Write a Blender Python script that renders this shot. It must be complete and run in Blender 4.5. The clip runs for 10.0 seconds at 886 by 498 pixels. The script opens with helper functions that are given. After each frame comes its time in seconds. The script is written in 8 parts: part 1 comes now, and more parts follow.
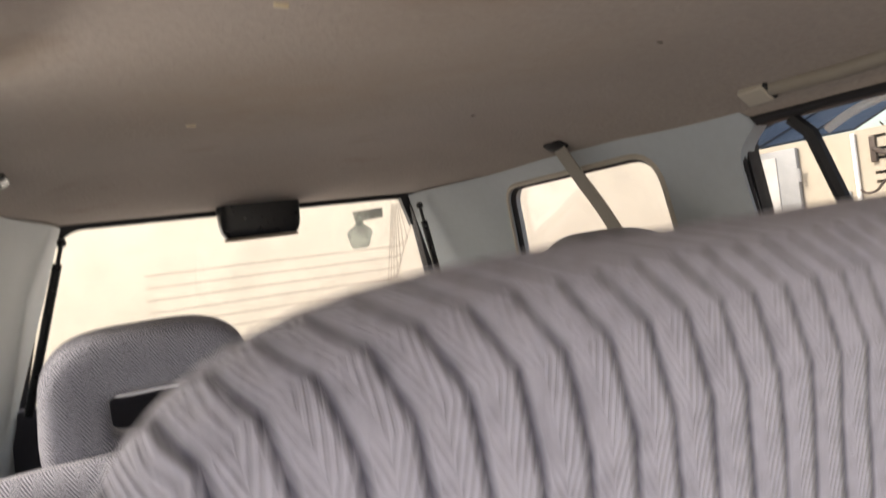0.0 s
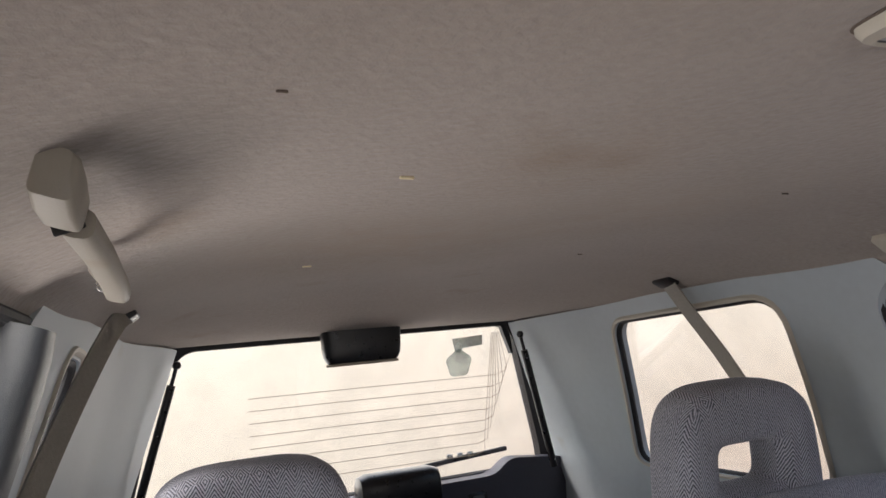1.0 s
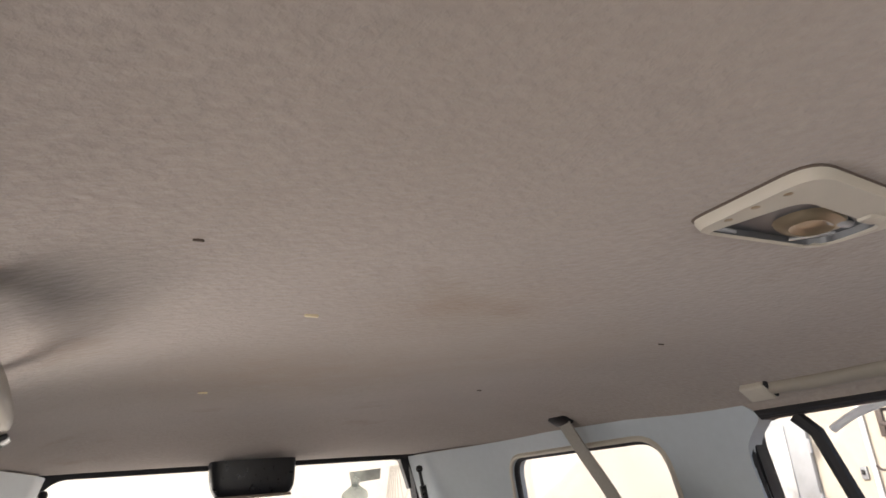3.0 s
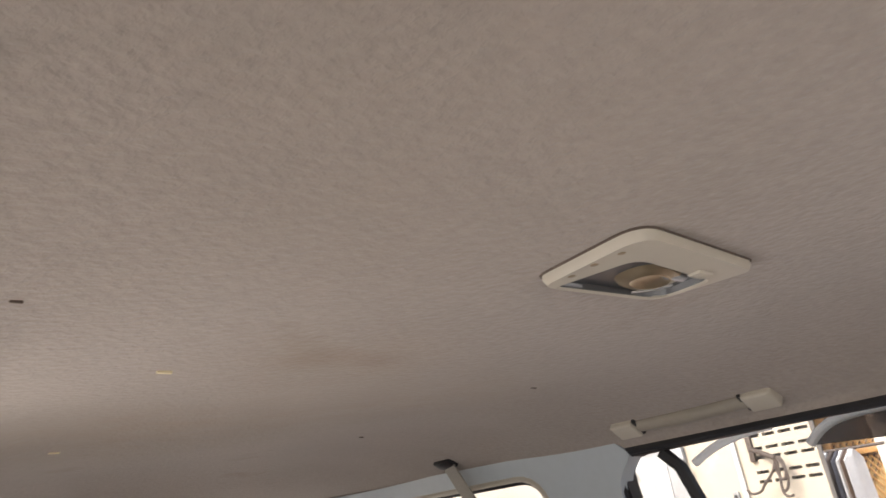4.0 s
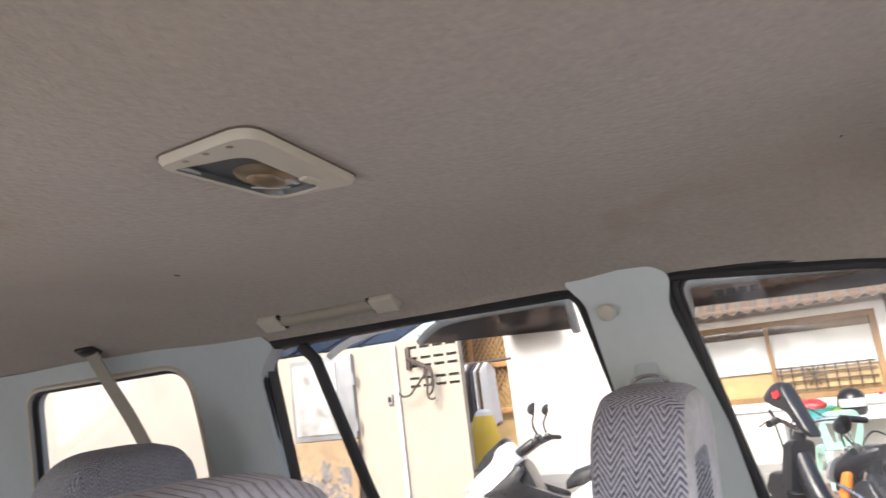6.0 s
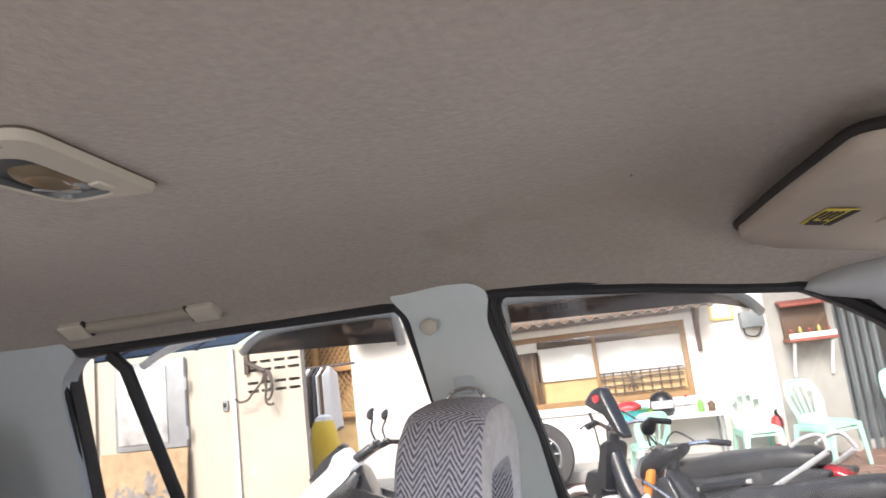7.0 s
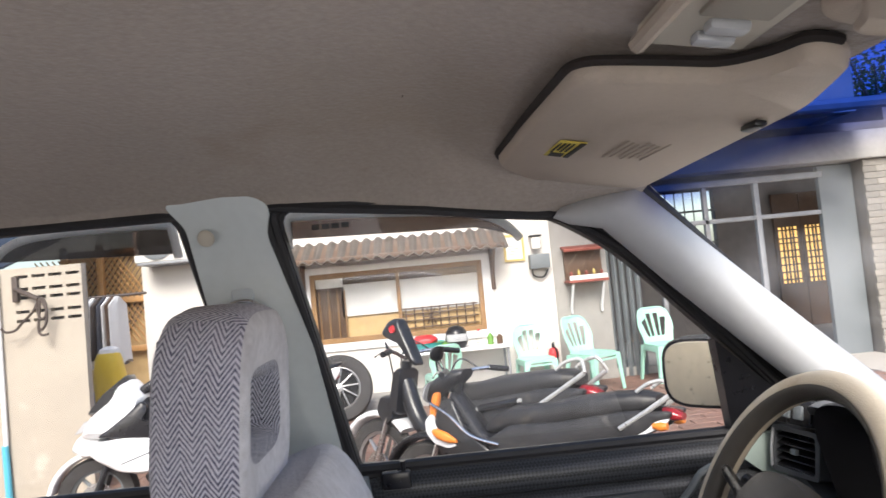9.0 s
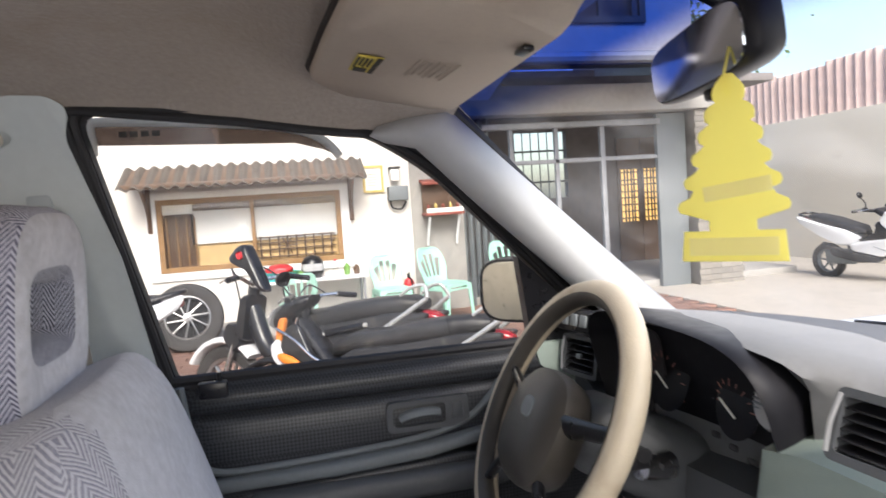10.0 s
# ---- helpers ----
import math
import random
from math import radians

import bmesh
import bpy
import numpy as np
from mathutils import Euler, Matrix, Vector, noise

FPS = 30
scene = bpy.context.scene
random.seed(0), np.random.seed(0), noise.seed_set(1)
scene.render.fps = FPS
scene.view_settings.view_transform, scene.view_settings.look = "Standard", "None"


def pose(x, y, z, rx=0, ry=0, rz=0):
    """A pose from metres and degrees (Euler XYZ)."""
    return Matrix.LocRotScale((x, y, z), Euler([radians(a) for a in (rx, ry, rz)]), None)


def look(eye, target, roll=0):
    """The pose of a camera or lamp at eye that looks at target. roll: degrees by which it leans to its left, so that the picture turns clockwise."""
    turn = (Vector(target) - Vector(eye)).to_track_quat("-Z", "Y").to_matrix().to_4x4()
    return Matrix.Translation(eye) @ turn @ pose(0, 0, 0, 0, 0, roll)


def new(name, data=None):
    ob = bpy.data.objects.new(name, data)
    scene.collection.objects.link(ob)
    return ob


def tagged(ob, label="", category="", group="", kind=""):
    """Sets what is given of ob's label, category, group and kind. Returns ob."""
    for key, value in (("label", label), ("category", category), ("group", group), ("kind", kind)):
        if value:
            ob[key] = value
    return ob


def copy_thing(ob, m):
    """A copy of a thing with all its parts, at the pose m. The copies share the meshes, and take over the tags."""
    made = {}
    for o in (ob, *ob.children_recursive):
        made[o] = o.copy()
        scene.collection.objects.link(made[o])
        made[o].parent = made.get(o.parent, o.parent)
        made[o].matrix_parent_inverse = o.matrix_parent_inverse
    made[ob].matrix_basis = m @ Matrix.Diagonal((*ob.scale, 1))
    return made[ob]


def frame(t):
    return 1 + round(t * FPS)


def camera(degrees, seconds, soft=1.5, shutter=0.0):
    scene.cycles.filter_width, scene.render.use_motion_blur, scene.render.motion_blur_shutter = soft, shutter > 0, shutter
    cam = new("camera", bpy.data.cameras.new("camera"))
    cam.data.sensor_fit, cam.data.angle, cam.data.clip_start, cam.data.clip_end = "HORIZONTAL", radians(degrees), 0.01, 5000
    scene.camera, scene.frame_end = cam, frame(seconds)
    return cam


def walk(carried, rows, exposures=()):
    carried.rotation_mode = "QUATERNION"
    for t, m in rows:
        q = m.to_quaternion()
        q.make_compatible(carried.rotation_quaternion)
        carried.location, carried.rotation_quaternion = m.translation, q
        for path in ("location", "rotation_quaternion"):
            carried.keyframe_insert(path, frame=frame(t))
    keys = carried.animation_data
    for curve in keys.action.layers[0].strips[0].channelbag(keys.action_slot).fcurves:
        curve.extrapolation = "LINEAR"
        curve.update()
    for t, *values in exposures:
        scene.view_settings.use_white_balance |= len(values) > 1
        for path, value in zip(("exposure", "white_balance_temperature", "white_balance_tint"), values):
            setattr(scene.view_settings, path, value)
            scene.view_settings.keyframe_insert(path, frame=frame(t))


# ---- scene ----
cam = camera(67.1, 10.0, 1.5, 0.25)

PATH = [
    (0, (0.428, 0.1, 1.28), (-0.503, -1.655, 1.252), -7.7),
    (0.2, (0.435, 0.115, 1.312), (-0.485, -1.66, 1.412), -10.6),
    (0.5, (0.442, 0.108, 1.313), (-0.363, -1.705, 1.566), -8.7),
    (1, (0.438, 0.084, 1.333), (-0.274, -1.755, 1.666), -5.9),
    (1.5, (0.441, 0.084, 1.337), (-0.27, -1.739, 1.748), -3.8),
    (2, (0.437, 0.094, 1.339), (-0.33, -1.683, 1.844), -5.7),
    (2.2, (0.44, 0.1, 1.34), (-0.356, -1.655, 1.878), -4.6),
    (3.3, (0.447, 0.13, 1.337), (-0.571, -1.447, 2.029), -5.9),
    (3.5, (0.433, 0.131, 1.344), (-0.643, -1.407, 2.036), -6.2),
    (4, (0.422, 0.147, 1.346), (-0.764, -1.284, 2.085), -8.3),
    (4.5, (0.416, 0.168, 1.343), (-0.928, -1.111, 2.09), -10.7),
    (5, (0.412, 0.188, 1.335), (-1.072, -0.984, 1.987), -11.3),
    (5.5, (0.428, 0.209, 1.312), (-1.195, -0.873, 1.753), -8.7),
    (6.8, (0.408, 0.27, 1.303), (-1.493, -0.235, 1.664), -6.7),
    (7, (0.411, 0.274, 1.315), (-1.509, -0.175, 1.651), -6.8),
    (7.5, (0.425, 0.282, 1.299), (-1.54, 0.027, 1.572), -3.2),
    (8, (0.424, 0.286, 1.288), (-1.56, 0.117, 1.477), -4.2),
    (8.5, (0.434, 0.301, 1.277), (-1.563, 0.235, 1.362), -5.0),
    (9, (0.437, 0.322, 1.275), (-1.56, 0.396, 1.371), -5.4),
    (9.5, (0.447, 0.359, 1.263), (-1.537, 0.612, 1.282), -4.9),
    (10, (0.484, 0.393, 1.241), (-1.459, 0.846, 1.107), -3.8),
]
walk(cam, [(t, look(eye, target, roll)) for t, eye, target, roll in PATH], [(t, e, k, 13.5) for t, e, k in ((0, 1.1, 7150), (0.3, 0.92, 6900), (0.6, 0.88, 6600), (1, 1.05, 6450), (1.5, 1.13, 6450), (2, 1.5, 6500), (3.5, 1.5, 6750), (4.5, 1.6, 6850), (5, 1.1, 6800), (5.5, 1.3, 6550), (7, 1.43, 6450), (8, 1.27, 6250), (8.5, 1.18, 6300), (9, 1.08, 6400), (10, 1.06, 6450))])

# ==== world and light ====
world = bpy.data.worlds.new("world")
scene.world = world
world.use_nodes = True
wn = world.node_tree.nodes
sky = wn.new("ShaderNodeTexSky")
sky.sky_type, sky.sun_disc = "NISHITA", False
sky.sun_elevation, sky.sun_rotation = radians(39.6), radians(96.3)
sky.dust_density, sky.ozone_density = 2.5, 0.7
world.node_tree.links.new(sky.outputs[0], wn["Background"].inputs["Color"])
wn["Background"].inputs["Strength"].default_value = 0.15
sun = new("sun", bpy.data.lights.new("sun", "SUN"))
sun.data.energy, sun.data.angle, sun.data.color = 2.5, radians(25), (1.0, 0.95, 0.88)
sun.matrix_world = look((9, -1.0, 7.5), (0, 0, 0))


def window_lamp(name, eye, target, w, h, energy, color=(1.0, 0.97, 0.93)):
    """Daylight that comes in through one window opening."""
    ob = new(name, bpy.data.lights.new(name, "AREA"))
    ob.data.shape, ob.data.size, ob.data.size_y, ob.data.energy, ob.data.color = "RECTANGLE", w, h, energy, color
    ob.matrix_world = look(eye, target)
    return ob


window_lamp("daylight_windscreen", (0, 1.00, 1.20), (0, 0.0, 1.10), 1.15, 0.34, 0.9)
window_lamp("daylight_right_front", (0.74, 0.5, 1.14), (-0.5, 0.28, 0.66), 0.45, 0.28, 1.0)
window_lamp("daylight_right_rear", (0.75, -0.60, 1.05), (-0.10, -0.72, 1.45), 0.4, 0.26, 1.75)
window_lamp("daylight_rear", (0, -1.93, 1.2), (0, -0.4, 1.30), 0.95, 0.38, 0.9)

# ==== materials ====


def nodes_of(name):
    m = bpy.data.materials.new(name)
    m.use_nodes = True
    return m, m.node_tree.nodes, m.node_tree.links, m.node_tree.nodes["Principled BSDF"]


def plain(name, color, rough=0.5, metal=0.0, grain=0.12, scale=40.0, bump=0.0, bump_scale=300.0, blotch=4.0, spec=0.5, sheen=0.0, stain=None, each=0.0, depth=0.002):
    """A surface with variation at two scales, optional relief and optional stains."""
    m, n, k, b = nodes_of(name)
    b.inputs["Metallic"].default_value = metal
    b.inputs["Specular IOR Level"].default_value = spec
    b.inputs["Sheen Weight"].default_value = sheen
    co = n.new("ShaderNodeTexCoord")
    fine, wide = n.new("ShaderNodeTexNoise"), n.new("ShaderNodeTexNoise")
    fine.inputs["Scale"].default_value, fine.inputs["Detail"].default_value = scale, 6
    wide.inputs["Scale"].default_value, wide.inputs["Detail"].default_value = blotch, 3
    k.new(co.outputs["Object"], fine.inputs["Vector"])
    k.new(co.outputs["Object"], wide.inputs["Vector"])
    add = n.new("ShaderNodeMath")
    add.operation = "ADD"
    k.new(fine.outputs["Fac"], add.inputs[0])
    k.new(wide.outputs["Fac"], add.inputs[1])
    ramp = n.new("ShaderNodeMapRange")
    ramp.inputs["From Min"].default_value, ramp.inputs["From Max"].default_value = 0.6, 1.4
    ramp.inputs["To Min"].default_value, ramp.inputs["To Max"].default_value = 1 - grain, 1 + grain
    k.new(add.outputs[0], ramp.inputs["Value"])
    val = ramp.outputs[0]
    if each:
        info, er, em = n.new("ShaderNodeObjectInfo"), n.new("ShaderNodeMapRange"), n.new("ShaderNodeMath")
        er.inputs["To Min"].default_value, er.inputs["To Max"].default_value = 1 - each, 1 + each
        em.operation = "MULTIPLY"
        k.new(info.outputs["Random"], er.inputs["Value"])
        k.new(er.outputs[0], em.inputs[0])
        k.new(val, em.inputs[1])
        val = em.outputs[0]
    mul = n.new("ShaderNodeVectorMath")
    mul.operation = "SCALE"
    mul.inputs[0].default_value = color
    k.new(val, mul.inputs["Scale"])
    out = mul.outputs[0]
    if stain:
        st, sr, mx = n.new("ShaderNodeTexNoise"), n.new("ShaderNodeMapRange"), n.new("ShaderNodeMix")
        st.inputs["Scale"].default_value, st.inputs["Detail"].default_value = stain[1], 5
        sr.inputs["From Min"].default_value, sr.inputs["From Max"].default_value = stain[2], stain[2] + 0.14
        mx.data_type = "RGBA"
        k.new(co.outputs["Object"], st.inputs["Vector"])
        k.new(st.outputs["Fac"], sr.inputs["Value"])
        k.new(sr.outputs[0], mx.inputs["Factor"])
        k.new(out, mx.inputs["A"])
        mx.inputs["B"].default_value = (*stain[0], 1)
        out = mx.outputs["Result"]
    k.new(out, b.inputs["Base Color"])
    rr = n.new("ShaderNodeMapRange")
    rr.inputs["To Min"].default_value, rr.inputs["To Max"].default_value = max(rough - 0.1, 0.02), min(rough + 0.1, 1)
    k.new(fine.outputs["Fac"], rr.inputs["Value"])
    k.new(rr.outputs[0], b.inputs["Roughness"])
    if bump:
        bn, bp = n.new("ShaderNodeTexNoise"), n.new("ShaderNodeBump")
        bn.inputs["Scale"].default_value, bn.inputs["Detail"].default_value = bump_scale, 4
        bp.inputs["Strength"].default_value, bp.inputs["Distance"].default_value = bump, depth
        k.new(co.outputs["Object"], bn.inputs["Vector"])
        k.new(bn.outputs["Fac"], bp.inputs["Height"])
        k.new(bp.outputs[0], b.inputs["Normal"])
    return m


def herringbone(name, dark, light, period=0.0075, column=0.022, strength=1.0, steep=1.1, groove=0.0, across=1.0, laid=True):
    """Woven zigzag upholstery; columns stand upright, stripes climb and fall across them."""
    m, n, k, b = nodes_of(name)
    co, sep = n.new("ShaderNodeTexCoord"), n.new("ShaderNodeSeparateXYZ")
    k.new(co.outputs["UV" if laid else "Object"], sep.inputs[0])

    def mth(op, a, c=None, v=None):
        q = n.new("ShaderNodeMath")
        q.operation = op
        k.new(a, q.inputs[0])
        if c is not None:
            k.new(c, q.inputs[1])
        elif v is not None:
            q.inputs[1].default_value = v
        return q.outputs[0]
    u = sep.outputs[0] if laid else mth("ADD", sep.outputs[0], mth("MULTIPLY", sep.outputs[1], v=across))
    climb = sep.outputs[1] if laid else sep.outputs[2]
    wob = n.new("ShaderNodeTexNoise")
    wob.inputs["Scale"].default_value = 14
    k.new(co.outputs["Object"], wob.inputs["Vector"])
    w = mth("MULTIPLY", mth("SUBTRACT", wob.outputs["Fac"], v=0.5), v=0.009)
    tri = mth("PINGPONG", mth("ADD", u, w), v=column)
    h = mth("ADD", mth("MULTIPLY", tri, v=steep), mth("ADD", climb, w))
    saw = mth("PINGPONG", h, v=period / 2)
    f = n.new("ShaderNodeMapRange")
    f.interpolation_type = "SMOOTHSTEP"
    f.inputs["From Min"].default_value, f.inputs["From Max"].default_value = period * 0.12, period * 0.38
    k.new(saw, f.inputs["Value"])
    nap = n.new("ShaderNodeTexNoise")
    nap.inputs["Scale"].default_value, nap.inputs["Detail"].default_value = 260, 5
    k.new(co.outputs["Object"], nap.inputs["Vector"])
    worn = n.new("ShaderNodeTexNoise")
    worn.inputs["Scale"].default_value, worn.inputs["Detail"].default_value = 7, 3
    k.new(co.outputs["Object"], worn.inputs["Vector"])
    wr = n.new("ShaderNodeMapRange")
    wr.inputs["From Min"].default_value, wr.inputs["From Max"].default_value = 0.3, 0.7
    wr.inputs["To Min"].default_value, wr.inputs["To Max"].default_value = 0.75 * strength, 1.0 * strength
    k.new(worn.outputs["Fac"], wr.inputs["Value"])
    napr = n.new("ShaderNodeMapRange")
    napr.inputs["To Min"].default_value, napr.inputs["To Max"].default_value = -0.5, 0.5
    k.new(nap.outputs["Fac"], napr.inputs["Value"])
    fac = mth("ADD", mth("MULTIPLY", f.outputs[0], wr.outputs[0]), napr.outputs[0])
    if groove:
        gr = n.new("ShaderNodeMapRange")
        gr.inputs["From Min"].default_value, gr.inputs["From Max"].default_value = 0.0, column * 0.35
        gr.inputs["To Min"].default_value, gr.inputs["To Max"].default_value = groove, 0.0
        k.new(tri, gr.inputs["Value"])
        fac = mth("ADD", fac, gr.outputs[0])
    cr = n.new("ShaderNodeMix")
    cr.data_type, cr.clamp_factor = "RGBA", True
    cr.inputs["A"].default_value, cr.inputs["B"].default_value = (*light, 1), (*dark, 1)
    k.new(fac, cr.inputs["Factor"])
    k.new(cr.outputs["Result"], b.inputs["Base Color"])
    b.inputs["Roughness"].default_value = 0.95
    b.inputs["Sheen Weight"].default_value = 0.35
    b.inputs["Specular IOR Level"].default_value = 0.15
    bp = n.new("ShaderNodeBump")
    bp.inputs["Strength"].default_value, bp.inputs["Distance"].default_value, bp.invert = 0.6, 0.002, True
    k.new(fac, bp.inputs["Height"])
    k.new(bp.outputs[0], b.inputs["Normal"])
    return m


def pane_glass(name, tint=(0.97, 0.98, 0.97), gloss=0.06, dirt=0.05, graze=0.5, dust="ShaderNodeBsdfDiffuse", broad=9, dusty=(0.6, 0.58, 0.54), band=None):
    """Clear sheet glass with a thin reflection and a little dust."""
    m, n, k, b = nodes_of(name)
    n.remove(b)
    tr, gl, df = n.new("ShaderNodeBsdfTransparent"), n.new("ShaderNodeBsdfGlossy"), n.new(dust)
    tr.inputs[0].default_value = (*tint, 1)
    gl.inputs["Roughness"].default_value = 0.03
    df.inputs[0].default_value = (*dusty, 1)
    fr, fp, fm = n.new("ShaderNodeLayerWeight"), n.new("ShaderNodeMath"), n.new("ShaderNodeMath")
    fp.operation, fm.operation = "POWER", "MULTIPLY_ADD"
    fp.inputs[1].default_value = 4.0
    fm.inputs[1].default_value, fm.inputs[2].default_value = graze, gloss
    k.new(fr.outputs["Facing"], fp.inputs[0])
    k.new(fp.outputs[0], fm.inputs[0])
    co, no, mr = n.new("ShaderNodeTexCoord"), n.new("ShaderNodeTexNoise"), n.new("ShaderNodeMapRange")
    no.inputs["Scale"].default_value, no.inputs["Detail"].default_value = broad, 8
    mr.inputs["From Min"].default_value, mr.inputs["From Max"].default_value, mr.inputs["To Max"].default_value = 0.4, 0.75, dirt
    k.new(co.outputs["Object"], no.inputs["Vector"])
    k.new(no.outputs["Fac"], mr.inputs["Value"])
    m1, m2 = n.new("ShaderNodeMixShader"), n.new("ShaderNodeMixShader")
    k.new(mr.outputs[0], m1.inputs[0])
    k.new(tr.outputs[0], m1.inputs[1])
    k.new(df.outputs[0], m1.inputs[2])
    k.new(fm.outputs[0], m2.inputs[0])
    k.new(m1.outputs[0], m2.inputs[1])
    k.new(gl.outputs[0], m2.inputs[2])
    k.new(m2.outputs[0], n["Material Output"].inputs["Surface"])
    if band:
        uv, sp, fade, mx = n.new("ShaderNodeTexCoord"), n.new("ShaderNodeSeparateXYZ"), n.new("ShaderNodeMapRange"), n.new("ShaderNodeMix")
        fade.interpolation_type, mx.data_type = "SMOOTHSTEP", "RGBA"
        fade.inputs["From Min"].default_value, fade.inputs["From Max"].default_value = band[1], band[2]
        mx.inputs["A"].default_value, mx.inputs["B"].default_value = (*band[0], 1), (*tint, 1)
        k.new(uv.outputs["UV"], sp.inputs[0])
        k.new(sp.outputs[1], fade.inputs["Value"])
        k.new(fade.outputs[0], mx.inputs["Factor"])
        k.new(mx.outputs["Result"], tr.inputs[0])
    return m


M = {
    "headliner": plain("headliner_fabric", (0.36, 0.312, 0.272), 0.95, grain=0.15, scale=130, bump=0.5, bump_scale=150, depth=0.0045, blotch=2.4, spec=0.1, sheen=0.2, stain=((0.29, 0.225, 0.17), 4.5, 0.63)),
    "grey_trim": plain("grey_trim_plastic", (0.455, 0.505, 0.535), 0.55, grain=0.05, scale=60, bump=0.25, bump_scale=700, stain=((0.40, 0.40, 0.37), 9, 0.68)),
    "pillar_trim": plain("pale_pillar_plastic", (0.57, 0.62, 0.625), 0.5, grain=0.05, scale=60, bump=0.2, bump_scale=700, stain=((0.50, 0.52, 0.48), 9, 0.68)),
    "pale_trim": plain("pale_trim_plastic", (0.43, 0.44, 0.445), 0.5, grain=0.05, scale=60, bump=0.15, bump_scale=700),
    "dark_trim": plain("dark_vinyl", (0.020, 0.022, 0.025), 0.40, grain=0.2, scale=300, bump=0.8, bump_scale=900),
    "mid_trim": plain("mid_grey_plastic", (0.16, 0.18, 0.19), 0.5, grain=0.1, scale=120, bump=0.4, bump_scale=900),
    "green_trim": plain("grey_green_plastic", (0.30, 0.37, 0.33), 0.5, grain=0.06, scale=80, bump=0.3, bump_scale=800),
    "dash_face": plain("grey_dash_plastic", (0.165, 0.168, 0.17), 0.5, grain=0.1, scale=120, bump=0.4, bump_scale=900),
    "door_grey": plain("charcoal_plastic", (0.078, 0.084, 0.090), 0.4, grain=0.12, scale=120, bump=0.3, bump_scale=900),
    "tail_trim": plain("blue_grey_plastic", (0.085, 0.086, 0.108), 0.5, grain=0.1, scale=120, bump=0.4, bump_scale=900),
    "case": plain("satin_black_case", (0.010, 0.010, 0.013), 0.5, grain=0.2, scale=60, spec=0.25),
    "seam": plain("dark_brown_seam_shade", (0.018, 0.013, 0.011), 0.8, grain=0.2, scale=60),
    "rubber": plain("black_rubber", (0.016, 0.016, 0.018), 0.6, grain=0.2, scale=60, bump=0.2),
    "black": plain("black_plastic", (0.012, 0.012, 0.014), 0.3, grain=0.2, scale=60),
    "beige": plain("beige_plastic", (0.52, 0.48, 0.40), 0.5, grain=0.06, scale=50, bump=0.15, bump_scale=600, stain=((0.40, 0.34, 0.24), 12, 0.66)),
    "cream": plain("cream_leather", (0.55, 0.475, 0.35), 0.45, grain=0.12, scale=25, bump=0.4, bump_scale=500, stain=((0.42, 0.33, 0.22), 16, 0.60)),
    "plush": plain("grey_plush", (0.58, 0.585, 0.62), 0.95, grain=0.22, scale=90, bump=0.9, bump_scale=500, blotch=11, spec=0.1, sheen=0.4),
    "herring_pale": herringbone("herringbone_pale", (0.085, 0.085, 0.14), (0.58, 0.58, 0.67), 0.0070, 0.0128, 1.0, 1.5),
    "herring_soft": herringbone("herringbone_soft", (0.24, 0.24, 0.30), (0.60, 0.60, 0.64), 0.0075, 0.017, 0.9, 1.4),
    "herring_dark": herringbone("herringbone_dark", (0.045, 0.048, 0.065), (0.46, 0.47, 0.55), 0.0070, 0.0125, 1.0, 1.7, 0.0, 0.3),
    "herring_fine": herringbone("herringbone_fine", (0.13, 0.13, 0.18), (0.60, 0.60, 0.72), 0.0030, 0.0036, 0.25, 2.6, 0.9, 0.10, False),
    "belt": plain("seat_belt_webbing", (0.30, 0.28, 0.245), 0.75, grain=0.15, scale=200, bump=0.6, bump_scale=500),
    "steel": plain("bright_steel", (0.62, 0.62, 0.62), 0.25, 1.0, grain=0.08, scale=60),
    "glass": pane_glass("window_glass"),
    "screen_glass": pane_glass("windscreen_glass", (0.96, 0.98, 0.97), 0.012, 0.13, 0.06, "ShaderNodeBsdfTranslucent", 7.0, (0.92, 0.90, 0.84), ((0.025, 0.08, 0.44), 0.055, 0.150)),
    "smoke": pane_glass("smoked_acrylic", (0.22, 0.19, 0.175), 0.04, 0.10),
    "carpet": plain("grey_carpet", (0.10, 0.10, 0.105), 0.95, grain=0.3, scale=300, bump=1.0, bump_scale=500),
}



def weave(mat, pitch, lift):
    """A fine diagonal weave pressed into a surface."""
    n, k = mat.node_tree.nodes, mat.node_tree.links
    b = n["Principled BSDF"]
    co, mp, ck, mx, bp = n.new("ShaderNodeTexCoord"), n.new("ShaderNodeMapping"), n.new("ShaderNodeTexChecker"), n.new("ShaderNodeMix"), n.new("ShaderNodeBump")
    mp.inputs["Rotation"].default_value = (radians(45), 0, 0)
    ck.inputs["Scale"].default_value = 1 / pitch
    mx.data_type, mx.blend_type = "RGBA", "MULTIPLY"
    k.new(co.outputs["Object"], mp.inputs["Vector"])
    k.new(mp.outputs[0], ck.inputs["Vector"])
    ck.inputs["Color1"].default_value, ck.inputs["Color2"].default_value = (lift, lift, lift, 1), (0.7, 0.7, 0.7, 1)
    out = b.inputs["Base Color"].links[0].from_socket
    mx.inputs["Factor"].default_value = 1.0
    k.new(out, mx.inputs["A"])
    k.new(ck.outputs["Color"], mx.inputs["B"])
    k.new(mx.outputs["Result"], b.inputs["Base Color"])
    bp.inputs["Strength"].default_value, bp.inputs["Distance"].default_value = 0.5, 0.001
    k.new(ck.outputs["Fac"], bp.inputs["Height"])
    k.new(bp.outputs[0], b.inputs["Normal"])


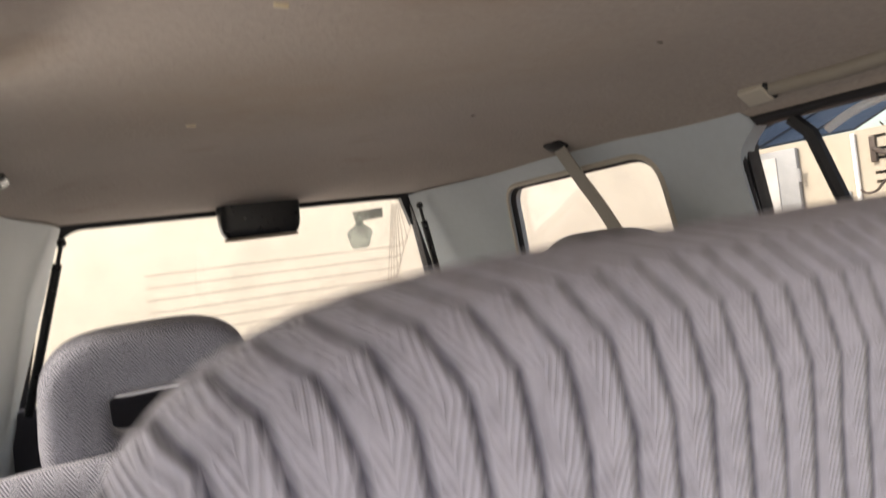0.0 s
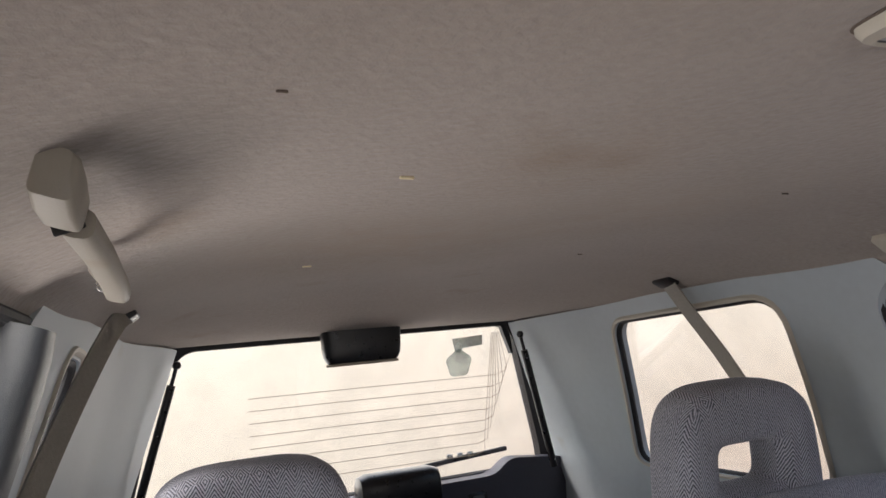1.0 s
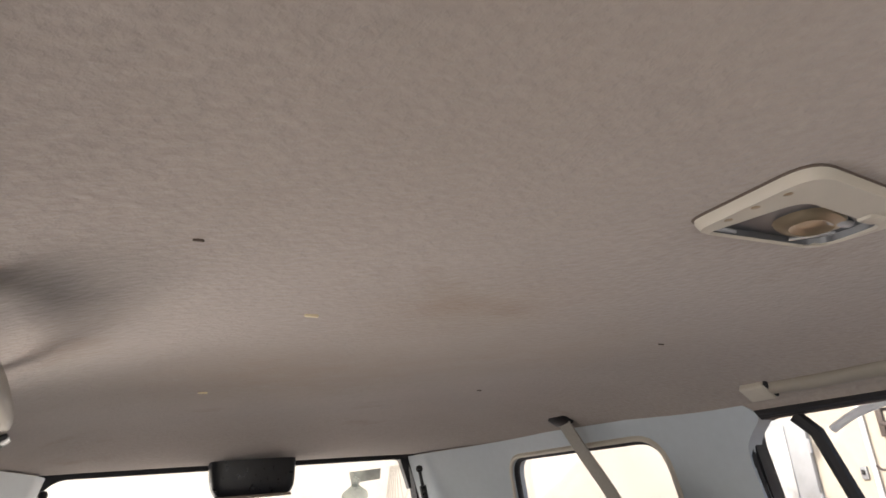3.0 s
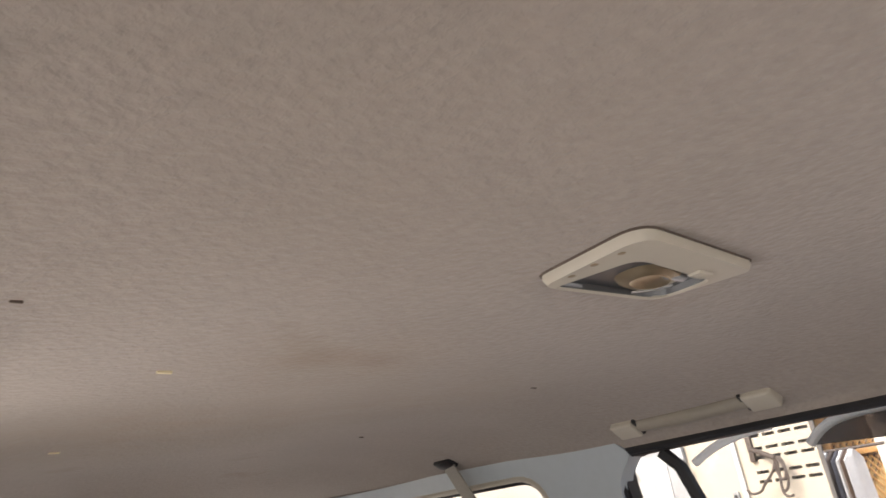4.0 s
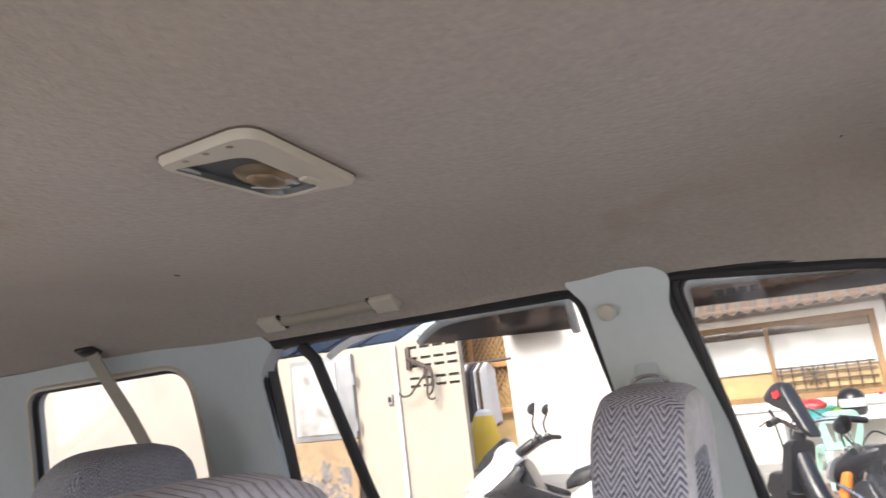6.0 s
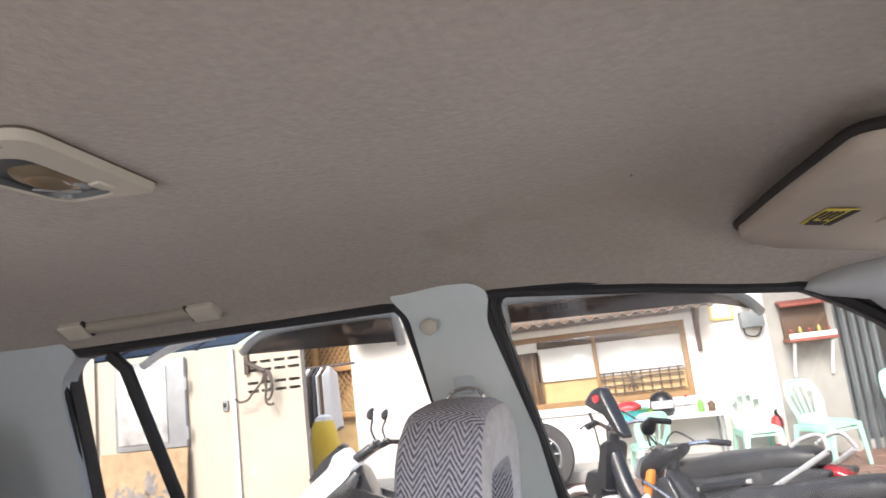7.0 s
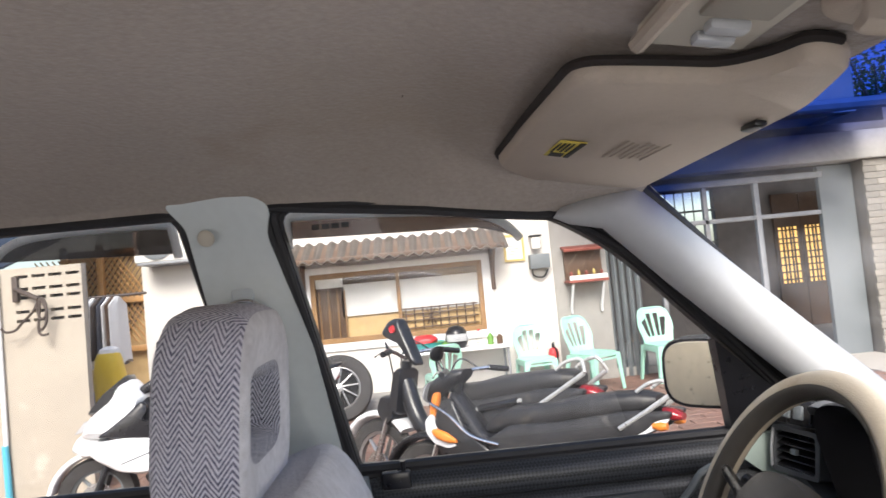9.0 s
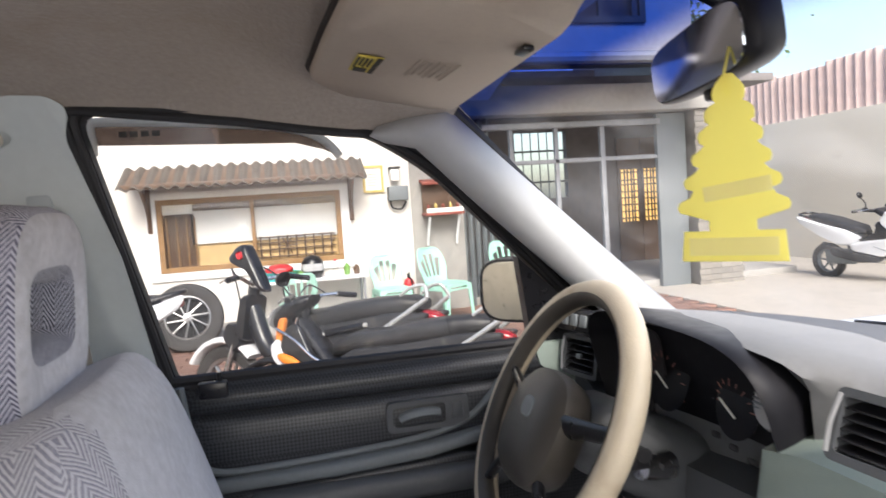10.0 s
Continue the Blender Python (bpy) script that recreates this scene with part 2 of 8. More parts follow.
weave(M["dark_trim"], 0.0048, 2.4)

# ==== mesh helpers ====


def finish(bm, name, mat, parent=None, smooth=True, angle=40):
    bmesh.ops.recalc_face_normals(bm, faces=bm.faces)
    me = bpy.data.meshes.new(name)
    bm.to_mesh(me)
    bm.free()
    if smooth:
        me.shade_smooth()
        me.set_sharp_from_angle(angle=radians(angle))
    for q in mat if isinstance(mat, (list, tuple)) else [mat]:
        me.materials.append(q)
    ob = new(name, me)
    if parent:
        ob.parent = parent
    return ob


def part(name, bm, mat, parent, label="", smooth=True, angle=40):
    ob = finish(bm, name, mat, parent, smooth, angle)
    if label:
        ob["label"] = label
    return ob


def thing(name, m, label, category, group="", kind=""):
    ob = new(name)
    ob.empty_display_size = 0.05
    ob.matrix_world = m
    return tagged(ob, label, category, group, kind)


def box(c, s, bevel=0.0, seg=2, rot=None, bm=None):
    """A box of size s round c with rounded edges."""
    one = bmesh.new()
    bmesh.ops.create_cube(one, size=1)
    bmesh.ops.scale(one, vec=s, verts=one.verts)
    if bevel:
        bmesh.ops.bevel(one, geom=one.edges[:], offset=bevel, segments=seg, affect="EDGES", profile=0.5)
    m = Matrix.Translation(c) @ (Euler([radians(a) for a in rot]).to_matrix().to_4x4() if rot else Matrix())
    bmesh.ops.transform(one, matrix=m, verts=one.verts)
    return merge(bm, one)


def merge(bm, one):
    if bm is None:
        return one
    me = bpy.data.meshes.new("tmp")
    one.to_mesh(me)
    one.free()
    bm.from_mesh(me)
    bpy.data.meshes.remove(me)
    return bm


def loft(rings, bm=None, cap=True, closed=True, loop=False):
    """Skin over rings of points; each ring has as many points as the others."""
    bm = bm or bmesh.new()
    vs = [[bm.verts.new(p) for p in r] for r in rings]
    n = len(vs[0])
    pairs = list(zip(vs, vs[1:])) + ([(vs[-1], vs[0])] if loop else [])
    for a, b in pairs:
        for i in range(n if closed else n - 1):
            j = (i + 1) % n
            bm.faces.new((a[i], a[j], b[j], b[i]))
    if cap and closed and not loop:
        bm.faces.new(vs[0][::-1])
        bm.faces.new(vs[-1])
    return bm


def tube(pts, r, seg=10, bm=None, loop=False, flat=1.0):
    """A tube along points; r may be a number or one for each point; flat squeezes it in its second direction."""
    pts = [Vector(p) for p in pts]
    n = len(pts)
    rs = r if isinstance(r, (list, tuple)) else [r] * n
    rings, up = [], None
    for i, p in enumerate(pts):
        a = pts[(i - 1) % n] if (loop or i) else p
        b = pts[(i + 1) % n] if (loop or i < n - 1) else p
        d = (b - a).normalized()
        if up is None:
            up = d.orthogonal().normalized()
        up = (up - d * up.dot(d)).normalized()
        side = d.cross(up)
        rings.append([p + (up * math.cos(t) + side * math.sin(t) * flat) * rs[i] for t in (2 * math.pi * q / seg for q in range(seg))])
    return loft(rings, bm, loop=loop)


def smooth_path(pts, n=6, loop=False):
    """A Catmull-Rom curve through points."""
    pts = [Vector(p) for p in pts]
    m, out = len(pts), []
    for i in range(m if loop else m - 1):
        p0 = pts[(i - 1) % m] if loop or i else pts[0]
        p1, p2 = pts[i], pts[(i + 1) % m]
        p3 = pts[(i + 2) % m] if loop or i < m - 2 else pts[-1]
        for q in range(n):
            t = q / n
            out.append(0.5 * (2 * p1 + (p2 - p0) * t + (2 * p0 - 5 * p1 + 4 * p2 - p3) * t * t + (3 * p1 - p0 - 3 * p2 + p3) * t ** 3))
    if not loop:
        out.append(pts[-1])
    return out


def lathe(profile, seg=24, bm=None, m=None, cap=True):
    """Turn (radius, height) points round z."""
    rings = [[Vector((r * math.cos(t), r * math.sin(t), h)) for t in (2 * math.pi * q / seg for q in range(seg))] for r, h in profile]
    if m is not None:
        rings = [[m @ p for p in r] for r in rings]
    return loft(rings, bm, cap)


def plate(outline, holes, to3d, thick, bm=None):
    """A sheet with holes: outlines in two coordinates, laid into space by to3d(a, b, depth)."""
    flat = bmesh.new()
    loops = [outline] + list(holes)
    edges = []
    for lp in loops:
        vs = [flat.verts.new((a, b, 0)) for a, b in lp]
        edges += [flat.edges.new((vs[i], vs[(i + 1) % len(vs)])) for i in range(len(vs))]
    bmesh.ops.triangle_fill(flat, edges=edges, use_beauty=True)
    flat.verts.index_update()
    pts = [(v.co.x, v.co.y) for v in flat.verts]
    tris = [[v.index for v in f.verts] for f in flat.faces]
    flat.free()
    bm = bm or bmesh.new()
    front = [bm.verts.new(to3d(a, b, 0)) for a, b in pts]
    back = [bm.verts.new(to3d(a, b, thick)) for a, b in pts]
    for t in tris:
        bm.faces.new([front[i] for i in t])
        bm.faces.new([back[i] for i in t][::-1])
    k = 0
    for lp in loops:
        n = len(lp)
        for i in range(n):
            j = (i + 1) % n
            bm.faces.new((front[k + i], front[k + j], back[k + j], back[k + i]))
        k += n
    return bm


def rounded(pts, r=0.02, n=4):
    """Round the corners of a closed outline in two coordinates; r may be one for each corner."""
    out, m = [], len(pts)
    for i in range(m):
        p, a, b = Vector(pts[i]), Vector(pts[i - 1]), Vector(pts[(i + 1) % m])
        rr = r[i] if isinstance(r, (list, tuple)) else r
        d1, d2 = a - p, b - p
        q = min(rr, d1.length * 0.45, d2.length * 0.45)
        if q < 1e-4:
            out.append(tuple(p))
            continue
        s, e = p + d1.normalized() * q, p + d2.normalized() * q
        for t in range(n + 1):
            t /= n
            out.append(tuple((1 - t) ** 2 * s + 2 * t * (1 - t) * p + t * t * e))
    return out


def dense(pts, step=0.05):
    """More points along a closed outline, so that it can follow a curved surface."""
    out = []
    for i in range(len(pts)):
        a, b = Vector(pts[i]), Vector(pts[(i + 1) % len(pts)])
        k = max(1, int((b - a).length / step))
        out += [tuple(a.lerp(b, q / k)) for q in range(k)]
    return out


def smooth_path2(pts):
    return [(p.x, p.y) for p in smooth_path([(a, b, 0) for a, b in pts], 5)]


def superring(c, ax, ay, a, b, n=24, e=2.6):
    """A rounded-rectangle ring round c in the plane of ax and ay."""
    out = []
    for q in range(n):
        t = 2 * math.pi * q / n
        x, y = math.cos(t), math.sin(t)
        out.append(Vector(c) + Vector(ax) * a * math.copysign(abs(x) ** (2 / e), x) + Vector(ay) * b * math.copysign(abs(y) ** (2 / e), y))
    return out


# ==== the car's inside: shell, roof lining, pillars, doors, windows ====


def ease(a, b, t):
    t = min(max((t - a) / (b - a), 0), 1)
    return t * t * (3 - 2 * t)


def roof_mid(y):
    return 1.498 + 0.013 * ease(-0.45, -0.95, y) - 0.098 * ease(0.30, 0.80, y) - 0.072 * ease(-1.25, -1.80, y) ** 1.3


def roof_rail(y):
    return 1.426 - 0.052 * ease(0.10, 0.62, y) + 0.012 * ease(-0.7, -1.1, y)


def roof_half(y):
    return 0.572 + 0.012 * ease(0.2, 0.6, y) - 0.075 * ease(-1.35, -1.78, y)


def roof_z(x, y):
    f = min(abs(x) / roof_half(y), 1)
    return roof_mid(y) - (roof_mid(y) - roof_rail(y)) * f ** 4.5


def side_x(z):
    return 0.57 + 0.344 * (1.43 - z) if z > 0.95 else 0.735 + 0.08 * (0.95 - z)


def corner_in(y):
    return 0.095 * ease(-1.36, -1.80, y)


def side(s, out=0.0):
    """Lays (y, z) on the left (s = -1) or right (s = 1) flank; out sets it further out."""
    return lambda y, z, d: (s * (side_x(z) - corner_in(y) + out + d), y, z)




def lining_patches(mat, spots):
    """Soft patches in the lining colour: brown stains, a paler spot, handle shade."""
    n, k = mat.node_tree.nodes, mat.node_tree.links
    b = n["Principled BSDF"]
    out = b.inputs["Base Color"].links[0].from_socket
    co, wob = n.new("ShaderNodeTexCoord"), n.new("ShaderNodeTexNoise")
    wob.inputs["Scale"].default_value, wob.inputs["Detail"].default_value = 16, 4
    k.new(co.outputs["Object"], wob.inputs["Vector"])
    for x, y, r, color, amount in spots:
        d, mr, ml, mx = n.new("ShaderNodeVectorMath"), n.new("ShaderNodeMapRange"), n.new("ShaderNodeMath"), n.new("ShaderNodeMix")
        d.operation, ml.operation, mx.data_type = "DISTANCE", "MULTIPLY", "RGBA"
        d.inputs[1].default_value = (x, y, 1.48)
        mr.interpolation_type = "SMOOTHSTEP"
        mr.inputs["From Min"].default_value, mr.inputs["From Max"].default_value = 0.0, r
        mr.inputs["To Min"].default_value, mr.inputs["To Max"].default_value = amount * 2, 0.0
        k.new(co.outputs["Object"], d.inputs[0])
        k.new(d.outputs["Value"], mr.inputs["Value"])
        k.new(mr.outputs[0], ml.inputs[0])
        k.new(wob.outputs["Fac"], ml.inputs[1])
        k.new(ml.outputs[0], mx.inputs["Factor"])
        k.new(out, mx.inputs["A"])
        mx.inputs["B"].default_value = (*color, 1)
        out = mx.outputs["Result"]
    k.new(out, b.inputs["Base Color"])


# the first, darkest patch paints in the shade beside the right grab handle
lining_patches(M["headliner"], ((0.475, -0.335, 0.13, (0.14, 0.125, 0.12), 0.6), (0.16, -0.85, 0.42, (0.32, 0.23, 0.15), 0.45), (-0.13, -0.62, 0.34, (0.31, 0.23, 0.155), 0.35), (0.10, -0.42, 0.2, (0.31, 0.22, 0.15), 0.3), (-0.35, 0.33, 0.3, (0.29, 0.225, 0.16), 0.4), (0.25, -0.1, 0.3, (0.40, 0.34, 0.28), 0.3)))

# roof lining: one sheet with slits and marks
bm = bmesh.new()
NX, NY = 44, 72
grid = []
for j in range(NY + 1):
    y = 0.668 - 2.448 * j / NY
    grid.append([bm.verts.new((roof_half(y) * f, y, roof_z(roof_half(y) * f, y))) for f in (math.sin(math.pi / 2 * (2 * i / NX - 1)) for i in range(NX + 1))])
for a, b in zip(grid, grid[1:]):
    for i in range(NX):
        bm.faces.new((a[i], a[i + 1], b[i + 1], b[i]))
for s_ in (0, NX):
    low = []
    for row in grid:
        v = row[s_].co
        zz = v.z - 0.012
        low.append(bm.verts.new((math.copysign(side_x(zz) - corner_in(v.y) + 0.007, v.x), v.y, zz)))
    for j in range(NY):
        bm.faces.new((grid[j][s_], grid[j + 1][s_], low[j + 1], low[j]))
ceiling = tagged(finish(bm, "ceiling", M["headliner"], angle=80), "taupe grey fabric roof lining, slightly stained, shade toned in by one handle, with small slits", "roof lining", kind="structure")

# outer roof skin above the lining
bm = bmesh.new()
grid = []
for j in range(25):
    y = 0.76 - 2.66 * j / 24
    yy = min(max(y, -1.78), 0.668)
    grid.append([bm.verts.new(((roof_half(yy) + 0.075) * f, y, roof_z(roof_half(yy) * f, yy) + 0.045)) for f in (math.sin(math.pi / 2 * (i / 12 - 1)) for i in range(25))])
for a, b in zip(grid, grid[1:]):
    for i in range(24):
        bm.faces.new((a[i], a[i + 1], b[i + 1], b[i]))
M["paint"] = plain("white_car_paint", (0.62, 0.63, 0.64), 0.25, grain=0.03, scale=20)
tagged(finish(bm, "roof", M["paint"], angle=80), "painted metal roof skin of the car", "roof", kind="structure")


M["clip"] = plain("pale_yellow_plastic", (0.80, 0.70, 0.46), 0.5, grain=0.08)
M["tear"] = plain("brown_tear_and_shade", (0.13, 0.10, 0.08), 0.9, grain=0.2, scale=60)


def slit(x, y, w, pale, turn=0):
    """A small clip or tear in the lining."""
    bm = box((0, 0, 0), (w * 0.75 if pale else w * 0.9, 0.0032 if pale else 0.0010, 0.003 if pale else 0.0018), 0.0005, 1)
    ob = finish(bm, "lining_clip" if pale else "lining_tear", M["clip"] if pale else M["tear"])
    ob.matrix_world = pose(x, y, roof_z(x, y) - 0.001, 0, 0, turn)
    return tagged(ob, "small pale clip set in the roof lining" if pale else "small dark tear in the roof lining", "clip" if pale else "tear", "roof lining clips" if pale else "roof lining tears")


for x, y, w, pale, turn in ((0.26, -0.992, 0.020, 1, 4), (0.257, -0.453, 0.018, 1, 8), (-0.256, -0.995, 0.012, 0, 3), (-0.258, -0.521, 0.014, 0, 6), (0.388, -0.259, 0.0075, 0, 3), (-0.32, 0.32, 0.008, 0, 5)):
    slit(x, y, w, pale, turn)

BELT = 0.962
# openings in (y, z)
FRONT_WIN = rounded([(0.108, 1.409), (0.40, 1.398), (0.535, 1.362), (0.64, 1.298), (0.972, 0.985), (0.95, BELT), (0.188, BELT)], [0.03, 0.05, 0.05, 0.05, 0.02, 0.01, 0.01])
REAR_WIN = rounded([(-0.675, 1.400), (-0.046, 1.411), (-0.018, 1.22), (-0.012, BELT), (-0.72, BELT), (-0.70, 1.16)], [0.045, 0.03, 0.01, 0.01, 0.02, 0.05])
QUARTER = rounded([(-1.395, 1.392), (-0.868, 1.394), (-0.895, 1.20), (-0.935, 1.01), (-1.515, 1.01)], [0.05, 0.075, 0.05, 0.05, 0.05], 6)


# on the right flank the corner trim covers all but a narrow strip of the quarter window
NARROW = rounded([(-1.00, 1.385), (-0.868, 1.390), (-0.895, 1.20), (-0.935, 1.01), (-1.06, 1.01)], [0.03, 0.05, 0.05, 0.03, 0.03], 6)


def flank(s, word):
    wall = thing("wall_" + word, Matrix(), "grey moulded plastic pillar trims of the car's flank", "pillar trim", kind="structure")
    to = side(s)
    # rear panel with the quarter window
    out = rounded([(-0.632, 1.404), (-0.66, 1.432), (-1.20, 1.440), (-1.785, 1.432), (-1.87, 1.02), (-1.88, 0.80), (-0.74, 0.80), (-0.715, 1.05), (-0.698, 1.20), (-0.686, 1.36)], [0.012, 0.03, 0, 0.0, 0, 0, 0, 0.05, 0.05, 0.03])
    part("rear_panel", plate(dense(out, 0.06), [dense(QUARTER if s < 0 else NARROW, 0.05)], to, 0.035), M["grey_trim"], wall, "blue-grey plastic rear panel with a window")
    # centre pillar
    out = rounded([(-0.052, 1.424), (-0.034, 1.434), (0.083, 1.428), (0.104, 1.413), (0.094, 1.37), (0.139, 1.19), (0.168, BELT), (0.21, 0.60), (0.05, 0.60), (0.0, BELT), (-0.014, 1.26), (-0.026, 1.39)], 0.012)
    part("centre_pillar", plate(dense(out, 0.06), [], lambda y, z, d: (s * (side_x(z) - 0.012 * ease(0, 0.05, y) * (1 - ease(0.05, 0.12, y)) + d), y, z), 0.05), M["pillar_trim"], wall, "pale grey plastic centre pillar trim")
    # front pillar: a rounded beam down to the dashboard
    ax = [(0.582, 0.550, 1.374, 0.012, 0.010), (0.578, 0.585, 1.376, 0.036, 0.022), (0.560, 0.64, 1.372, 0.050, 0.030), (0.590, 0.74, 1.285, 0.052, 0.034), (0.628, 0.86, 1.185, 0.054, 0.036), (0.664, 0.98, 1.085, 0.056, 0.038), (0.70, 1.10, 0.985, 0.060, 0.040), (0.72, 1.17, 0.93, 0.060, 0.04)]
    rings = []
    for x, y, z, a, b in ax:
        d = Vector((0.1 * s, 0.75, -0.62)).normalized()
        e1 = Vector((-s * 0.70, 0.55, 0.52))
        e1 = (e1 - d * e1.dot(d)).normalized()
        rings.append(superring((s * (x + 0.014), y - 0.007, z - 0.008), e1, d.cross(e1), a * 0.78, b * 1.3, 20, 2.4))
    part("front_pillar", loft(rings), M["pale_trim"], wall, "pale grey plastic windscreen pillar trim", angle=60)
    # door frame edge behind the windscreen pillar
    part("frame_edge", plate(dense([(0.53, 1.365), (0.62, 1.395), (0.70, 1.335), (1.13, 0.985), (1.11, 0.955), (0.98, 0.965), (0.978, 0.992), (0.665, 1.290)], 0.08), [], side(s, 0.030), 0.02), M["rubber"], wall, "black door frame edge")
    # lower flank behind the doors
    part("lower_flank", box((s * 0.78, -1.25, 0.62), (0.06, 1.2, 0.4), 0.02), M["mid_trim"], wall)
    # round button on the centre pillar
    c = Vector((s * (side_x(1.372) - 0.014), 0.006, 1.372))
    part("button", lathe([(0.0, 0.004), (0.010, 0.004), (0.0125, 0.002), (0.013, 0.0)], 20, None, Matrix.Translation(c) @ Vector((-s, 0, -0.33)).to_track_quat("Z", "Y").to_matrix().to_4x4()), M["beige"], wall, "round beige cap on the pillar")
    return wall


wall_left, wall_right = flank(-1, "left"), flank(1, "right")


def seal(outline, s, out, r, name, parent, mat, flat=1.0):
    pts = [Vector((s * (side_x(z) - corner_in(y) + out), y, z)) for y, z in dense(outline, 0.05)]
    return part(name, tube(pts, r, 8, None, True, flat), mat, parent)


def inset(outline, d):
    c = sum((Vector(p) for p in outline), Vector((0, 0))) / len(outline)
    return [tuple(Vector(p) + (c - Vector(p)).normalized() * d) for p in outline]


def car_window(s, outline, name, label, out=0.02):
    win = thing(name, Matrix(), label, "car window", kind="structure")
    ob = part("pane", plate(dense(inset(outline, -0.012), 0.07), [], side(s, out + 0.012), 0.004), M["glass"], win)
    ob.visible_shadow = False
    return win


def door(s, outline, name, label, front):
    d = thing(name, Matrix(), label, "car door", kind="structure")
    # metal frame round the glass, dark on the inside
    big = inset(outline, -0.030)
    big = [(y, min(z, roof_rail(y) - 0.012)) for y, z in big]
    part("window_frame", plate(dense(big, 0.06), [dense(outline, 0.06)], side(s, 0.018), 0.03), M["rubber"], d, "black window frame")
    seal(inset(outline, -0.010), s, 0.012, 0.0075, "window_seal", d, M["rubber"])
    seal([(y, min(z, roof_rail(y) - 0.016)) for y, z in inset(outline, -0.021)], s, 0.008, 0.0075, "door_seal", d, M["rubber"])
    ob = part("pane", plate(dense(inset(outline, -0.010), 0.07), [], side(s, 0.034), 0.004), M["glass"], d)
    ob.visible_shadow = False
    return d


DOORS = {}
for s, w in ((-1, "left"), (1, "right")):
    DOORS[w, 1] = door(s, FRONT_WIN, "door_1" if s < 0 else "door_3", "closed front car door with dark vinyl lining", True)
    DOORS[w, 0] = door(s, REAR_WIN, "door_2" if s < 0 else "door_4", "closed rear car door with dark vinyl lining", False)
    opening = QUARTER if s < 0 else NARROW
    q = car_window(s, opening, "window_1" if s < 0 else "window_2", "fixed rear quarter window of the car with cream surround")
    seal(inset(opening, 0.000), s, 0.012, 0.008, "window_seal", q, M["rubber"])
    seal(inset(opening, -0.009), s, 0.004, 0.010, "surround", q, M["beige"], 0.6)
    # upright divider bar in the rear door glass
    dv = DOORS[w, 0]
    part("divider_bar", tube([(s * (side_x(z) + 0.022), y, z) for y, z in ((-0.585, 1.40), (-0.561, 1.371), (-0.528, 1.127), (-0.50, BELT))], 0.012, 8), M["rubber"], dv, "black divider bar")
    # dark corner of the frame behind the bar
    for front in (1, 0):
        dd = DOORS[w, front]
        y0, y1 = (0.17, 1.03) if front else (-0.72, 0.0)
        # inner lining: upper roll, padded field, armrest, pocket
        prof = [(0.070, 0.958), (0.018, 0.962), (0.002, 0.954), (-0.012, 0.938), (-0.016, 0.922), (-0.012, 0.908), (-0.002, 0.900), (-0.012, 0.893), (-0.018, 0.880), (-0.021, 0.84), (-0.019, 0.800), (-0.012, 0.782), (-0.002, 0.776), (-0.030, 0.768), (-0.044, 0.756), (-0.046, 0.742), (-0.036, 0.728), (-0.010, 0.72), (-0.004, 0.70), (0.004, 0.60), (0.010, 0.45), (0.07, 0.45)]
        rings = []
        for k in range(15):
            y = y0 + (y1 - y0) * k / 14
            e = 0.012 * (1 - min(k, 14 - k, 1))
            up = 0.0
            rings.append([(s * (0.735 + dx + e), y, z + up) for dx, z in prof])
        part("door_lining", loft(rings), M["dark_trim"], dd, "black grained vinyl door lining", angle=50)
        part("outer_skin", box((s * 0.845, (y0 + y1) / 2, 0.595), (0.05, y1 - y0 + 0.02, 0.66), 0.02), M["paint"], dd)
        part("sill_strip", tube([(s * 0.745, y0 + 0.01, 0.962), (s * 0.745, y1 - 0.03, 0.962)], 0.010, 8), M["rubber"], dd)

# rear wall of the car: tailgate with window
REAR = lambda x, z, d: (x, -1.78 - 0.25 * (1.42 - z) - d - 0.06 * (1 - (x / 0.62) ** 2) * 0 , z)
RWIN = rounded([(-0.475, 1.428), (0.455, 1.428), (0.52, 1.36), (0.600, 1.04), (0.60, 0.985), (-0.60, 0.985), (-0.592, 1.04), (-0.505, 1.38)], [0.03, 0.03, 0.06, 0.05, 0.02, 0.02, 0.05, 0.05], 5)
tailgate = thing("wall_rear", Matrix(), "closed tailgate of the car with a heated rear window", "tailgate", kind="structure")
out = [(-0.56, 1.50), (0.56, 1.50), (0.74, 0.98), (0.76, 0.45), (-0.76, 0.45), (-0.74, 0.98)]
part("frame", plate(dense(out, 0.1), [dense(RWIN, 0.1)], lambda x, z, d: REAR(x, z, d + 0.03), 0.04), M["rubber"], tailgate, "black window surround")
ob = part("pane", plate(dense(inset(RWIN, -0.012), 0.1), [], lambda x, z, d: REAR(x, z, d + 0.045), 0.004), M["glass"], tailgate)
ob.visible_shadow = False
lower = rounded([(-0.66, 1.005), (-0.45, 1.03), (-0.40, 0.985), (0.40, 0.985), (0.45, 1.0), (0.66, 1.0), (0.70, 0.45), (-0.70, 0.45)], 0.03)
part("lower_lining", plate(dense(lower, 0.1), [], lambda x, z, d: REAR(x, z, d - 0.05), 0.06), M["tail_trim"], tailgate, "dark blue-grey tailgate lining")

# floor, sills and closing walls
tagged(finish(box((0, -0.4, 0.40), (1.5, 3.0, 0.06), 0.01), "floor", M["carpet"]), "dark grey carpeted car floor", "carpet", kind="structure")
tagged(finish(box((0, 1.40, 0.675), (1.5, 0.06, 0.53), 0.01), "wall_front", M["black"]), "black bulkhead under the windscreen", "bulkhead", kind="structure")

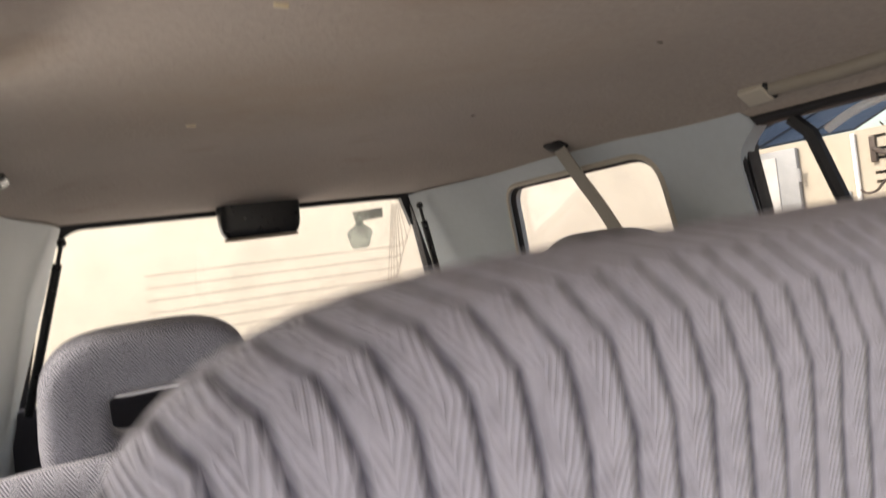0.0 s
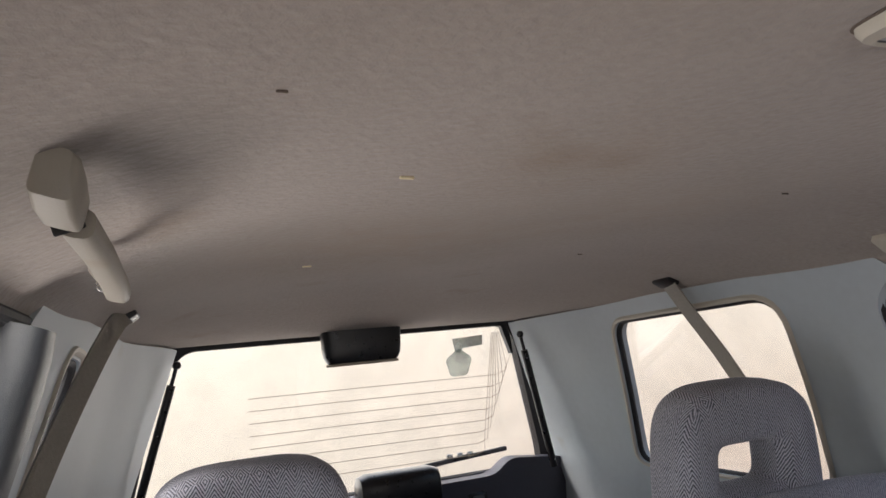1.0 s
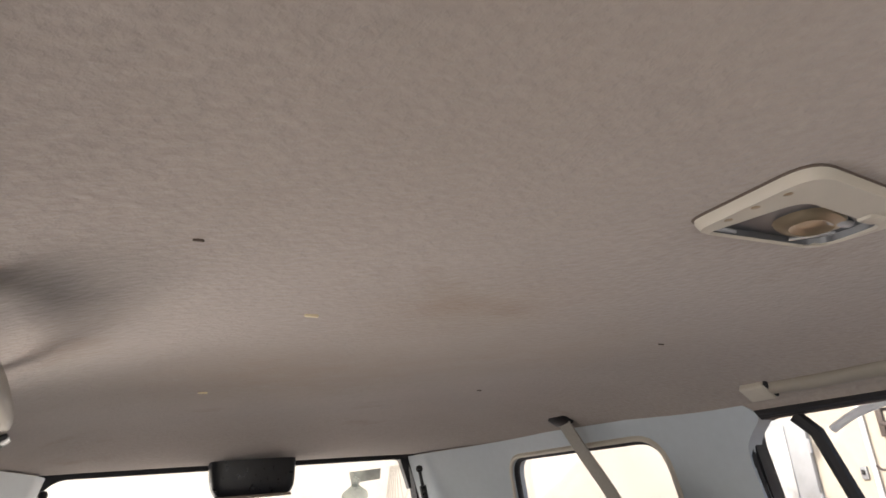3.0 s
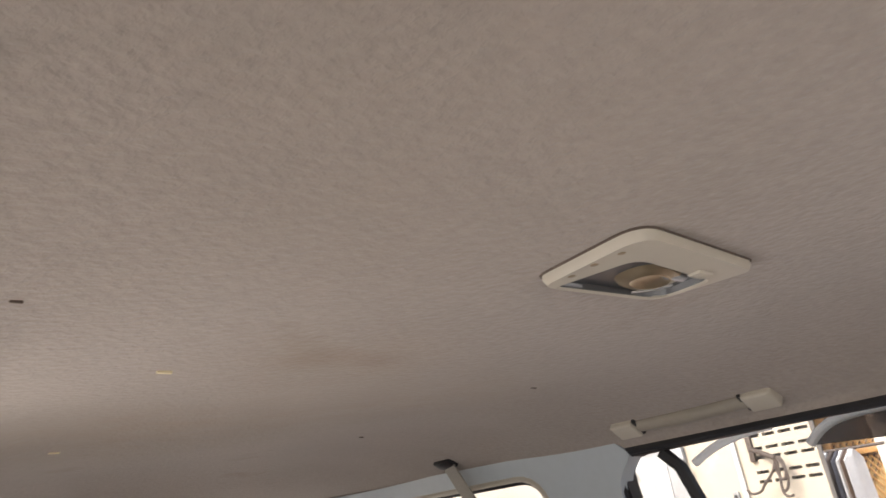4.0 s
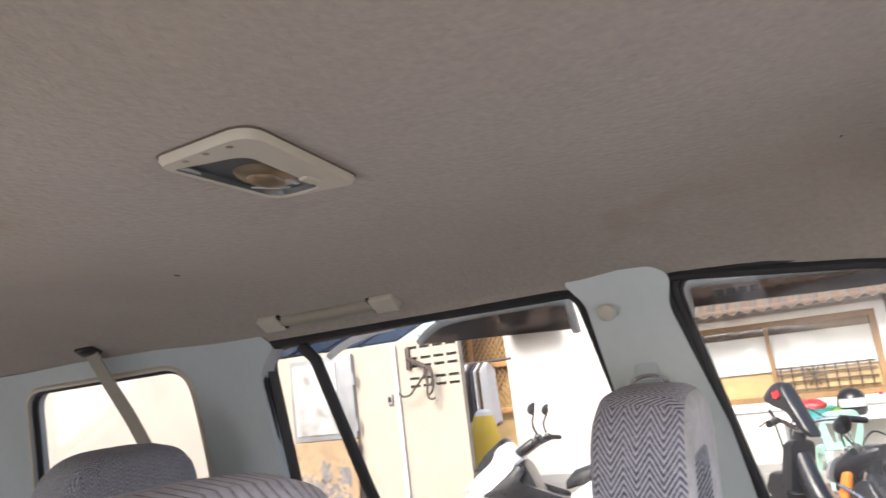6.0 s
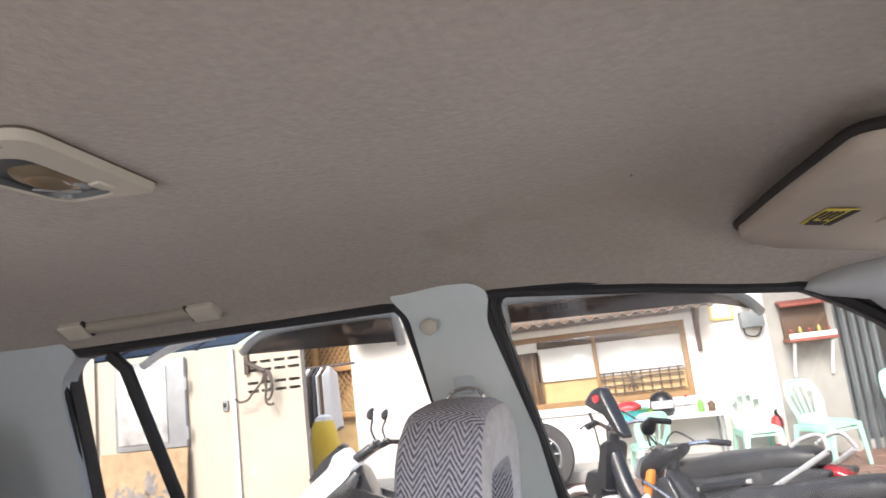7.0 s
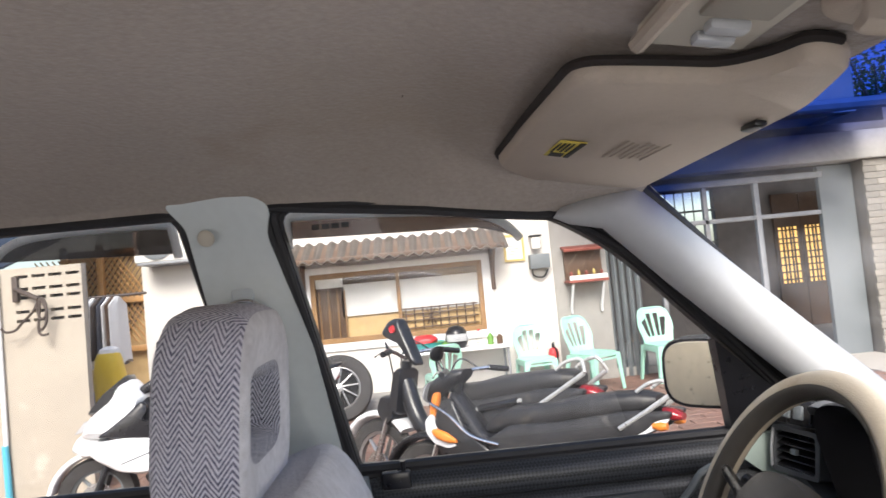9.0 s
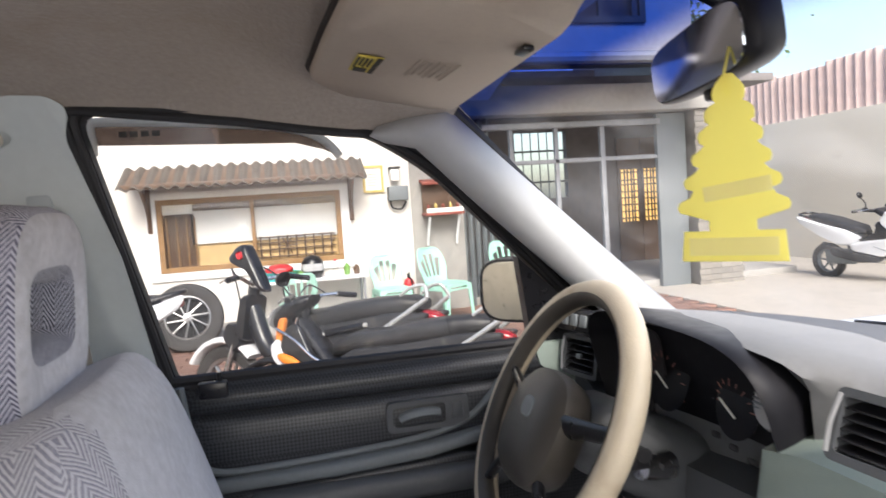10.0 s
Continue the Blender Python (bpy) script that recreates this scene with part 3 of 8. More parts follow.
# windscreen, curved, with a blue band along its top
def screen_pt(u, v):
    """u across (-1..1), v from the roof edge (0) to the cowl (1)."""
    xe = 0.575 + 0.155 * v
    x = u * xe
    y0, y1 = 0.665, 1.13
    bow = (1 - u * u)
    return Vector((x, y0 + (y1 - y0) * v + bow * (0.035 + 0.20 * v), 1.408 - 0.43 * v + bow * 0.012 - 0.01 * (1 - bow)))


def screen_part(v0, v1, nv, off):
    bm = bmesh.new()
    uv = bm.loops.layers.uv.new("screen")
    at = [[(-1 + 2 * i / 30, v0 + (v1 - v0) * j / nv) for i in range(31)] for j in range(nv + 1)]
    g = [[bm.verts.new(screen_pt(*q) + Vector((0, off * 0.7, off * 0.7))) for q in row] for row in at]
    for j in range(nv):
        for i in range(30):
            f = bm.faces.new((g[j][i], g[j][i + 1], g[j + 1][i + 1], g[j + 1][i]))
            for lp, q in zip(f.loops, (at[j][i], at[j][i + 1], at[j + 1][i + 1], at[j + 1][i])):
                lp[uv].uv = q
    return bm


windscreen = thing("window_3", Matrix(), "curved dusty car windscreen with a deep blue sun band", "windscreen", kind="structure")
ob = part("pane", screen_part(-0.03, 1.02, 30, 0.012), M["screen_glass"], windscreen, "", angle=80)
ob.visible_shadow = False
part("screen_seal", tube([screen_pt(-1 + 2 * i / 30, 1.0) + Vector((0, -0.004, -0.004)) for i in range(31)], 0.012, 8), M["rubber"], windscreen)
part("screen_header", tube([screen_pt(-1 + 2 * i / 30, -0.02) + Vector((0, 0.0, 0.012)) for i in range(31)], 0.014, 8), M["rubber"], windscreen)
for s in (-1, 1):
    part("side_seal", tube([screen_pt(s, v / 10) + Vector((s * 0.004, 0.0, 0.0)) for v in range(11)], 0.012, 8), M["rubber"], windscreen)
# ==== things inside the car ====


def ribbon(pts, width, across, thick=0.0016, bm=None):
    """A flat strap along points; across is the direction of its width."""
    rings = []
    for p in pts:
        w, t = Vector(across).normalized() * width / 2, Vector(across).cross(Vector((0, 0, 1)))
        t = (t.normalized() if t.length > 1e-4 else Vector((1, 0, 0))) * thick
        p = Vector(p)
        rings.append([p - w - t, p + w - t, p + w + t, p - w + t])
    return loft(rings, bm)


def cushion_mesh(w, d, h, e=3.2, ns=26, n=44, crown=0.02, bend=0.0, square=5):
    """A padded block: rounded rings from its foot (z = 0) to its top (z = h)."""
    rings = []
    for i in range(ns + 1):
        f = 0.5 - 0.5 * math.cos(math.pi * i / ns)
        z = h * f
        q = (1 - abs(2 * f - 1) ** square) ** 0.5 if 0 < f < 1 else 0.0
        q = 0.55 + 0.45 * q
        rings.append([p + Vector((0, bend * f * f, 0)) for p in superring((0, 0, z), (1, 0, 0), (0, 1, 0), w / 2 * q, d / 2 * q * (1 + crown * math.sin(math.pi * f)), n, e)])
    return loft(rings)


def headrest_mesh(w, d, h, hole_w, hole_h, hole_z, n=56, taper=0.9, corner=0.55):
    """A padded head restraint with a window in it: a thick ring."""
    prof = []
    for q in range(16):
        t = 2 * math.pi * q / 16
        c, s = math.cos(t), math.sin(t)
        prof.append((0.5 + 0.5 * math.copysign(abs(c) ** 0.62, c), math.copysign(abs(s) ** 0.62, s)))
    rings = []
    for k in range(n):
        t = 2 * math.pi * k / n
        c, s = math.cos(t), math.sin(t)
        ox, oz = math.copysign(abs(c) ** corner, c) * w / 2, math.copysign(abs(s) ** corner, s) * h / 2
        ox *= 1 - (1 - taper) * (0.5 + oz / h)
        ix, iz = math.copysign(abs(c) ** 0.4, c) * hole_w / 2, math.copysign(abs(s) ** 0.4, s) * hole_h / 2 + hole_z
        rings.append([Vector((ix + (ox - ix) * f, g * d / 2 * (0.80 + 0.2 * f if f < 0.9 else 1), iz + (oz - iz) * f)) for f, g in prof])
    return loft(rings, loop=True)


def lay_cloth(ob):
    """Lays cloth over a padded part: flat on its front, its sides and its top."""
    me = ob.data
    uv = me.uv_layers.new(name="cloth")
    for p in me.polygons:
        n = p.normal
        for li in p.loop_indices:
            c = me.vertices[me.loops[li].vertex_index].co
            if abs(n.y) >= abs(n.x) and abs(n.y) >= abs(n.z) * 0.8:
                q = (c.x, c.z)
            elif abs(n.x) >= abs(n.z) * 0.8:
                q = (c.y + 0.013, c.z)
            else:
                q = (c.x, c.y)
            uv.data[li].uv = q


def split_by(ob, first, second, test):
    """Two materials on one mesh, chosen face by face."""
    ob.data.materials.clear()
    ob.data.materials.append(first)
    ob.data.materials.append(second)
    for p in ob.data.polygons:
        p.material_index = 1 if test(p.center, p.normal) else 0


def front_seat(x, y, label, side_in):
    """y is the front face of the head restraint; side_in is +1 where the car's middle lies towards +x."""
    seat = thing("front_seat", pose(x, y, 0), label, "car seat", "front seats")
    hr = part("headrest", headrest_mesh(0.262 if side_in > 0 else 0.345, 0.108 if side_in > 0 else 0.066, 0.250, 0.125, 0.066, 0.0, corner=0.55 if side_in > 0 else 0.36), M["plush"], seat, "headrest with herringbone sides and a window")
    hr.matrix_local = pose(0, -0.050 if side_in > 0 else -0.014, 1.148 if side_in > 0 else 1.152, -4)
    split_by(hr, M["plush"], M["herring_pale"] if side_in > 0 else M["herring_fine"], lambda c, nn: side_in < 0 or nn.y < 0.62)
    if side_in > 0:
        hr.data.materials.append(M["herring_dark"])
        for p in hr.data.polygons:
            if p.index % 16 in (5, 6, 7, 8, 9, 10):
                p.material_index = 2
    back = part("backrest", cushion_mesh(0.49, 0.15, 0.56, 3.4), M["plush"], seat, "backrest with plush centre and herringbone bolsters")
    back.matrix_local = pose(0, 0.155, 0.52, 16)
    split_by(back, M["plush"], M["herring_soft"], lambda c, nn: abs(c.x) > 0.155 or nn.y < 0.1)
    cu = part("cushion", cushion_mesh(0.50, 0.52, 0.15, 4.5, 16), M["plush"], seat)
    cu.matrix_local = pose(0, 0.42, 0.47, 6)
    for dx in (-0.05, 0.05):
        part("post", tube([(dx, -0.045, 1.0), (dx, -0.050, 1.08)], 0.006, 10), M["steel"], seat)
    for ob in (hr, back, cu):
        lay_cloth(ob)
    part("seat_rail", box((0, 0.35, 0.45), (0.40, 0.50, 0.05), 0.01), M["black"], seat)
    return seat


front_seat(-0.37, 0.132, "grey-lavender front seat with herringbone and plush upholstery, behind the steering wheel", 1)
front_seat(0.285, 0.012, "grey-lavender front seat with ribbed upholstery, beside the driver's", -1)


def rear_seat(x, y, label, hole):
    seat = thing("back_row_seat", pose(x, y, 0 if x < 0 else -0.042), label, "car seat", "rear seats")
    hr = part("headrest", headrest_mesh(0.295 if x < 0 else 0.33, 0.11, 0.235, 0.12, 0.066, -0.012, taper=0.86), M["herring_dark"], seat)
    hr.matrix_local = pose(0, 0, 1.142, -6)
    back = part("backrest", cushion_mesh(0.66, 0.17, 0.565, 5, 28, square=16), M["herring_dark"], seat)
    back.matrix_local = pose(-0.015 if x < 0 else 0.0, 0.13, 0.525, 14)
    cu = part("cushion", cushion_mesh(0.62, 0.50, 0.17, 4.5, 16), M["herring_dark"], seat)
    cu.matrix_local = pose(0, 0.36, 0.44, 5)
    for ob in (hr, back, cu):
        lay_cloth(ob)
    for dx in (-0.05, 0.05):
        part("post", tube([(dx, 0.0, 1.0), (dx, 0.0, 1.06)], 0.006, 10), M["steel"], seat)
    return seat


rear_seat(-0.365, -0.80, "dark grey herringbone rear seat, backrest tipped forward, headrest with an opening", True)
rear_seat(0.365, -1.02, "dark grey herringbone rear seat with a broad headrest", True)

# rear seat belts and the front belt's upper ring
belt = thing("seat_belt", pose(-0.54, -1.10, 1.45), "taupe webbing seat belt hung from the roof edge", "seat belt", "seat belts")
part("webbing", ribbon(smooth_path([(0.004, 0.0, 0.0), (-0.012, 0.035, -0.07), (-0.03, 0.10, -0.18), (-0.05, 0.17, -0.34), (-0.06, 0.2, -0.6)], 5), 0.048, (0.25, 1, 0.3)), M["belt"], belt)
part("slot", box((0.008, -0.004, 0.006), (0.03, 0.06, 0.014), 0.005, 2, (0, -30, 0)), M["black"], belt, "black guide slot")
belt = thing("seat_belt", pose(0.54, -1.10, 1.45), "taupe webbing seat belt slung along the pillar", "seat belt", "seat belts")
part("webbing", ribbon(smooth_path([(-0.008, 0.03, 0.004), (0.000, 0.13, -0.02), (0.030, 0.25, -0.112), (0.058, 0.36, -0.212), (0.10, 0.46, -0.36), (0.14, 0.50, -0.60)], 6), 0.030, (0.45, 0.55, 0.6)), M["belt"], belt)
part("slot", box((-0.008, 0.0, 0.006), (0.03, 0.07, 0.016), 0.005, 2, (0, 30, 0)), M["black"], belt, "black guide slot")
belt = thing("seat_belt", pose(-0.615, 0.042, 1.258), "grey front seat belt with a steel ring on the pillar", "seat belt", "seat belts")
part("ring", tube([Vector((0, 0.028 * math.cos(t), 0.016 * math.sin(t))) for t in (2 * math.pi * q / 20 for q in range(20))], 0.0035, 8, None, True), M["steel"], belt, "steel belt ring")
part("ring_cover", box((-0.008, 0.0, 0.022), (0.016, 0.035, 0.03), 0.006), M["grey_trim"], belt)
part("webbing", ribbon([(0, 0, -0.014), (-0.02, 0.02, -0.2), (-0.08, 0.05, -0.62)], 0.046, (0, 1, 0)), M["belt"], belt)


M["dull_beige"] = plain("dull_beige_plastic", (0.31, 0.28, 0.23), 0.55, grain=0.08, scale=50, bump=0.15, bump_scale=600, stain=((0.30, 0.25, 0.18), 14, 0.62))


def grab_handle(s, y0, y1):
    ob = thing("grab_handle", pose(s * 0.535, (y0 + y1) / 2, 1.447), "beige plastic grab handle on the roof edge", "grab handle", "grab handles")
    h = (y1 - y0) / 2
    # bar with two hinge blocks
    part("bar", tube(smooth_path([(0, -h + 0.02, 0.0), (s * -0.003, -h + 0.06, -0.004), (s * -0.003, 0, -0.006), (s * -0.003, h - 0.06, -0.004), (0, h - 0.02, 0)], 6), 0.0125, 12, None, False, 0.75), M["dull_beige"], ob)
    for e in (-1, 1):
        part("hinge_block", box((0, e * (h - 0.022), 0.0), (0.036, 0.046, 0.030), 0.004, 3, (0, s * 35, 0)), M["beige"], ob)
        # dark slip put in as the shade between bar and block
        part("hinge_gap_shade", box((0, e * (h - 0.047), 0.002), (0.035, 0.005, 0.026), 0.001, 1, (0, s * 35, 0)), M["rubber"], ob)
    return ob


grab_handle(-1, -0.612, -0.325)
h = thing("grab_handle", pose(0.506, -0.374, 1.441), "beige plastic grab handle folded down from the roof edge", "grab handle", "grab handles")
part("bar", loft([superring((x, y, z), (1, 0, 0.25), (-0.2, 0, 1), a * 0.8, b * 0.8, 16, 3) for x, y, z, a, b in ((-0.010, 0.045, -0.010, 0.012, 0.011), (-0.016, 0.0, -0.020, 0.011, 0.010), (-0.018, -0.06, -0.028, 0.011, 0.009), (-0.016, -0.11, -0.030, 0.011, 0.009), (-0.008, -0.148, -0.016, 0.009, 0.008))]), M["dull_beige"], h)
part("hinge_block", loft([superring((-0.006, y, z), (1, 0, 0.3), (-0.25, 0, 1), a * 0.66, b * 0.72, 20, 5.5) for y, z, a, b in ((0.090, 0.012, 0.012, 0.010), (0.086, 0.006, 0.016, 0.017), (0.072, 0.000, 0.0165, 0.018), (0.054, -0.005, 0.0155, 0.015), (0.050, -0.006, 0.012, 0.010))]), M["dull_beige"], h)
# dark slip standing for the shaded gap at the hinge
part("hinge_gap_shade", box((-0.005, 0.047, -0.009), (0.017, 0.002, 0.016), 0.001, 1, (12, 18, 0)), M["rubber"], h)
part("foot_block", box((-0.002, -0.158, -0.004), (0.020, 0.022, 0.020), 0.005, 3, (0, 35, 0)), M["dull_beige"], h)
part("spring", tube([(0.002 + 0.004 * math.cos(q), -0.168 - 0.0012 * q, -0.014 + 0.004 * math.sin(q)) for q in range(16)], 0.0012, 5), M["steel"], h, "bare spring end")

# dome lamp: shallow frame round a hollow with bare reflector and bulb
part("frame_trim", loft([superring((side_x(z) - 0.006, y, z), (1, 0, 0.34), (0, 1, 0), 0.020, 0.034, 20, 3.0) for y, z in ((-0.605, 1.402), (-0.632, 1.375), (-0.650, 1.33), (-0.662, 1.25), (-0.672, 1.15), (-0.685, 1.05), (-0.695, 0.97))]), M["door_grey"], DOORS["right", 0], "blue-grey padded trim on the window frame", angle=60)
M["mirror"] = plain("mirror_glass", (0.46, 0.49, 0.55), 0.04, 1.0, grain=0.01)
M["dome_inside"] = plain("grey_lamp_pan", (0.12, 0.125, 0.13), 0.35, 0.5, grain=0.2)
M["brass"] = plain("dull_brass", (0.34, 0.27, 0.17), 0.35, 0.7, grain=0.2)
M["lens"] = plain("grey_lamp_lens", (0.42, 0.43, 0.44), 0.2, grain=0.1)
dome = thing("dome_lamp", pose(0.0, -0.122, 1.499), "beige ceiling lamp frame without its lens, bulb bare", "ceiling lamp")
dome.matrix_world = pose(0.0, -0.122, 1.499) @ Matrix.Diagonal((1, 1, 0.6, 1))
o = rounded([(-0.062, -0.044), (0.078, -0.046), (0.081, 0.052), (-0.080, 0.036)], [0.034, 0.012, 0.024, 0.010], 6)
i_ = rounded([(-0.060, -0.041), (0.064, -0.043), (0.047, 0.020), (-0.060, 0.008)], [0.030, 0.008, 0.014, 0.010], 6)
bm = bmesh.new()
rings = [[Vector((x, y, z)) for x, y in [(a * k, b * k) for a, b in src]] for src, k, z in ((o, 1.0, 0.008), (o, 1.0, -0.009), (o, 0.965, -0.016), (i_, 1.03, -0.017), (i_, 0.99, -0.014))]
part("frame", loft(rings, bm, cap=False), M["beige"], dome, "yellowed beige frame")
part("pan_wall", loft([[Vector((a * k, b * k, z)) for a, b in i_] for k, z in ((0.992, -0.0142), (0.96, -0.002))], None, False), M["dome_inside"], dome)
part("backing", box((-0.003, -0.012, -0.004), (0.126, 0.064, 0.004), 0.001, 1), M["dome_inside"], dome)
part("reflector", loft([superring((-0.012, -0.014, z), (1, 0.2, 0), (-0.2, 1, 0), a, b, 20, 2.4) for z, a, b in ((-0.004, 0.034, 0.022), (-0.010, 0.030, 0.020), (-0.014, 0.020, 0.013), (-0.009, 0.012, 0.008))]), M["brass"], dome, "dull brass-tinted reflector")
part("glass_shard", loft([[(-0.054, -0.024, -0.006), (-0.020, -0.038, -0.012), (-0.018, -0.036, -0.012), (-0.052, -0.020, -0.006)], [(-0.054, -0.024, -0.009), (-0.020, -0.038, -0.014), (-0.018, -0.036, -0.014), (-0.052, -0.020, -0.009)]]), M["lens"], dome, "bright sliver of the broken lens")
part("glass_shard", loft([[(0.034, -0.043, -0.009), (0.062, -0.042, -0.009), (0.060, -0.038, -0.009), (0.036, -0.040, -0.009)], [(0.034, -0.043, -0.012), (0.062, -0.042, -0.012), (0.060, -0.038, -0.012), (0.036, -0.040, -0.012)]]), M["lens"], dome, "bright sliver of the broken lens")
part("bulb", loft([superring((x, -0.004, -0.009), (0, 1, 0), (0, 0, 1), r, r, 12, 2) for x, r in ((-0.044, 0.002), (-0.042, 0.0045), (-0.022, 0.0045), (-0.018, 0.002))]), M["lens"], dome, "small bare festoon bulb")
part("switch", box((-0.034, 0.016, -0.017), (0.020, 0.012, 0.007), 0.003), M["beige"], dome)
for x, y in ((0.070, -0.020), (0.071, 0.002), (0.069, 0.024)):
    part("screw", lathe([(0.0, -0.0168), (0.003, -0.0164), (0.0036, -0.0145)], 10, None, Matrix.Translation((x, y, 0))), M["brass"], dome)
# thin dark line painted in where the frame shades the lining
part("shadow_gap", tube([(a * 1.008, b * 1.008, -0.003) for a, b in o], 0.0013, 6, None, True), M["tear"], dome)

# sun visors: padded flaps with a scooped inner edge
M["visor"] = plain("visor_vinyl", (0.47, 0.40, 0.325), 0.8, grain=0.06, scale=120, bump=0.4, bump_scale=500, blotch=6, stain=((0.36, 0.30, 0.24), 8, 0.66))


def sun_visor(s, label):
    ob = thing("sun_visor", Matrix(), label, "sun visor", "sun visors")
    out = rounded([(-0.470, 0.441), (-0.285, 0.451), (-0.104, 0.466), (-0.091, 0.520), (-0.082, 0.580), (-0.048, 0.604), (-0.018, 0.613), (-0.024, 0.648), (-0.11, 0.668), (-0.545, 0.660), (-0.550, 0.50)], [0.02, 0.05, 0.03, 0.02, 0.02, 0.02, 0.012, 0.02, 0.02, 0.03, 0.06], 5)
    ctr = Vector((-0.28, 0.56))
    rings = []
    for f, z in ((0.965, -0.013), (0.99, -0.009), (1.0, -0.002), (1.0, 0.004), (0.97, 0.011)):
        ring = []
        for x, y in out:
            p = ctr + (Vector((x, y)) - ctr) * f
            zz = 1.441 - 0.17 * (p.y - 0.44) + 0.03 * (p.x + 0.28) + z
            ring.append(Vector((p.x * s, p.y, zz)))
        rings.append(ring)
    bm = bmesh.new()
    vs = [[bm.verts.new(p) for p in r] for r in rings]
    n = len(out)
    for a, b in zip(vs, vs[1:]):
        for i in range(n):
            bm.faces.new((a[i], a[(i + 1) % n], b[(i + 1) % n], b[i]))
    for ring, rev in ((vs[0], True), (vs[-1], False)):
        es = [bm.edges.get((ring[i], ring[(i + 1) % n])) for i in range(n)]
        bmesh.ops.triangle_fill(bm, edges=es, use_beauty=True)
    part("flap", bm, M["visor"], ob, angle=60)
    # dark tube draws in the shade along the seam behind the flap
    part("shadow_seam", tube([Vector((x * s, y - 0.001, 1.446 - 0.17 * (y - 0.44) + 0.03 * (x + 0.28))) for x, y in out[:44]], 0.0045, 8), M["seam"], ob, "dark strip for the shade and seam behind the flap")
    part("clip", box((s * -0.172, 0.645, 1.392), (0.030, 0.012, 0.006), 0.002, 2, (-11, 0, 0)), M["black"], ob, "small black clip")
    return ob


visor = sun_visor(1, "taupe padded sun visor with a yellow warning label")
sun_visor(-1, "taupe padded sun visor, folded up")
M["yellow_label"] = plain("yellow_label_paper", (0.62, 0.50, 0.06), 0.5, grain=0.1)
M["ink"] = plain("black_ink", (0.02, 0.02, 0.018), 0.6)
M["faint_ink"] = plain("faint_grey_ink", (0.375, 0.314, 0.248), 0.8)


def visor_pt(x, y, d=0.0):
    return Vector((x, y, 1.441 - 0.17 * (y - 0.44) + 0.03 * (x + 0.28) - 0.0146 - d))


tilt = Euler((math.atan(-0.17), 0, radians(3))).to_matrix().to_4x4()
lab = part("warning_label", box((0, 0, 0), (0.080, 0.030, 0.001)), M["yellow_label"], visor, "yellow and black warning label")
lab.matrix_local = Matrix.Translation(visor_pt(-0.328, 0.502)) @ tilt
for dx, dy, w, hh in ((0.0, 0.0115, 0.078, 0.006), (-0.028, -0.003, 0.018, 0.016), (0.012, 0.003, 0.040, 0.0022), (0.010, -0.002, 0.044, 0.0022), (0.014, -0.007, 0.036, 0.0022), (0.008, -0.012, 0.048, 0.0022)):
    b = part("print_bar", box((dx, dy, -0.001), (w, hh, 0.001)), M["ink"], lab)
for k in range(7):
    b = part("print_line", box((0, 0, 0), (0.088 - 0.012 * (k % 3), 0.0022, 0.0006)), M["faint_ink"], visor)
    b.matrix_local = Matrix.Translation(visor_pt(-0.312, 0.556 + 0.0075 * k)) @ tilt

# overhead map lamp and mirror foot between the visors
ml = thing("map_lamp", pose(0.035, 0.545, 1.440, -9, 0, 0), "beige map lamp housing with two switches between the visors", "map lamp")
part("housing", box((0, 0.0, 0.004), (0.20, 0.085, 0.016), 0.006, 3), M["beige"], ml)
part("ridge", tube([(-0.10, -0.040, -0.004), (0.10, -0.040, -0.004)], 0.007, 8), M["visor"], ml)
part("lens", box((0.022, 0.004, -0.005), (0.11, 0.050, 0.006), 0.003), M["dull_beige"], ml, "dull lens")
for dx, mt in ((-0.070, "lens"), (-0.047, "pale_trim")):
    part("switch", box((dx, 0.006, -0.007), (0.016, 0.030, 0.010), 0.004), M[mt], ml)
part("front_cover", box((0.06, 0.085, -0.004), (0.15, 0.075, 0.030), 0.012, 3, (-8, 0, 0)), M["visor"], ml)

# inside mirror with its arm
mir = thing("rear_view_mirror", pose(-0.010, 0.736, 1.347, 6, 0, -15), "black inside mirror on a short arm", "mirror")
ring = lambda k, y: superring((0, y, 0), (1, 0, 0), (0, 0, 1), 0.110 * k, 0.0275 * (1 + (k - 1) * 2), 36, 4.6)
part("shell", loft([ring(0.97, -0.008), ring(1.0, -0.005), ring(1.01, 0.002), ring(0.985, 0.012), ring(0.94, 0.020), ring(0.78, 0.025)]), M["case"], mir)
part("glass", loft([ring(0.945, -0.0095), ring(0.955, -0.004)]), M["mirror"], mir, "clear mirror glass")
part("arm", tube(smooth_path([(0.0, 0.022, 0.004), (0.012, 0.03, 0.034), (0.035, -0.02, 0.062), (0.05, -0.07, 0.078)], 6), [0.008] * 6 + [0.010] * 13, 10, None, False, 1.4), M["black"], mir)
part("day_night_tab", box((0.0, 0.006, -0.031), (0.016, 0.012, 0.012), 0.004), M["black"], mir)
part("ball_joint", lathe([(0.0, -0.014), (0.010, -0.010), (0.014, 0.0), (0.010, 0.010), (0.0, 0.014)], 14, None, Matrix.Translation((0.0, 0.024, 0.004))), M["black"], mir)

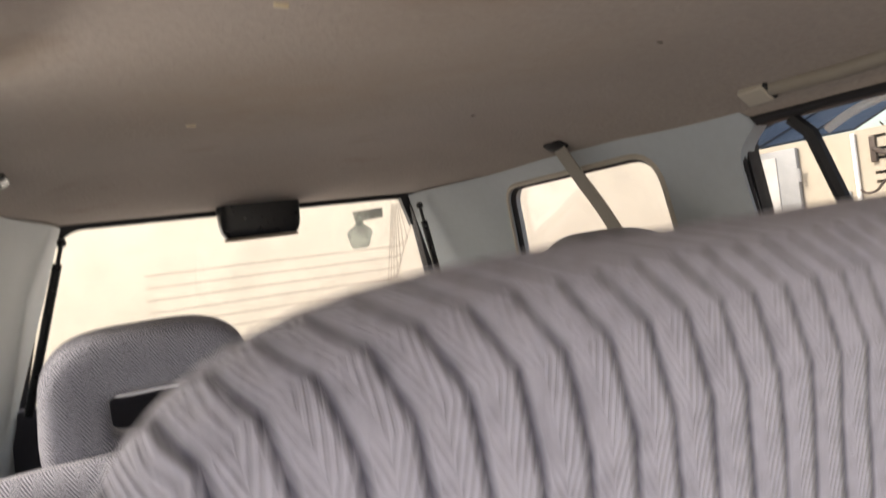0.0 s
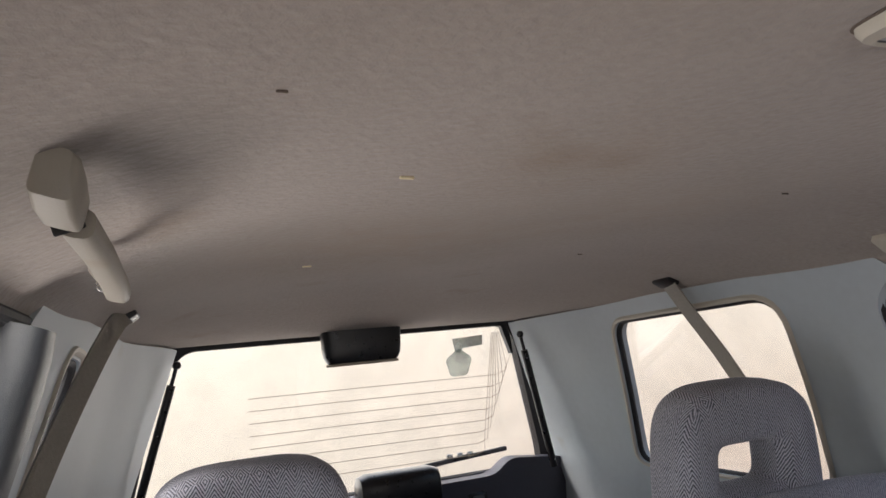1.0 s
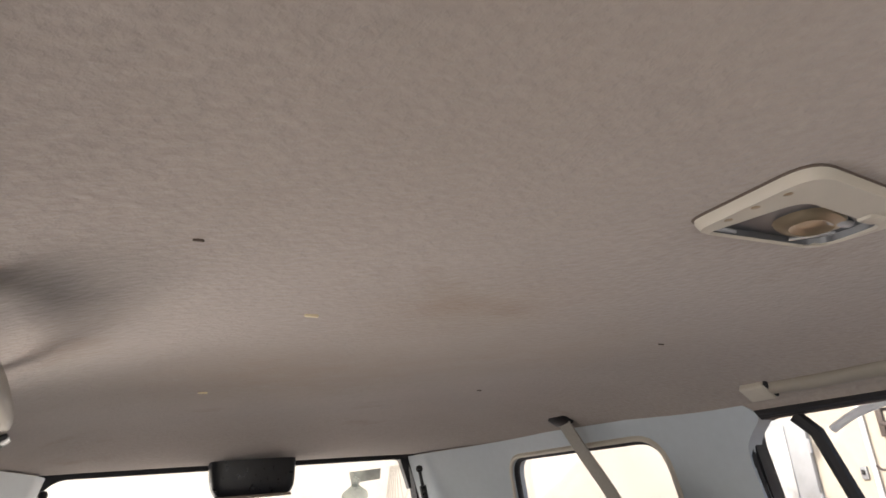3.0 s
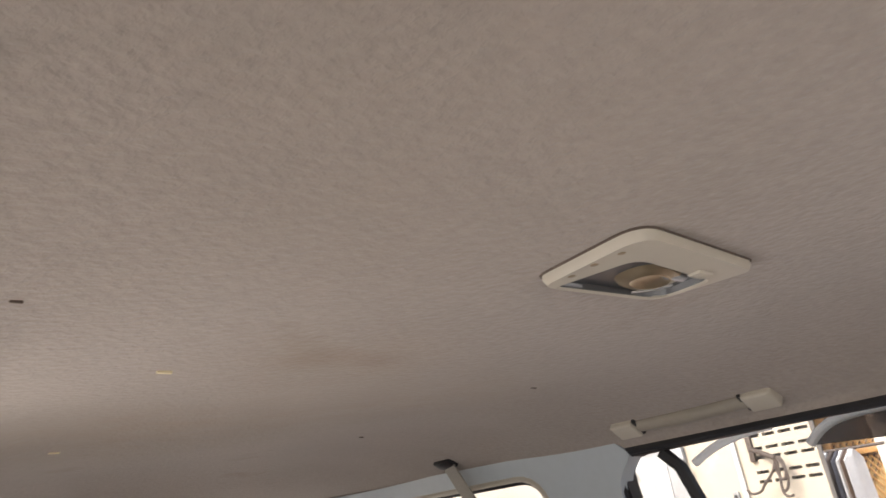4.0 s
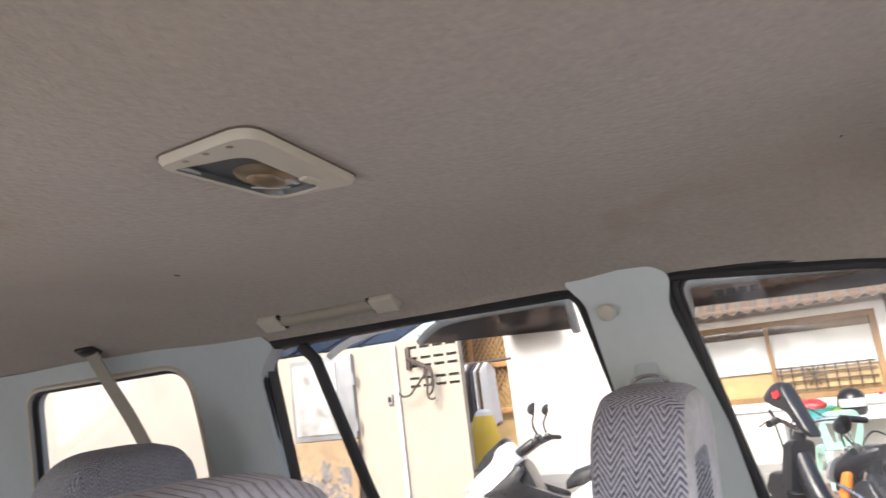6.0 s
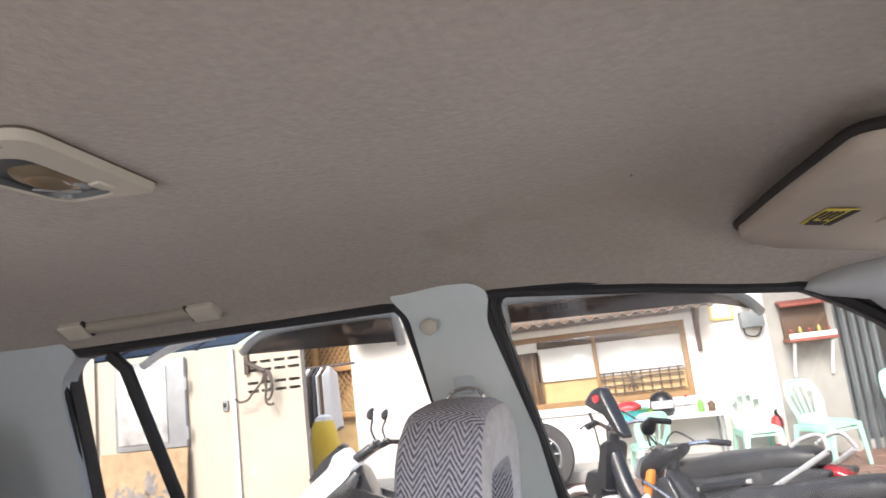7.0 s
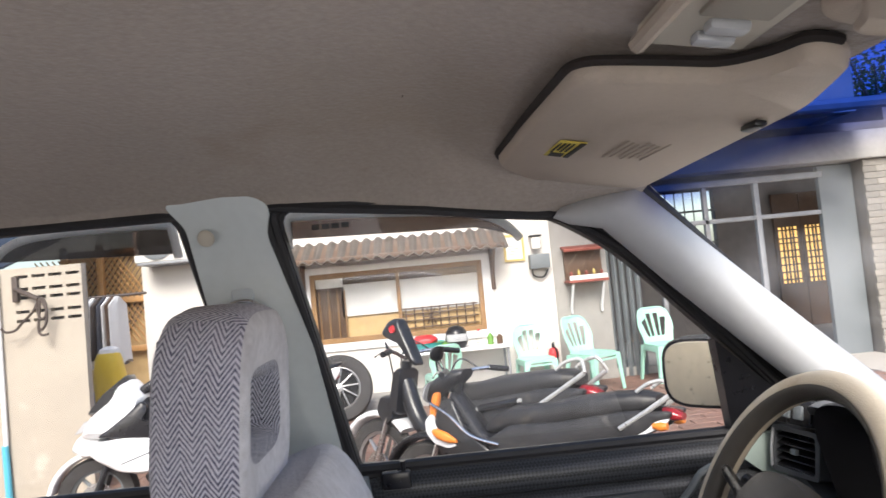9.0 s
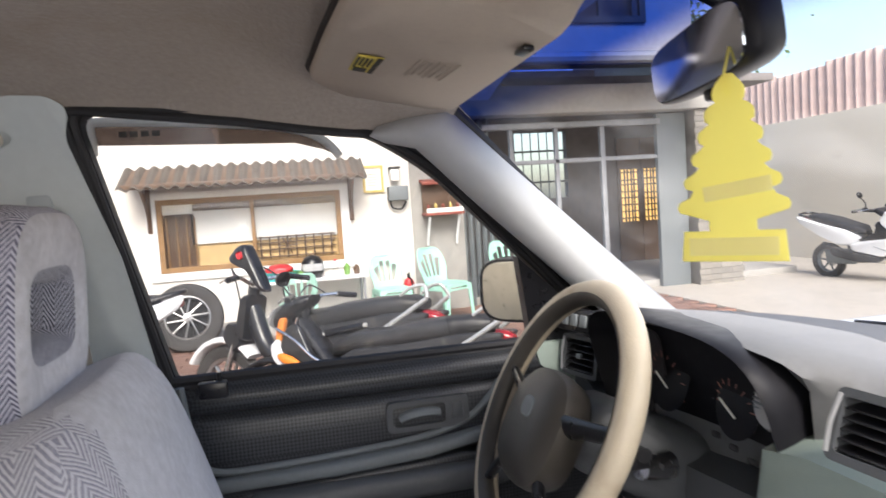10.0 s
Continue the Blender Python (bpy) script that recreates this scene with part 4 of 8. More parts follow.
# yellow tree-shaped air freshener on a cord
M["fresh_yellow"] = plain("yellow_card", (0.92, 0.82, 0.26), 0.6, grain=0.05)
q_ = M["fresh_yellow"].node_tree
tl, mx_ = q_.nodes.new("ShaderNodeBsdfTranslucent"), q_.nodes.new("ShaderNodeMixShader")
tl.inputs[0].default_value = (1.0, 0.95, 0.45, 1)
mx_.inputs[0].default_value = 0.7
q_.links.new(q_.nodes["Principled BSDF"].outputs[0], mx_.inputs[1])
q_.links.new(tl.outputs[0], mx_.inputs[2])
q_.links.new(mx_.outputs[0], q_.nodes["Material Output"].inputs["Surface"])
M["pale_film"] = plain("pale_yellow_film", (0.90, 0.86, 0.55), 0.6, grain=0.03)
q_ = M["pale_film"].node_tree
tl, mx_ = q_.nodes.new("ShaderNodeBsdfTranslucent"), q_.nodes.new("ShaderNodeMixShader")
tl.inputs[0].default_value = (1.0, 0.98, 0.75, 1)
mx_.inputs[0].default_value = 0.6
q_.links.new(q_.nodes["Principled BSDF"].outputs[0], mx_.inputs[1])
q_.links.new(tl.outputs[0], mx_.inputs[2])
q_.links.new(mx_.outputs[0], q_.nodes["Material Output"].inputs["Surface"])
M["white_card"] = plain("white_card", (0.85, 0.85, 0.80), 0.6, grain=0.03)
tree = thing("air_freshener", pose(0.065, 0.705, 1.318, 0, 0, 42), "yellow tree-shaped card air freshener hung from the mirror", "air freshener")
half = [(0.003, 0.002)]
for tip, zt in ((0.011, -0.012), (0.017, -0.028), (0.022, -0.044), (0.027, -0.061), (0.033, -0.079), (0.038, -0.098)):
    half += [(tip * 0.76, zt + 0.007), (tip * 0.96, zt + 0.003), (tip, zt - 0.001), (tip * 0.96, zt - 0.005), (tip * 0.80, zt - 0.007)]
half += [(0.016, -0.110), (0.016, -0.118), (0.034, -0.118), (0.036, -0.142)]
o = [(x, z * 0.93) for x, z in half] + [(-x, z * 0.93) for x, z in reversed(half)]
part("card", plate(o, [], lambda x, z, d: (x, d, z), 0.002), M["fresh_yellow"], tree)
part("name_band", box((0.004, -0.002, -0.080), (0.046, 0.001, 0.011), 0, 2, (0, -8, 0)), M["pale_film"], tree, "pale blank band")
part("foot_band", box((0.0, -0.002, -0.121), (0.060, 0.001, 0.013), 0, 2), M["pale_film"], tree, "pale blank band")
part("cord", tube([(0, 0.001, -0.014), (-0.003, 0.002, 0.0), (0.002, 0.0, 0.02)], 0.001, 6), M["fresh_yellow"], tree)

# steering wheel with a cream cover
M["hub_brown"] = plain("dusty_brown_black_plastic", (0.050, 0.044, 0.036), 0.45, grain=0.25, scale=40, bump=0.3, bump_scale=600)
wheel = thing("steering_wheel", pose(-0.37, 0.73, 0.94, 62, 0, 0), "steering wheel with a cream leather rim cover and black hub", "steering wheel")
wheel.matrix_world = Matrix.Translation((-0.37, 0.73, 0.94)) @ Euler((radians(90 - 28), 0, 0)).to_matrix().to_4x4()
part("rim", tube([Vector((0.183 * math.cos(t), 0.183 * math.sin(t), 0)) for t in (2 * math.pi * q / 64 for q in range(64))], 0.0185, 14, None, True), M["cream"], wheel, "cream leather cover, worn")
bm = bmesh.new()
band = []
for q in range(72):
    t = 2 * math.pi * q / 72
    band.append([bm.verts.new(((0.183 - 0.0192 * math.cos(w)) * math.cos(t), (0.183 - 0.0192 * math.cos(w)) * math.sin(t), 0.0192 * math.sin(w))) for w in (radians(d) for d in range(-8, 79, 8))])
for q in range(72):
    for w in range(len(band[0]) - 1):
        bm.faces.new((band[q][w], band[q][w + 1], band[(q + 1) % 72][w + 1], band[(q + 1) % 72][w]))
part("lacing_band", bm, M["hub_brown"], wheel, "dark brown band on the inner side of the rim")
hub = lambda k, z, a=0.082, b=0.082: superring((0, -0.022, z), (1, 0, 0), (0, 1, 0), a * k, b * k, 28, 2.8)
part("hub", loft([hub(0.9, -0.02), hub(1.0, 0.005), hub(0.97, 0.022), hub(0.8, 0.034), hub(0.4, 0.038)]), M["hub_brown"], wheel, "dusty brown-black horn pad")
part("badge", loft([superring((0, 0.0, 0.0375), (1, 0, 0), (0, 1, 0), 0.018, 0.015, 20, 3), superring((0, 0.0, 0.0395), (1, 0, 0), (0, 1, 0), 0.016, 0.013, 20, 3)]), M["mid_trim"], wheel, "plain emblem")
for a in (8, 172, 232, 308):
    c, s_ = math.cos(radians(a)), math.sin(radians(a))
    part("spoke", tube([(0.05 * c, 0.05 * s_ - 0.01, 0.012), (0.11 * c, 0.11 * s_ - 0.004, 0.008), (0.168 * c, 0.168 * s_, 0.002)], [0.020, 0.014, 0.012], 10, None, False, 0.6), M["black"], wheel)
col = thing("steering_column", pose(-0.37, 0.73, 0.94), "black steering column cover with stalks and ignition key", "steering column")
ax = Vector((0, math.cos(radians(28)), -math.sin(radians(28))))
part("cover", loft([superring(ax * d, (1, 0, 0), (0, 0.47, 0.88), a, b, 20, 3) for d, a, b in ((0.035, 0.045, 0.04), (0.06, 0.06, 0.055), (0.20, 0.07, 0.06), (0.30, 0.07, 0.06))]), M["door_grey"], col)
part("stalk", tube([(0.05, 0.075, -0.03), (0.09, 0.075, -0.028), (0.125, 0.07, -0.024)], [0.006, 0.007, 0.010], 10), M["black"], col)
part("stalk", tube([(-0.05, 0.06, -0.02), (-0.12, 0.055, -0.012), (-0.185, 0.045, 0.0)], [0.006, 0.007, 0.010], 10), M["black"], col)
part("ignition", lathe([(0.0, 0.03), (0.014, 0.028), (0.017, 0.0), (0.019, -0.03)], 18, None, Matrix.Translation((0.092, 0.10, -0.055)) @ Vector((0.4, -0.9, 0.2)).to_track_quat("Z", "Y").to_matrix().to_4x4()), M["steel"], col, "bright ignition lock")
part("key", box((0.112, 0.055, -0.035), (0.008, 0.05, 0.022), 0.003, 2, (10, 0, -22)), M["black"], col, "black key in the lock")

# dashboard
dash = thing("dashboard", Matrix(), "grey dashboard with dark instrument hood and grey-green lower half", "dashboard")
rings = []
for k in range(97):
    x = -0.72 + 1.44 * k / 96
    u = x / 0.72
    yb = 1.12 + 0.235 * (1 - abs(u) ** 2.2)
    hood = ease(-0.64, -0.54, x) * (1 - ease(-0.10, -0.07, x))
    rise = ease(-0.64, -0.54, x) * (1 - ease(-0.15, 0.0, x))
    yf = 0.905 - 0.042 * ease(-0.64, -0.54, x) + 0.060 * ease(-0.12, 0.0, x) + 0.03 * abs(u) ** 3 * (1 if x < 0 else 1.6)
    zt = 1.000 + 0.052 * (1 - abs(u) ** 2.5) + 0.020 * rise
    rings.append([(x, yb, zt - 0.085), (x, yb - 0.05, zt - 0.052), (x, 0.5 * (yb + yf), zt - 0.016), (x, yf + 0.05, zt + 0.002), (x, yf + 0.014, zt - 0.001 - 0.003 * (1 - hood)), (x, yf, zt - 0.006 - 0.012 * (1 - hood)), (x, yf + 0.004 + 0.06 * hood, zt - 0.012 - 0.022 * (1 - hood)), (x, yf + 0.010 + 0.07 * hood, 0.95), (x, yf + 0.06, 0.80), (x, yb, 0.80)])
ob = part("upper_dash", loft(rings), M["dash_face"], dash, "grey dashboard top", angle=50)
low = [(-0.72, 0.93, 0.03), (-0.60, 0.90, 0.015), (-0.55, 0.88, 0), (-0.5, 0.88, 0), (-0.4, 0.88, 0), (-0.3, 0.88, 0), (-0.15, 0.90, -0.01), (-0.115, 0.972, -0.028), (-0.05, 0.986, -0.032), (0.2, 0.99, -0.03), (0.4, 0.985, -0.02), (0.6, 0.96, 0.0), (0.72, 0.93, 0.03)]
for some, mt, lb in ((low[:7], "door_grey", "charcoal plastic dashboard under the steering column"), (low[6:], "green_trim", "grey-green plastic lower dashboard")):
    rings = [[(x, 0.93 + dy, zt), (x, 0.893 + dy, zt - 0.012), (x, 0.888 + dy, 0.80), (x, 0.94, 0.70), (x, 1.10, 0.66), (x, 1.1, zt)] for x, zt, dy in some]
    part("lower_dash", loft(rings), M[mt], dash, lb, angle=50)
# instrument cluster under the hood
M["dial_red"] = plain("dull_red_print", (0.28, 0.12, 0.10), 0.5)
cring = lambda y, z, a, b: superring((-0.292, y, z - 0.016), (1, 0, 0), (0, -0.25, 0.97), a * 0.90, b * 1.22, 40, 4.2)
part("cluster_hood", loft([cring(1.06, 0.950, 0.205, 0.080), cring(0.99, 0.968, 0.222, 0.089), cring(0.93, 0.975, 0.226, 0.094), cring(0.885, 0.972, 0.228, 0.101), cring(0.872, 0.970, 0.227, 0.102), cring(0.866, 0.970, 0.224, 0.100), cring(0.870, 0.970, 0.222, 0.098)], None, False), M["case"], dash, "dark hood lip round the instruments")
cl = part("instrument_panel", loft([cring(0.870, 0.970, 0.222, 0.098), cring(0.905, 0.972, 0.208, 0.084), cring(0.930, 0.974, 0.200, 0.076), cring(0.931, 0.974, 0.002, 0.001)], None, False), M["case"], dash, "black glossy instrument cluster", angle=30)
face = lambda x, y, z: Matrix.Translation((x, y, z)) @ Vector((0, -0.97, 0.25)).to_track_quat("Z", "Y").to_matrix().to_4x4()
part("gauge", lathe([(0.030, 0.0), (0.030, 0.006), (0.027, 0.010), (0.0, 0.012)], 28, None, face(-0.150, 0.915, 0.990)), M["lens"], cl, "pale round ribbed gauge")
for q in range(9):
    part("gauge_rib", box((-0.150, 0.9035, 0.968 + 0.0054 * q), (0.054 - 0.0022 * abs(q - 4) ** 1.6, 0.002, 0.0020)), M["mid_trim"], cl)
M["dim_plate"] = plain("smoked_dial_plate", (0.035, 0.033, 0.036), 0.35, grain=0.2)
part("dial_mask", plate(rounded([(-0.485, 0.935), (-0.395, 0.935), (-0.375, 1.035), (-0.455, 1.040)], 0.02), [], lambda x, z, d: (x, 0.918 - 0.25 * (z - 0.97) + d, z), 0.004), M["dim_plate"], cl, "smoked plate over a dial")
for dx, r in ((-0.075, 0.046), (0.075, 0.040)):
    d = part("dial", lathe([(r, 0.0), (r * 1.04, 0.002), (r * 0.96, 0.003), (0.0, 0.003)], 30, None, face(-0.305 + dx, 0.924, 0.965)), M["case"], cl)
    part("needle", box((-0.305 + dx - 0.010, 0.914, 0.962), (0.034, 0.002, 0.0026), 0, 1, (0, 32, 0)), M["white_card"], cl)
    for q in range(13):
        a = radians(225 - 22.5 * q)
        part("tick", box((-0.305 + dx + r * 0.8 * math.cos(a), 0.918 - r * 0.8 * math.sin(a) * 0.25 + 0.001, 0.966 + r * 0.8 * math.sin(a)), (0.006 if q % 2 else 0.009, 0.001, 0.0014), 0, 1, (0, -math.degrees(a), 0)), M["dial_red"], cl)
for q in range(4):
    part("warning_lamp", box((-0.27 + 0.035 * q, 0.918, 0.918 - 0.006 * q), (0.016, 0.002, 0.008), 0.002), M["dim_plate"], cl)


M["alloy_trim"] = plain("silver_plastic", (0.42, 0.43, 0.44), 0.35, 0.4, grain=0.06)


def vent(name, c, w, h, turn, tip=-8):
    v = thing(name, Matrix.Translation(c) @ Euler((radians(tip), 0, radians(turn))).to_matrix().to_4x4(), "black slatted air vent in a grey frame, set in the dashboard", "air vent", "air vents")
    o, i2 = rounded([(-w / 2, -h / 2), (w / 2, -h / 2), (w / 2, h / 2), (-w / 2, h / 2)], 0.01), rounded([(-w / 2 + 0.008, -h / 2 + 0.008), (w / 2 - 0.008, -h / 2 + 0.008), (w / 2 - 0.008, h / 2 - 0.008), (-w / 2 + 0.008, h / 2 - 0.008)], 0.006)
    part("frame", plate(o, [i2], lambda x, z, d: (x, d - 0.006, z), 0.03), M["door_grey"], v)
    part("bright_edge", tube([(-w / 2 + 0.004, -0.008, -h / 2 + 0.006), (-w / 2 + 0.003, -0.009, 0.0), (-w / 2 + 0.006, -0.008, h / 2 - 0.006)], 0.0022, 8), M["alloy_trim"], v, "silver edge of the vent")
    part("backing", box((0, 0.024, 0), (w, 0.004, h)), M["black"], v)
    for q in range(5):
        part("slat", box((0, 0.006, -h / 2 + 0.014 + (h - 0.028) * q / 4), (w - 0.016, 0.020, 0.0022), 0.001, 1, (25, 0, 0)), M["black"], v)
    part("thumb_tab", box((0, -0.006, 0), (0.012, 0.008, 0.010), 0.002), M["mid_trim"], v)
    return v


vent("air_vent", (0.090, 0.850, 1.030), 0.17, 0.064, 4, -20)
vent("air_vent", (-0.645, 0.905, 0.945), 0.10, 0.075, 14)
scr = thing("dash_display", pose(-0.645, 0.903, 1.012, -10, 0, 14), "small dark mirror switch panel in the dashboard", "switch panel")
part("panel", box((0, 0, 0), (0.10, 0.02, 0.042), 0.004), M["black"], scr)
for dx in (-0.026, 0.0, 0.026):
    part("key_cap", box((dx, -0.011, 0), (0.018, 0.006, 0.022), 0.002), M["mid_trim"], scr)
rad = thing("centre_stack", pose(0.02, 0.862, 0.84), "dark centre console panel below the vent", "console panel")
part("panel", box((0, 0.005, 0.0), (0.20, 0.03, 0.13), 0.008), M["black"], rad)
for dx in (-0.06, 0, 0.06):
    part("knob", lathe([(0.017, 0.0), (0.017, 0.016), (0.014, 0.019), (0.0, 0.019)], 18, None, Matrix.Translation((dx, -0.01, -0.03)) @ Vector((0, -1, 0)).to_track_quat("Z", "Y").to_matrix().to_4x4()), M["mid_trim"], rad)
part("slot", box((0, -0.012, 0.03), (0.17, 0.004, 0.05), 0.002), M["dark_trim"], rad)

# driver's door fittings
dd = DOORS["left", 1]
o = rounded([(0.545, 0.885), (0.700, 0.885), (0.700, 0.828), (0.545, 0.828)], 0.012)
i_ = rounded([(0.556, 0.876), (0.655, 0.876), (0.655, 0.838), (0.556, 0.838)], 0.010)
part("handle_bezel", plate(o, [i_], lambda y, z, d: (-0.706 - d, y, z), 0.02), M["door_grey"], dd, "charcoal inner handle bezel")
part("handle_cup", box((-0.735, 0.605, 0.857), (0.02, 0.10, 0.04), 0.006), M["black"], dd)
part("door_handle", tube(smooth_path([(-0.716, 0.645, 0.857), (-0.708, 0.62, 0.862), (-0.708, 0.59, 0.860), (-0.714, 0.570, 0.852)], 5), [0.006] * 16, 10, None, False, 1.5), M["mid_trim"], dd, "grey inner door handle")
part("field_moulding", tube([Vector((-0.7135, y, z)) for y, z in smooth_path2([(0.196, 0.958), (0.203, 0.90), (0.214, 0.835), (0.245, 0.803), (0.34, 0.799), (0.50, 0.805), (0.62, 0.815), (0.70, 0.838), (0.745, 0.875), (0.77, 0.905), (0.80, 0.918)])], 0.0085, 8, None, False, 0.8), M["mid_trim"], dd, "grey moulding round the padded field")
part("edge_strip", box((-0.722, 0.184, 0.86), (0.03, 0.020, 0.19), 0.006, 2, (4, 0, 0)), M["mid_trim"], dd, "grey edge strip")
part("ledge", loft([superring((-0.712, y, z), (1, 0, 0), (0, 0, 1), a, b, 16, 3.5) for y, z, a, b in ((0.225, 0.778, 0.012, 0.008), (0.25, 0.780, 0.020, 0.012), (0.45, 0.783, 0.024, 0.013), (0.62, 0.792, 0.024, 0.013), (0.74, 0.81, 0.018, 0.012), (0.80, 0.83, 0.010, 0.008))]), M["mid_trim"], dd, "grey ledge below the field")
part("woven_strip", loft([superring((-0.716, y, z), (1, 0, 0), (0, 0, 1), 0.022, b, 16, 3.5) for y, z, b in ((0.26, 0.752, 0.006), (0.29, 0.752, 0.014), (0.50, 0.756, 0.017), (0.68, 0.766, 0.014), (0.72, 0.77, 0.006))]), M["dark_trim"], dd, "black woven-look strip")
part("lock_tab", box((-0.708, 0.678, 0.858), (0.010, 0.022, 0.03), 0.003), M["door_grey"], dd)
part("lock_button", box((-0.716, 0.250, 0.948), (0.02, 0.05, 0.03), 0.005), M["black"], dd, "black lock bracket")
part("lock_pin", tube([(-0.716, 0.262, 0.955), (-0.716, 0.262, 0.978)], 0.005, 8), M["black"], dd)
part("armrest", loft([superring((-0.700, y, 0.738), (1, 0, 0), (0, 0, 1), 0.032 * k, 0.026 * k, 16, 3) for y, k in ((0.28, 0.5), (0.31, 1.0), (0.5, 1.0), (0.74, 1.0), (0.80, 0.6))]), M["door_grey"], dd, "charcoal armrest")
part("trim_corner", loft([[(-0.715, 0.84, 0.962), (-0.715, 1.05, 0.962), (-0.715, 1.05, 0.84), (-0.715, 0.90, 0.88), (-0.715, 0.85, 0.92)], [(-0.76, 0.84, 0.962), (-0.76, 1.05, 0.962), (-0.76, 1.05, 0.84), (-0.76, 0.90, 0.88), (-0.76, 0.85, 0.92)]]), M["green_trim"], dd, "grey-green corner trim")
part("mirror_sail", plate([(0.80, 1.135), (0.97, 0.985), (0.97, 0.96), (0.84, 0.96)], [], side(-1, -0.004), 0.03), M["black"], dd, "black mirror triangle")


def door_mirror(s):
    ob = thing("door_mirror", pose(s * 0.930, 0.885, 1.038, 0, 0, s * -48), "black door mirror with a beige-toned glass outside the front door", "door mirror", "door mirrors")
    ring = lambda k, y: superring((0, y, 0), (1, 0, 0), (0, 0, 1), 0.088 * k, 0.074 * k, 28, 3.6)
    part("housing", loft([ring(0.96, -0.012), ring(1.0, 0.0), ring(1.0, 0.04), ring(0.85, 0.075), ring(0.5, 0.09)]), M["black"], ob)
    part("glass", loft([ring(0.86, -0.016), ring(0.90, -0.011)]), M["door_mirror_glass"], ob, "glass coloured beige for what it would reflect")
    part("arm", tube([(-s * 0.06, 0.05, -0.03), (-s * 0.15, 0.06, -0.05)], [0.035, 0.03], 12), M["black"], ob)
    return ob


# mostly diffuse beige paints in the reflection of ground and wall
M["door_mirror_glass"] = plain("beige_reflection_glass", (0.62, 0.55, 0.42), 0.3, 0.35, grain=0.12, scale=60)
door_mirror(-1)
door_mirror(1)

# rain guards on the side windows: smoked strips with a white edge
M["white_edge"] = plain("white_edge", (0.80, 0.78, 0.74), 0.5, grain=0.05)
q_ = M["white_edge"].node_tree
tl, mx_ = q_.nodes.new("ShaderNodeBsdfTranslucent"), q_.nodes.new("ShaderNodeMixShader")
tl.inputs[0].default_value = (0.92, 0.90, 0.86, 1)
mx_.inputs[0].default_value = 0.8
q_.links.new(q_.nodes["Principled BSDF"].outputs[0], mx_.inputs[1])
q_.links.new(tl.outputs[0], mx_.inputs[2])
q_.links.new(mx_.outputs[0], q_.nodes["Material Output"].inputs["Surface"])


def rain_guard(s, top, low, group, words):
    ob = thing("rain_guard", Matrix(), words, "rain guard", "rain guards")
    o = smooth_path2(top) + low[::-1]
    t = side(s, 0.062)
    g = part("strip", plate(dense(o, 0.05), [], t, 0.003), M["smoke"], ob)
    g.visible_shadow = False
    part("edge", tube([Vector(t(y, z, 0.0015)) for y, z in smooth_path2(top)], 0.0075, 8, None, False, 0.9), M["white_edge"], ob, "white edge line")
    return ob




for s in (-1, 1):
    g = rain_guard(s, [(0.112, 1.352), (0.114, 1.372), (0.116, 1.397), (0.14, 1.400), (0.25, 1.396), (0.36, 1.388), (0.43, 1.377), (0.470, 1.358), (0.492, 1.334)], [(0.120, 1.366), (0.30, 1.361), (0.42, 1.358), (0.465, 1.346)], "", "smoked rain guard strip over the front side window")
    for dy, w in ((0.160, 0.012), (0.176, 0.012), (0.192, 0.012), (0.208, 0.012)):
        if s < 0:
            part("print_bar", box(Vector(side(-1, 0.058)(dy, 1.381, 0)), (0.001, w, 0.009)), M["ink"], g)
    rain_guard(s, [(-0.356, 1.374), (-0.328, 1.393), (-0.291, 1.404), (-0.222, 1.408), (-0.12, 1.408), (-0.074, 1.405), (-0.068, 1.395), (-0.066, 1.354)], [(-0.353, 1.371), (-0.22, 1.366), (-0.075, 1.360)], "", "smoked rain guard strip over the rear side window")
    part("rear_edge", tube([Vector(side(s, 0.06)(y, z, 0)) for y, z in smooth_path2([(-0.556, 1.374), (-0.509, 1.393), (-0.45, 1.406), (-0.40, 1.410)])], 0.0075, 8, None, False, 0.9), M["white_edge"], DOORS["left" if s < 0 else "right", 0])

# tailgate fittings
bl = thing("brake_lamp", pose(0.0, -1.745, 1.398), "black high brake lamp box at the top of the rear window", "brake lamp")
part("box", loft([superring((0, 0, z), (1, 0, 0), (0, 1, 0), a, b, 28, 4.5) for z, a, b in ((0.050, 0.112, 0.036), (0.0, 0.109, 0.035), (-0.022, 0.106, 0.034), (-0.036, 0.099, 0.031), (-0.045, 0.086, 0.026))]), M["black"], bl)
part("rim", tube([Vector((0.096 * math.copysign(abs(math.cos(t)) ** 0.45, math.cos(t)), 0.030 * math.copysign(abs(math.sin(t)) ** 0.45, math.sin(t)), -0.044)) for t in (2 * math.pi * q / 32 for q in range(32))], 0.004, 6, None, True), M["visor"], bl, "taupe lower rim")
wm = thing("wiper_motor_cover", pose(-0.085, -1.80, 0.995), "glossy black rounded motor cover below the rear window", "motor cover")
part("cover", loft([superring((x, 0, 0), (0, 1, 0), (0, 0, 1), a, b, 24, 3.4) for x, a, b in ((-0.118, 0.03, 0.03), (-0.112, 0.045, 0.048), (-0.09, 0.05, 0.056), (0.09, 0.05, 0.056), (0.112, 0.045, 0.048), (0.118, 0.03, 0.03))]), M["black"], wm)
part("hinge_pin", tube([(0.10, 0.045, -0.05), (0.145, 0.045, -0.048)], 0.008, 10), M["steel"], wm)
wp = thing("rear_wiper", pose(0, 0, 0), "black rear wiper resting along the window's lower edge", "wiper")
part("arm", tube([REAR(x, z, 0.075) for x, z in ((-0.10, 1.005), (-0.30, 1.030), (-0.36, 1.038))], [0.010, 0.007, 0.005], 8), M["black"], wp)
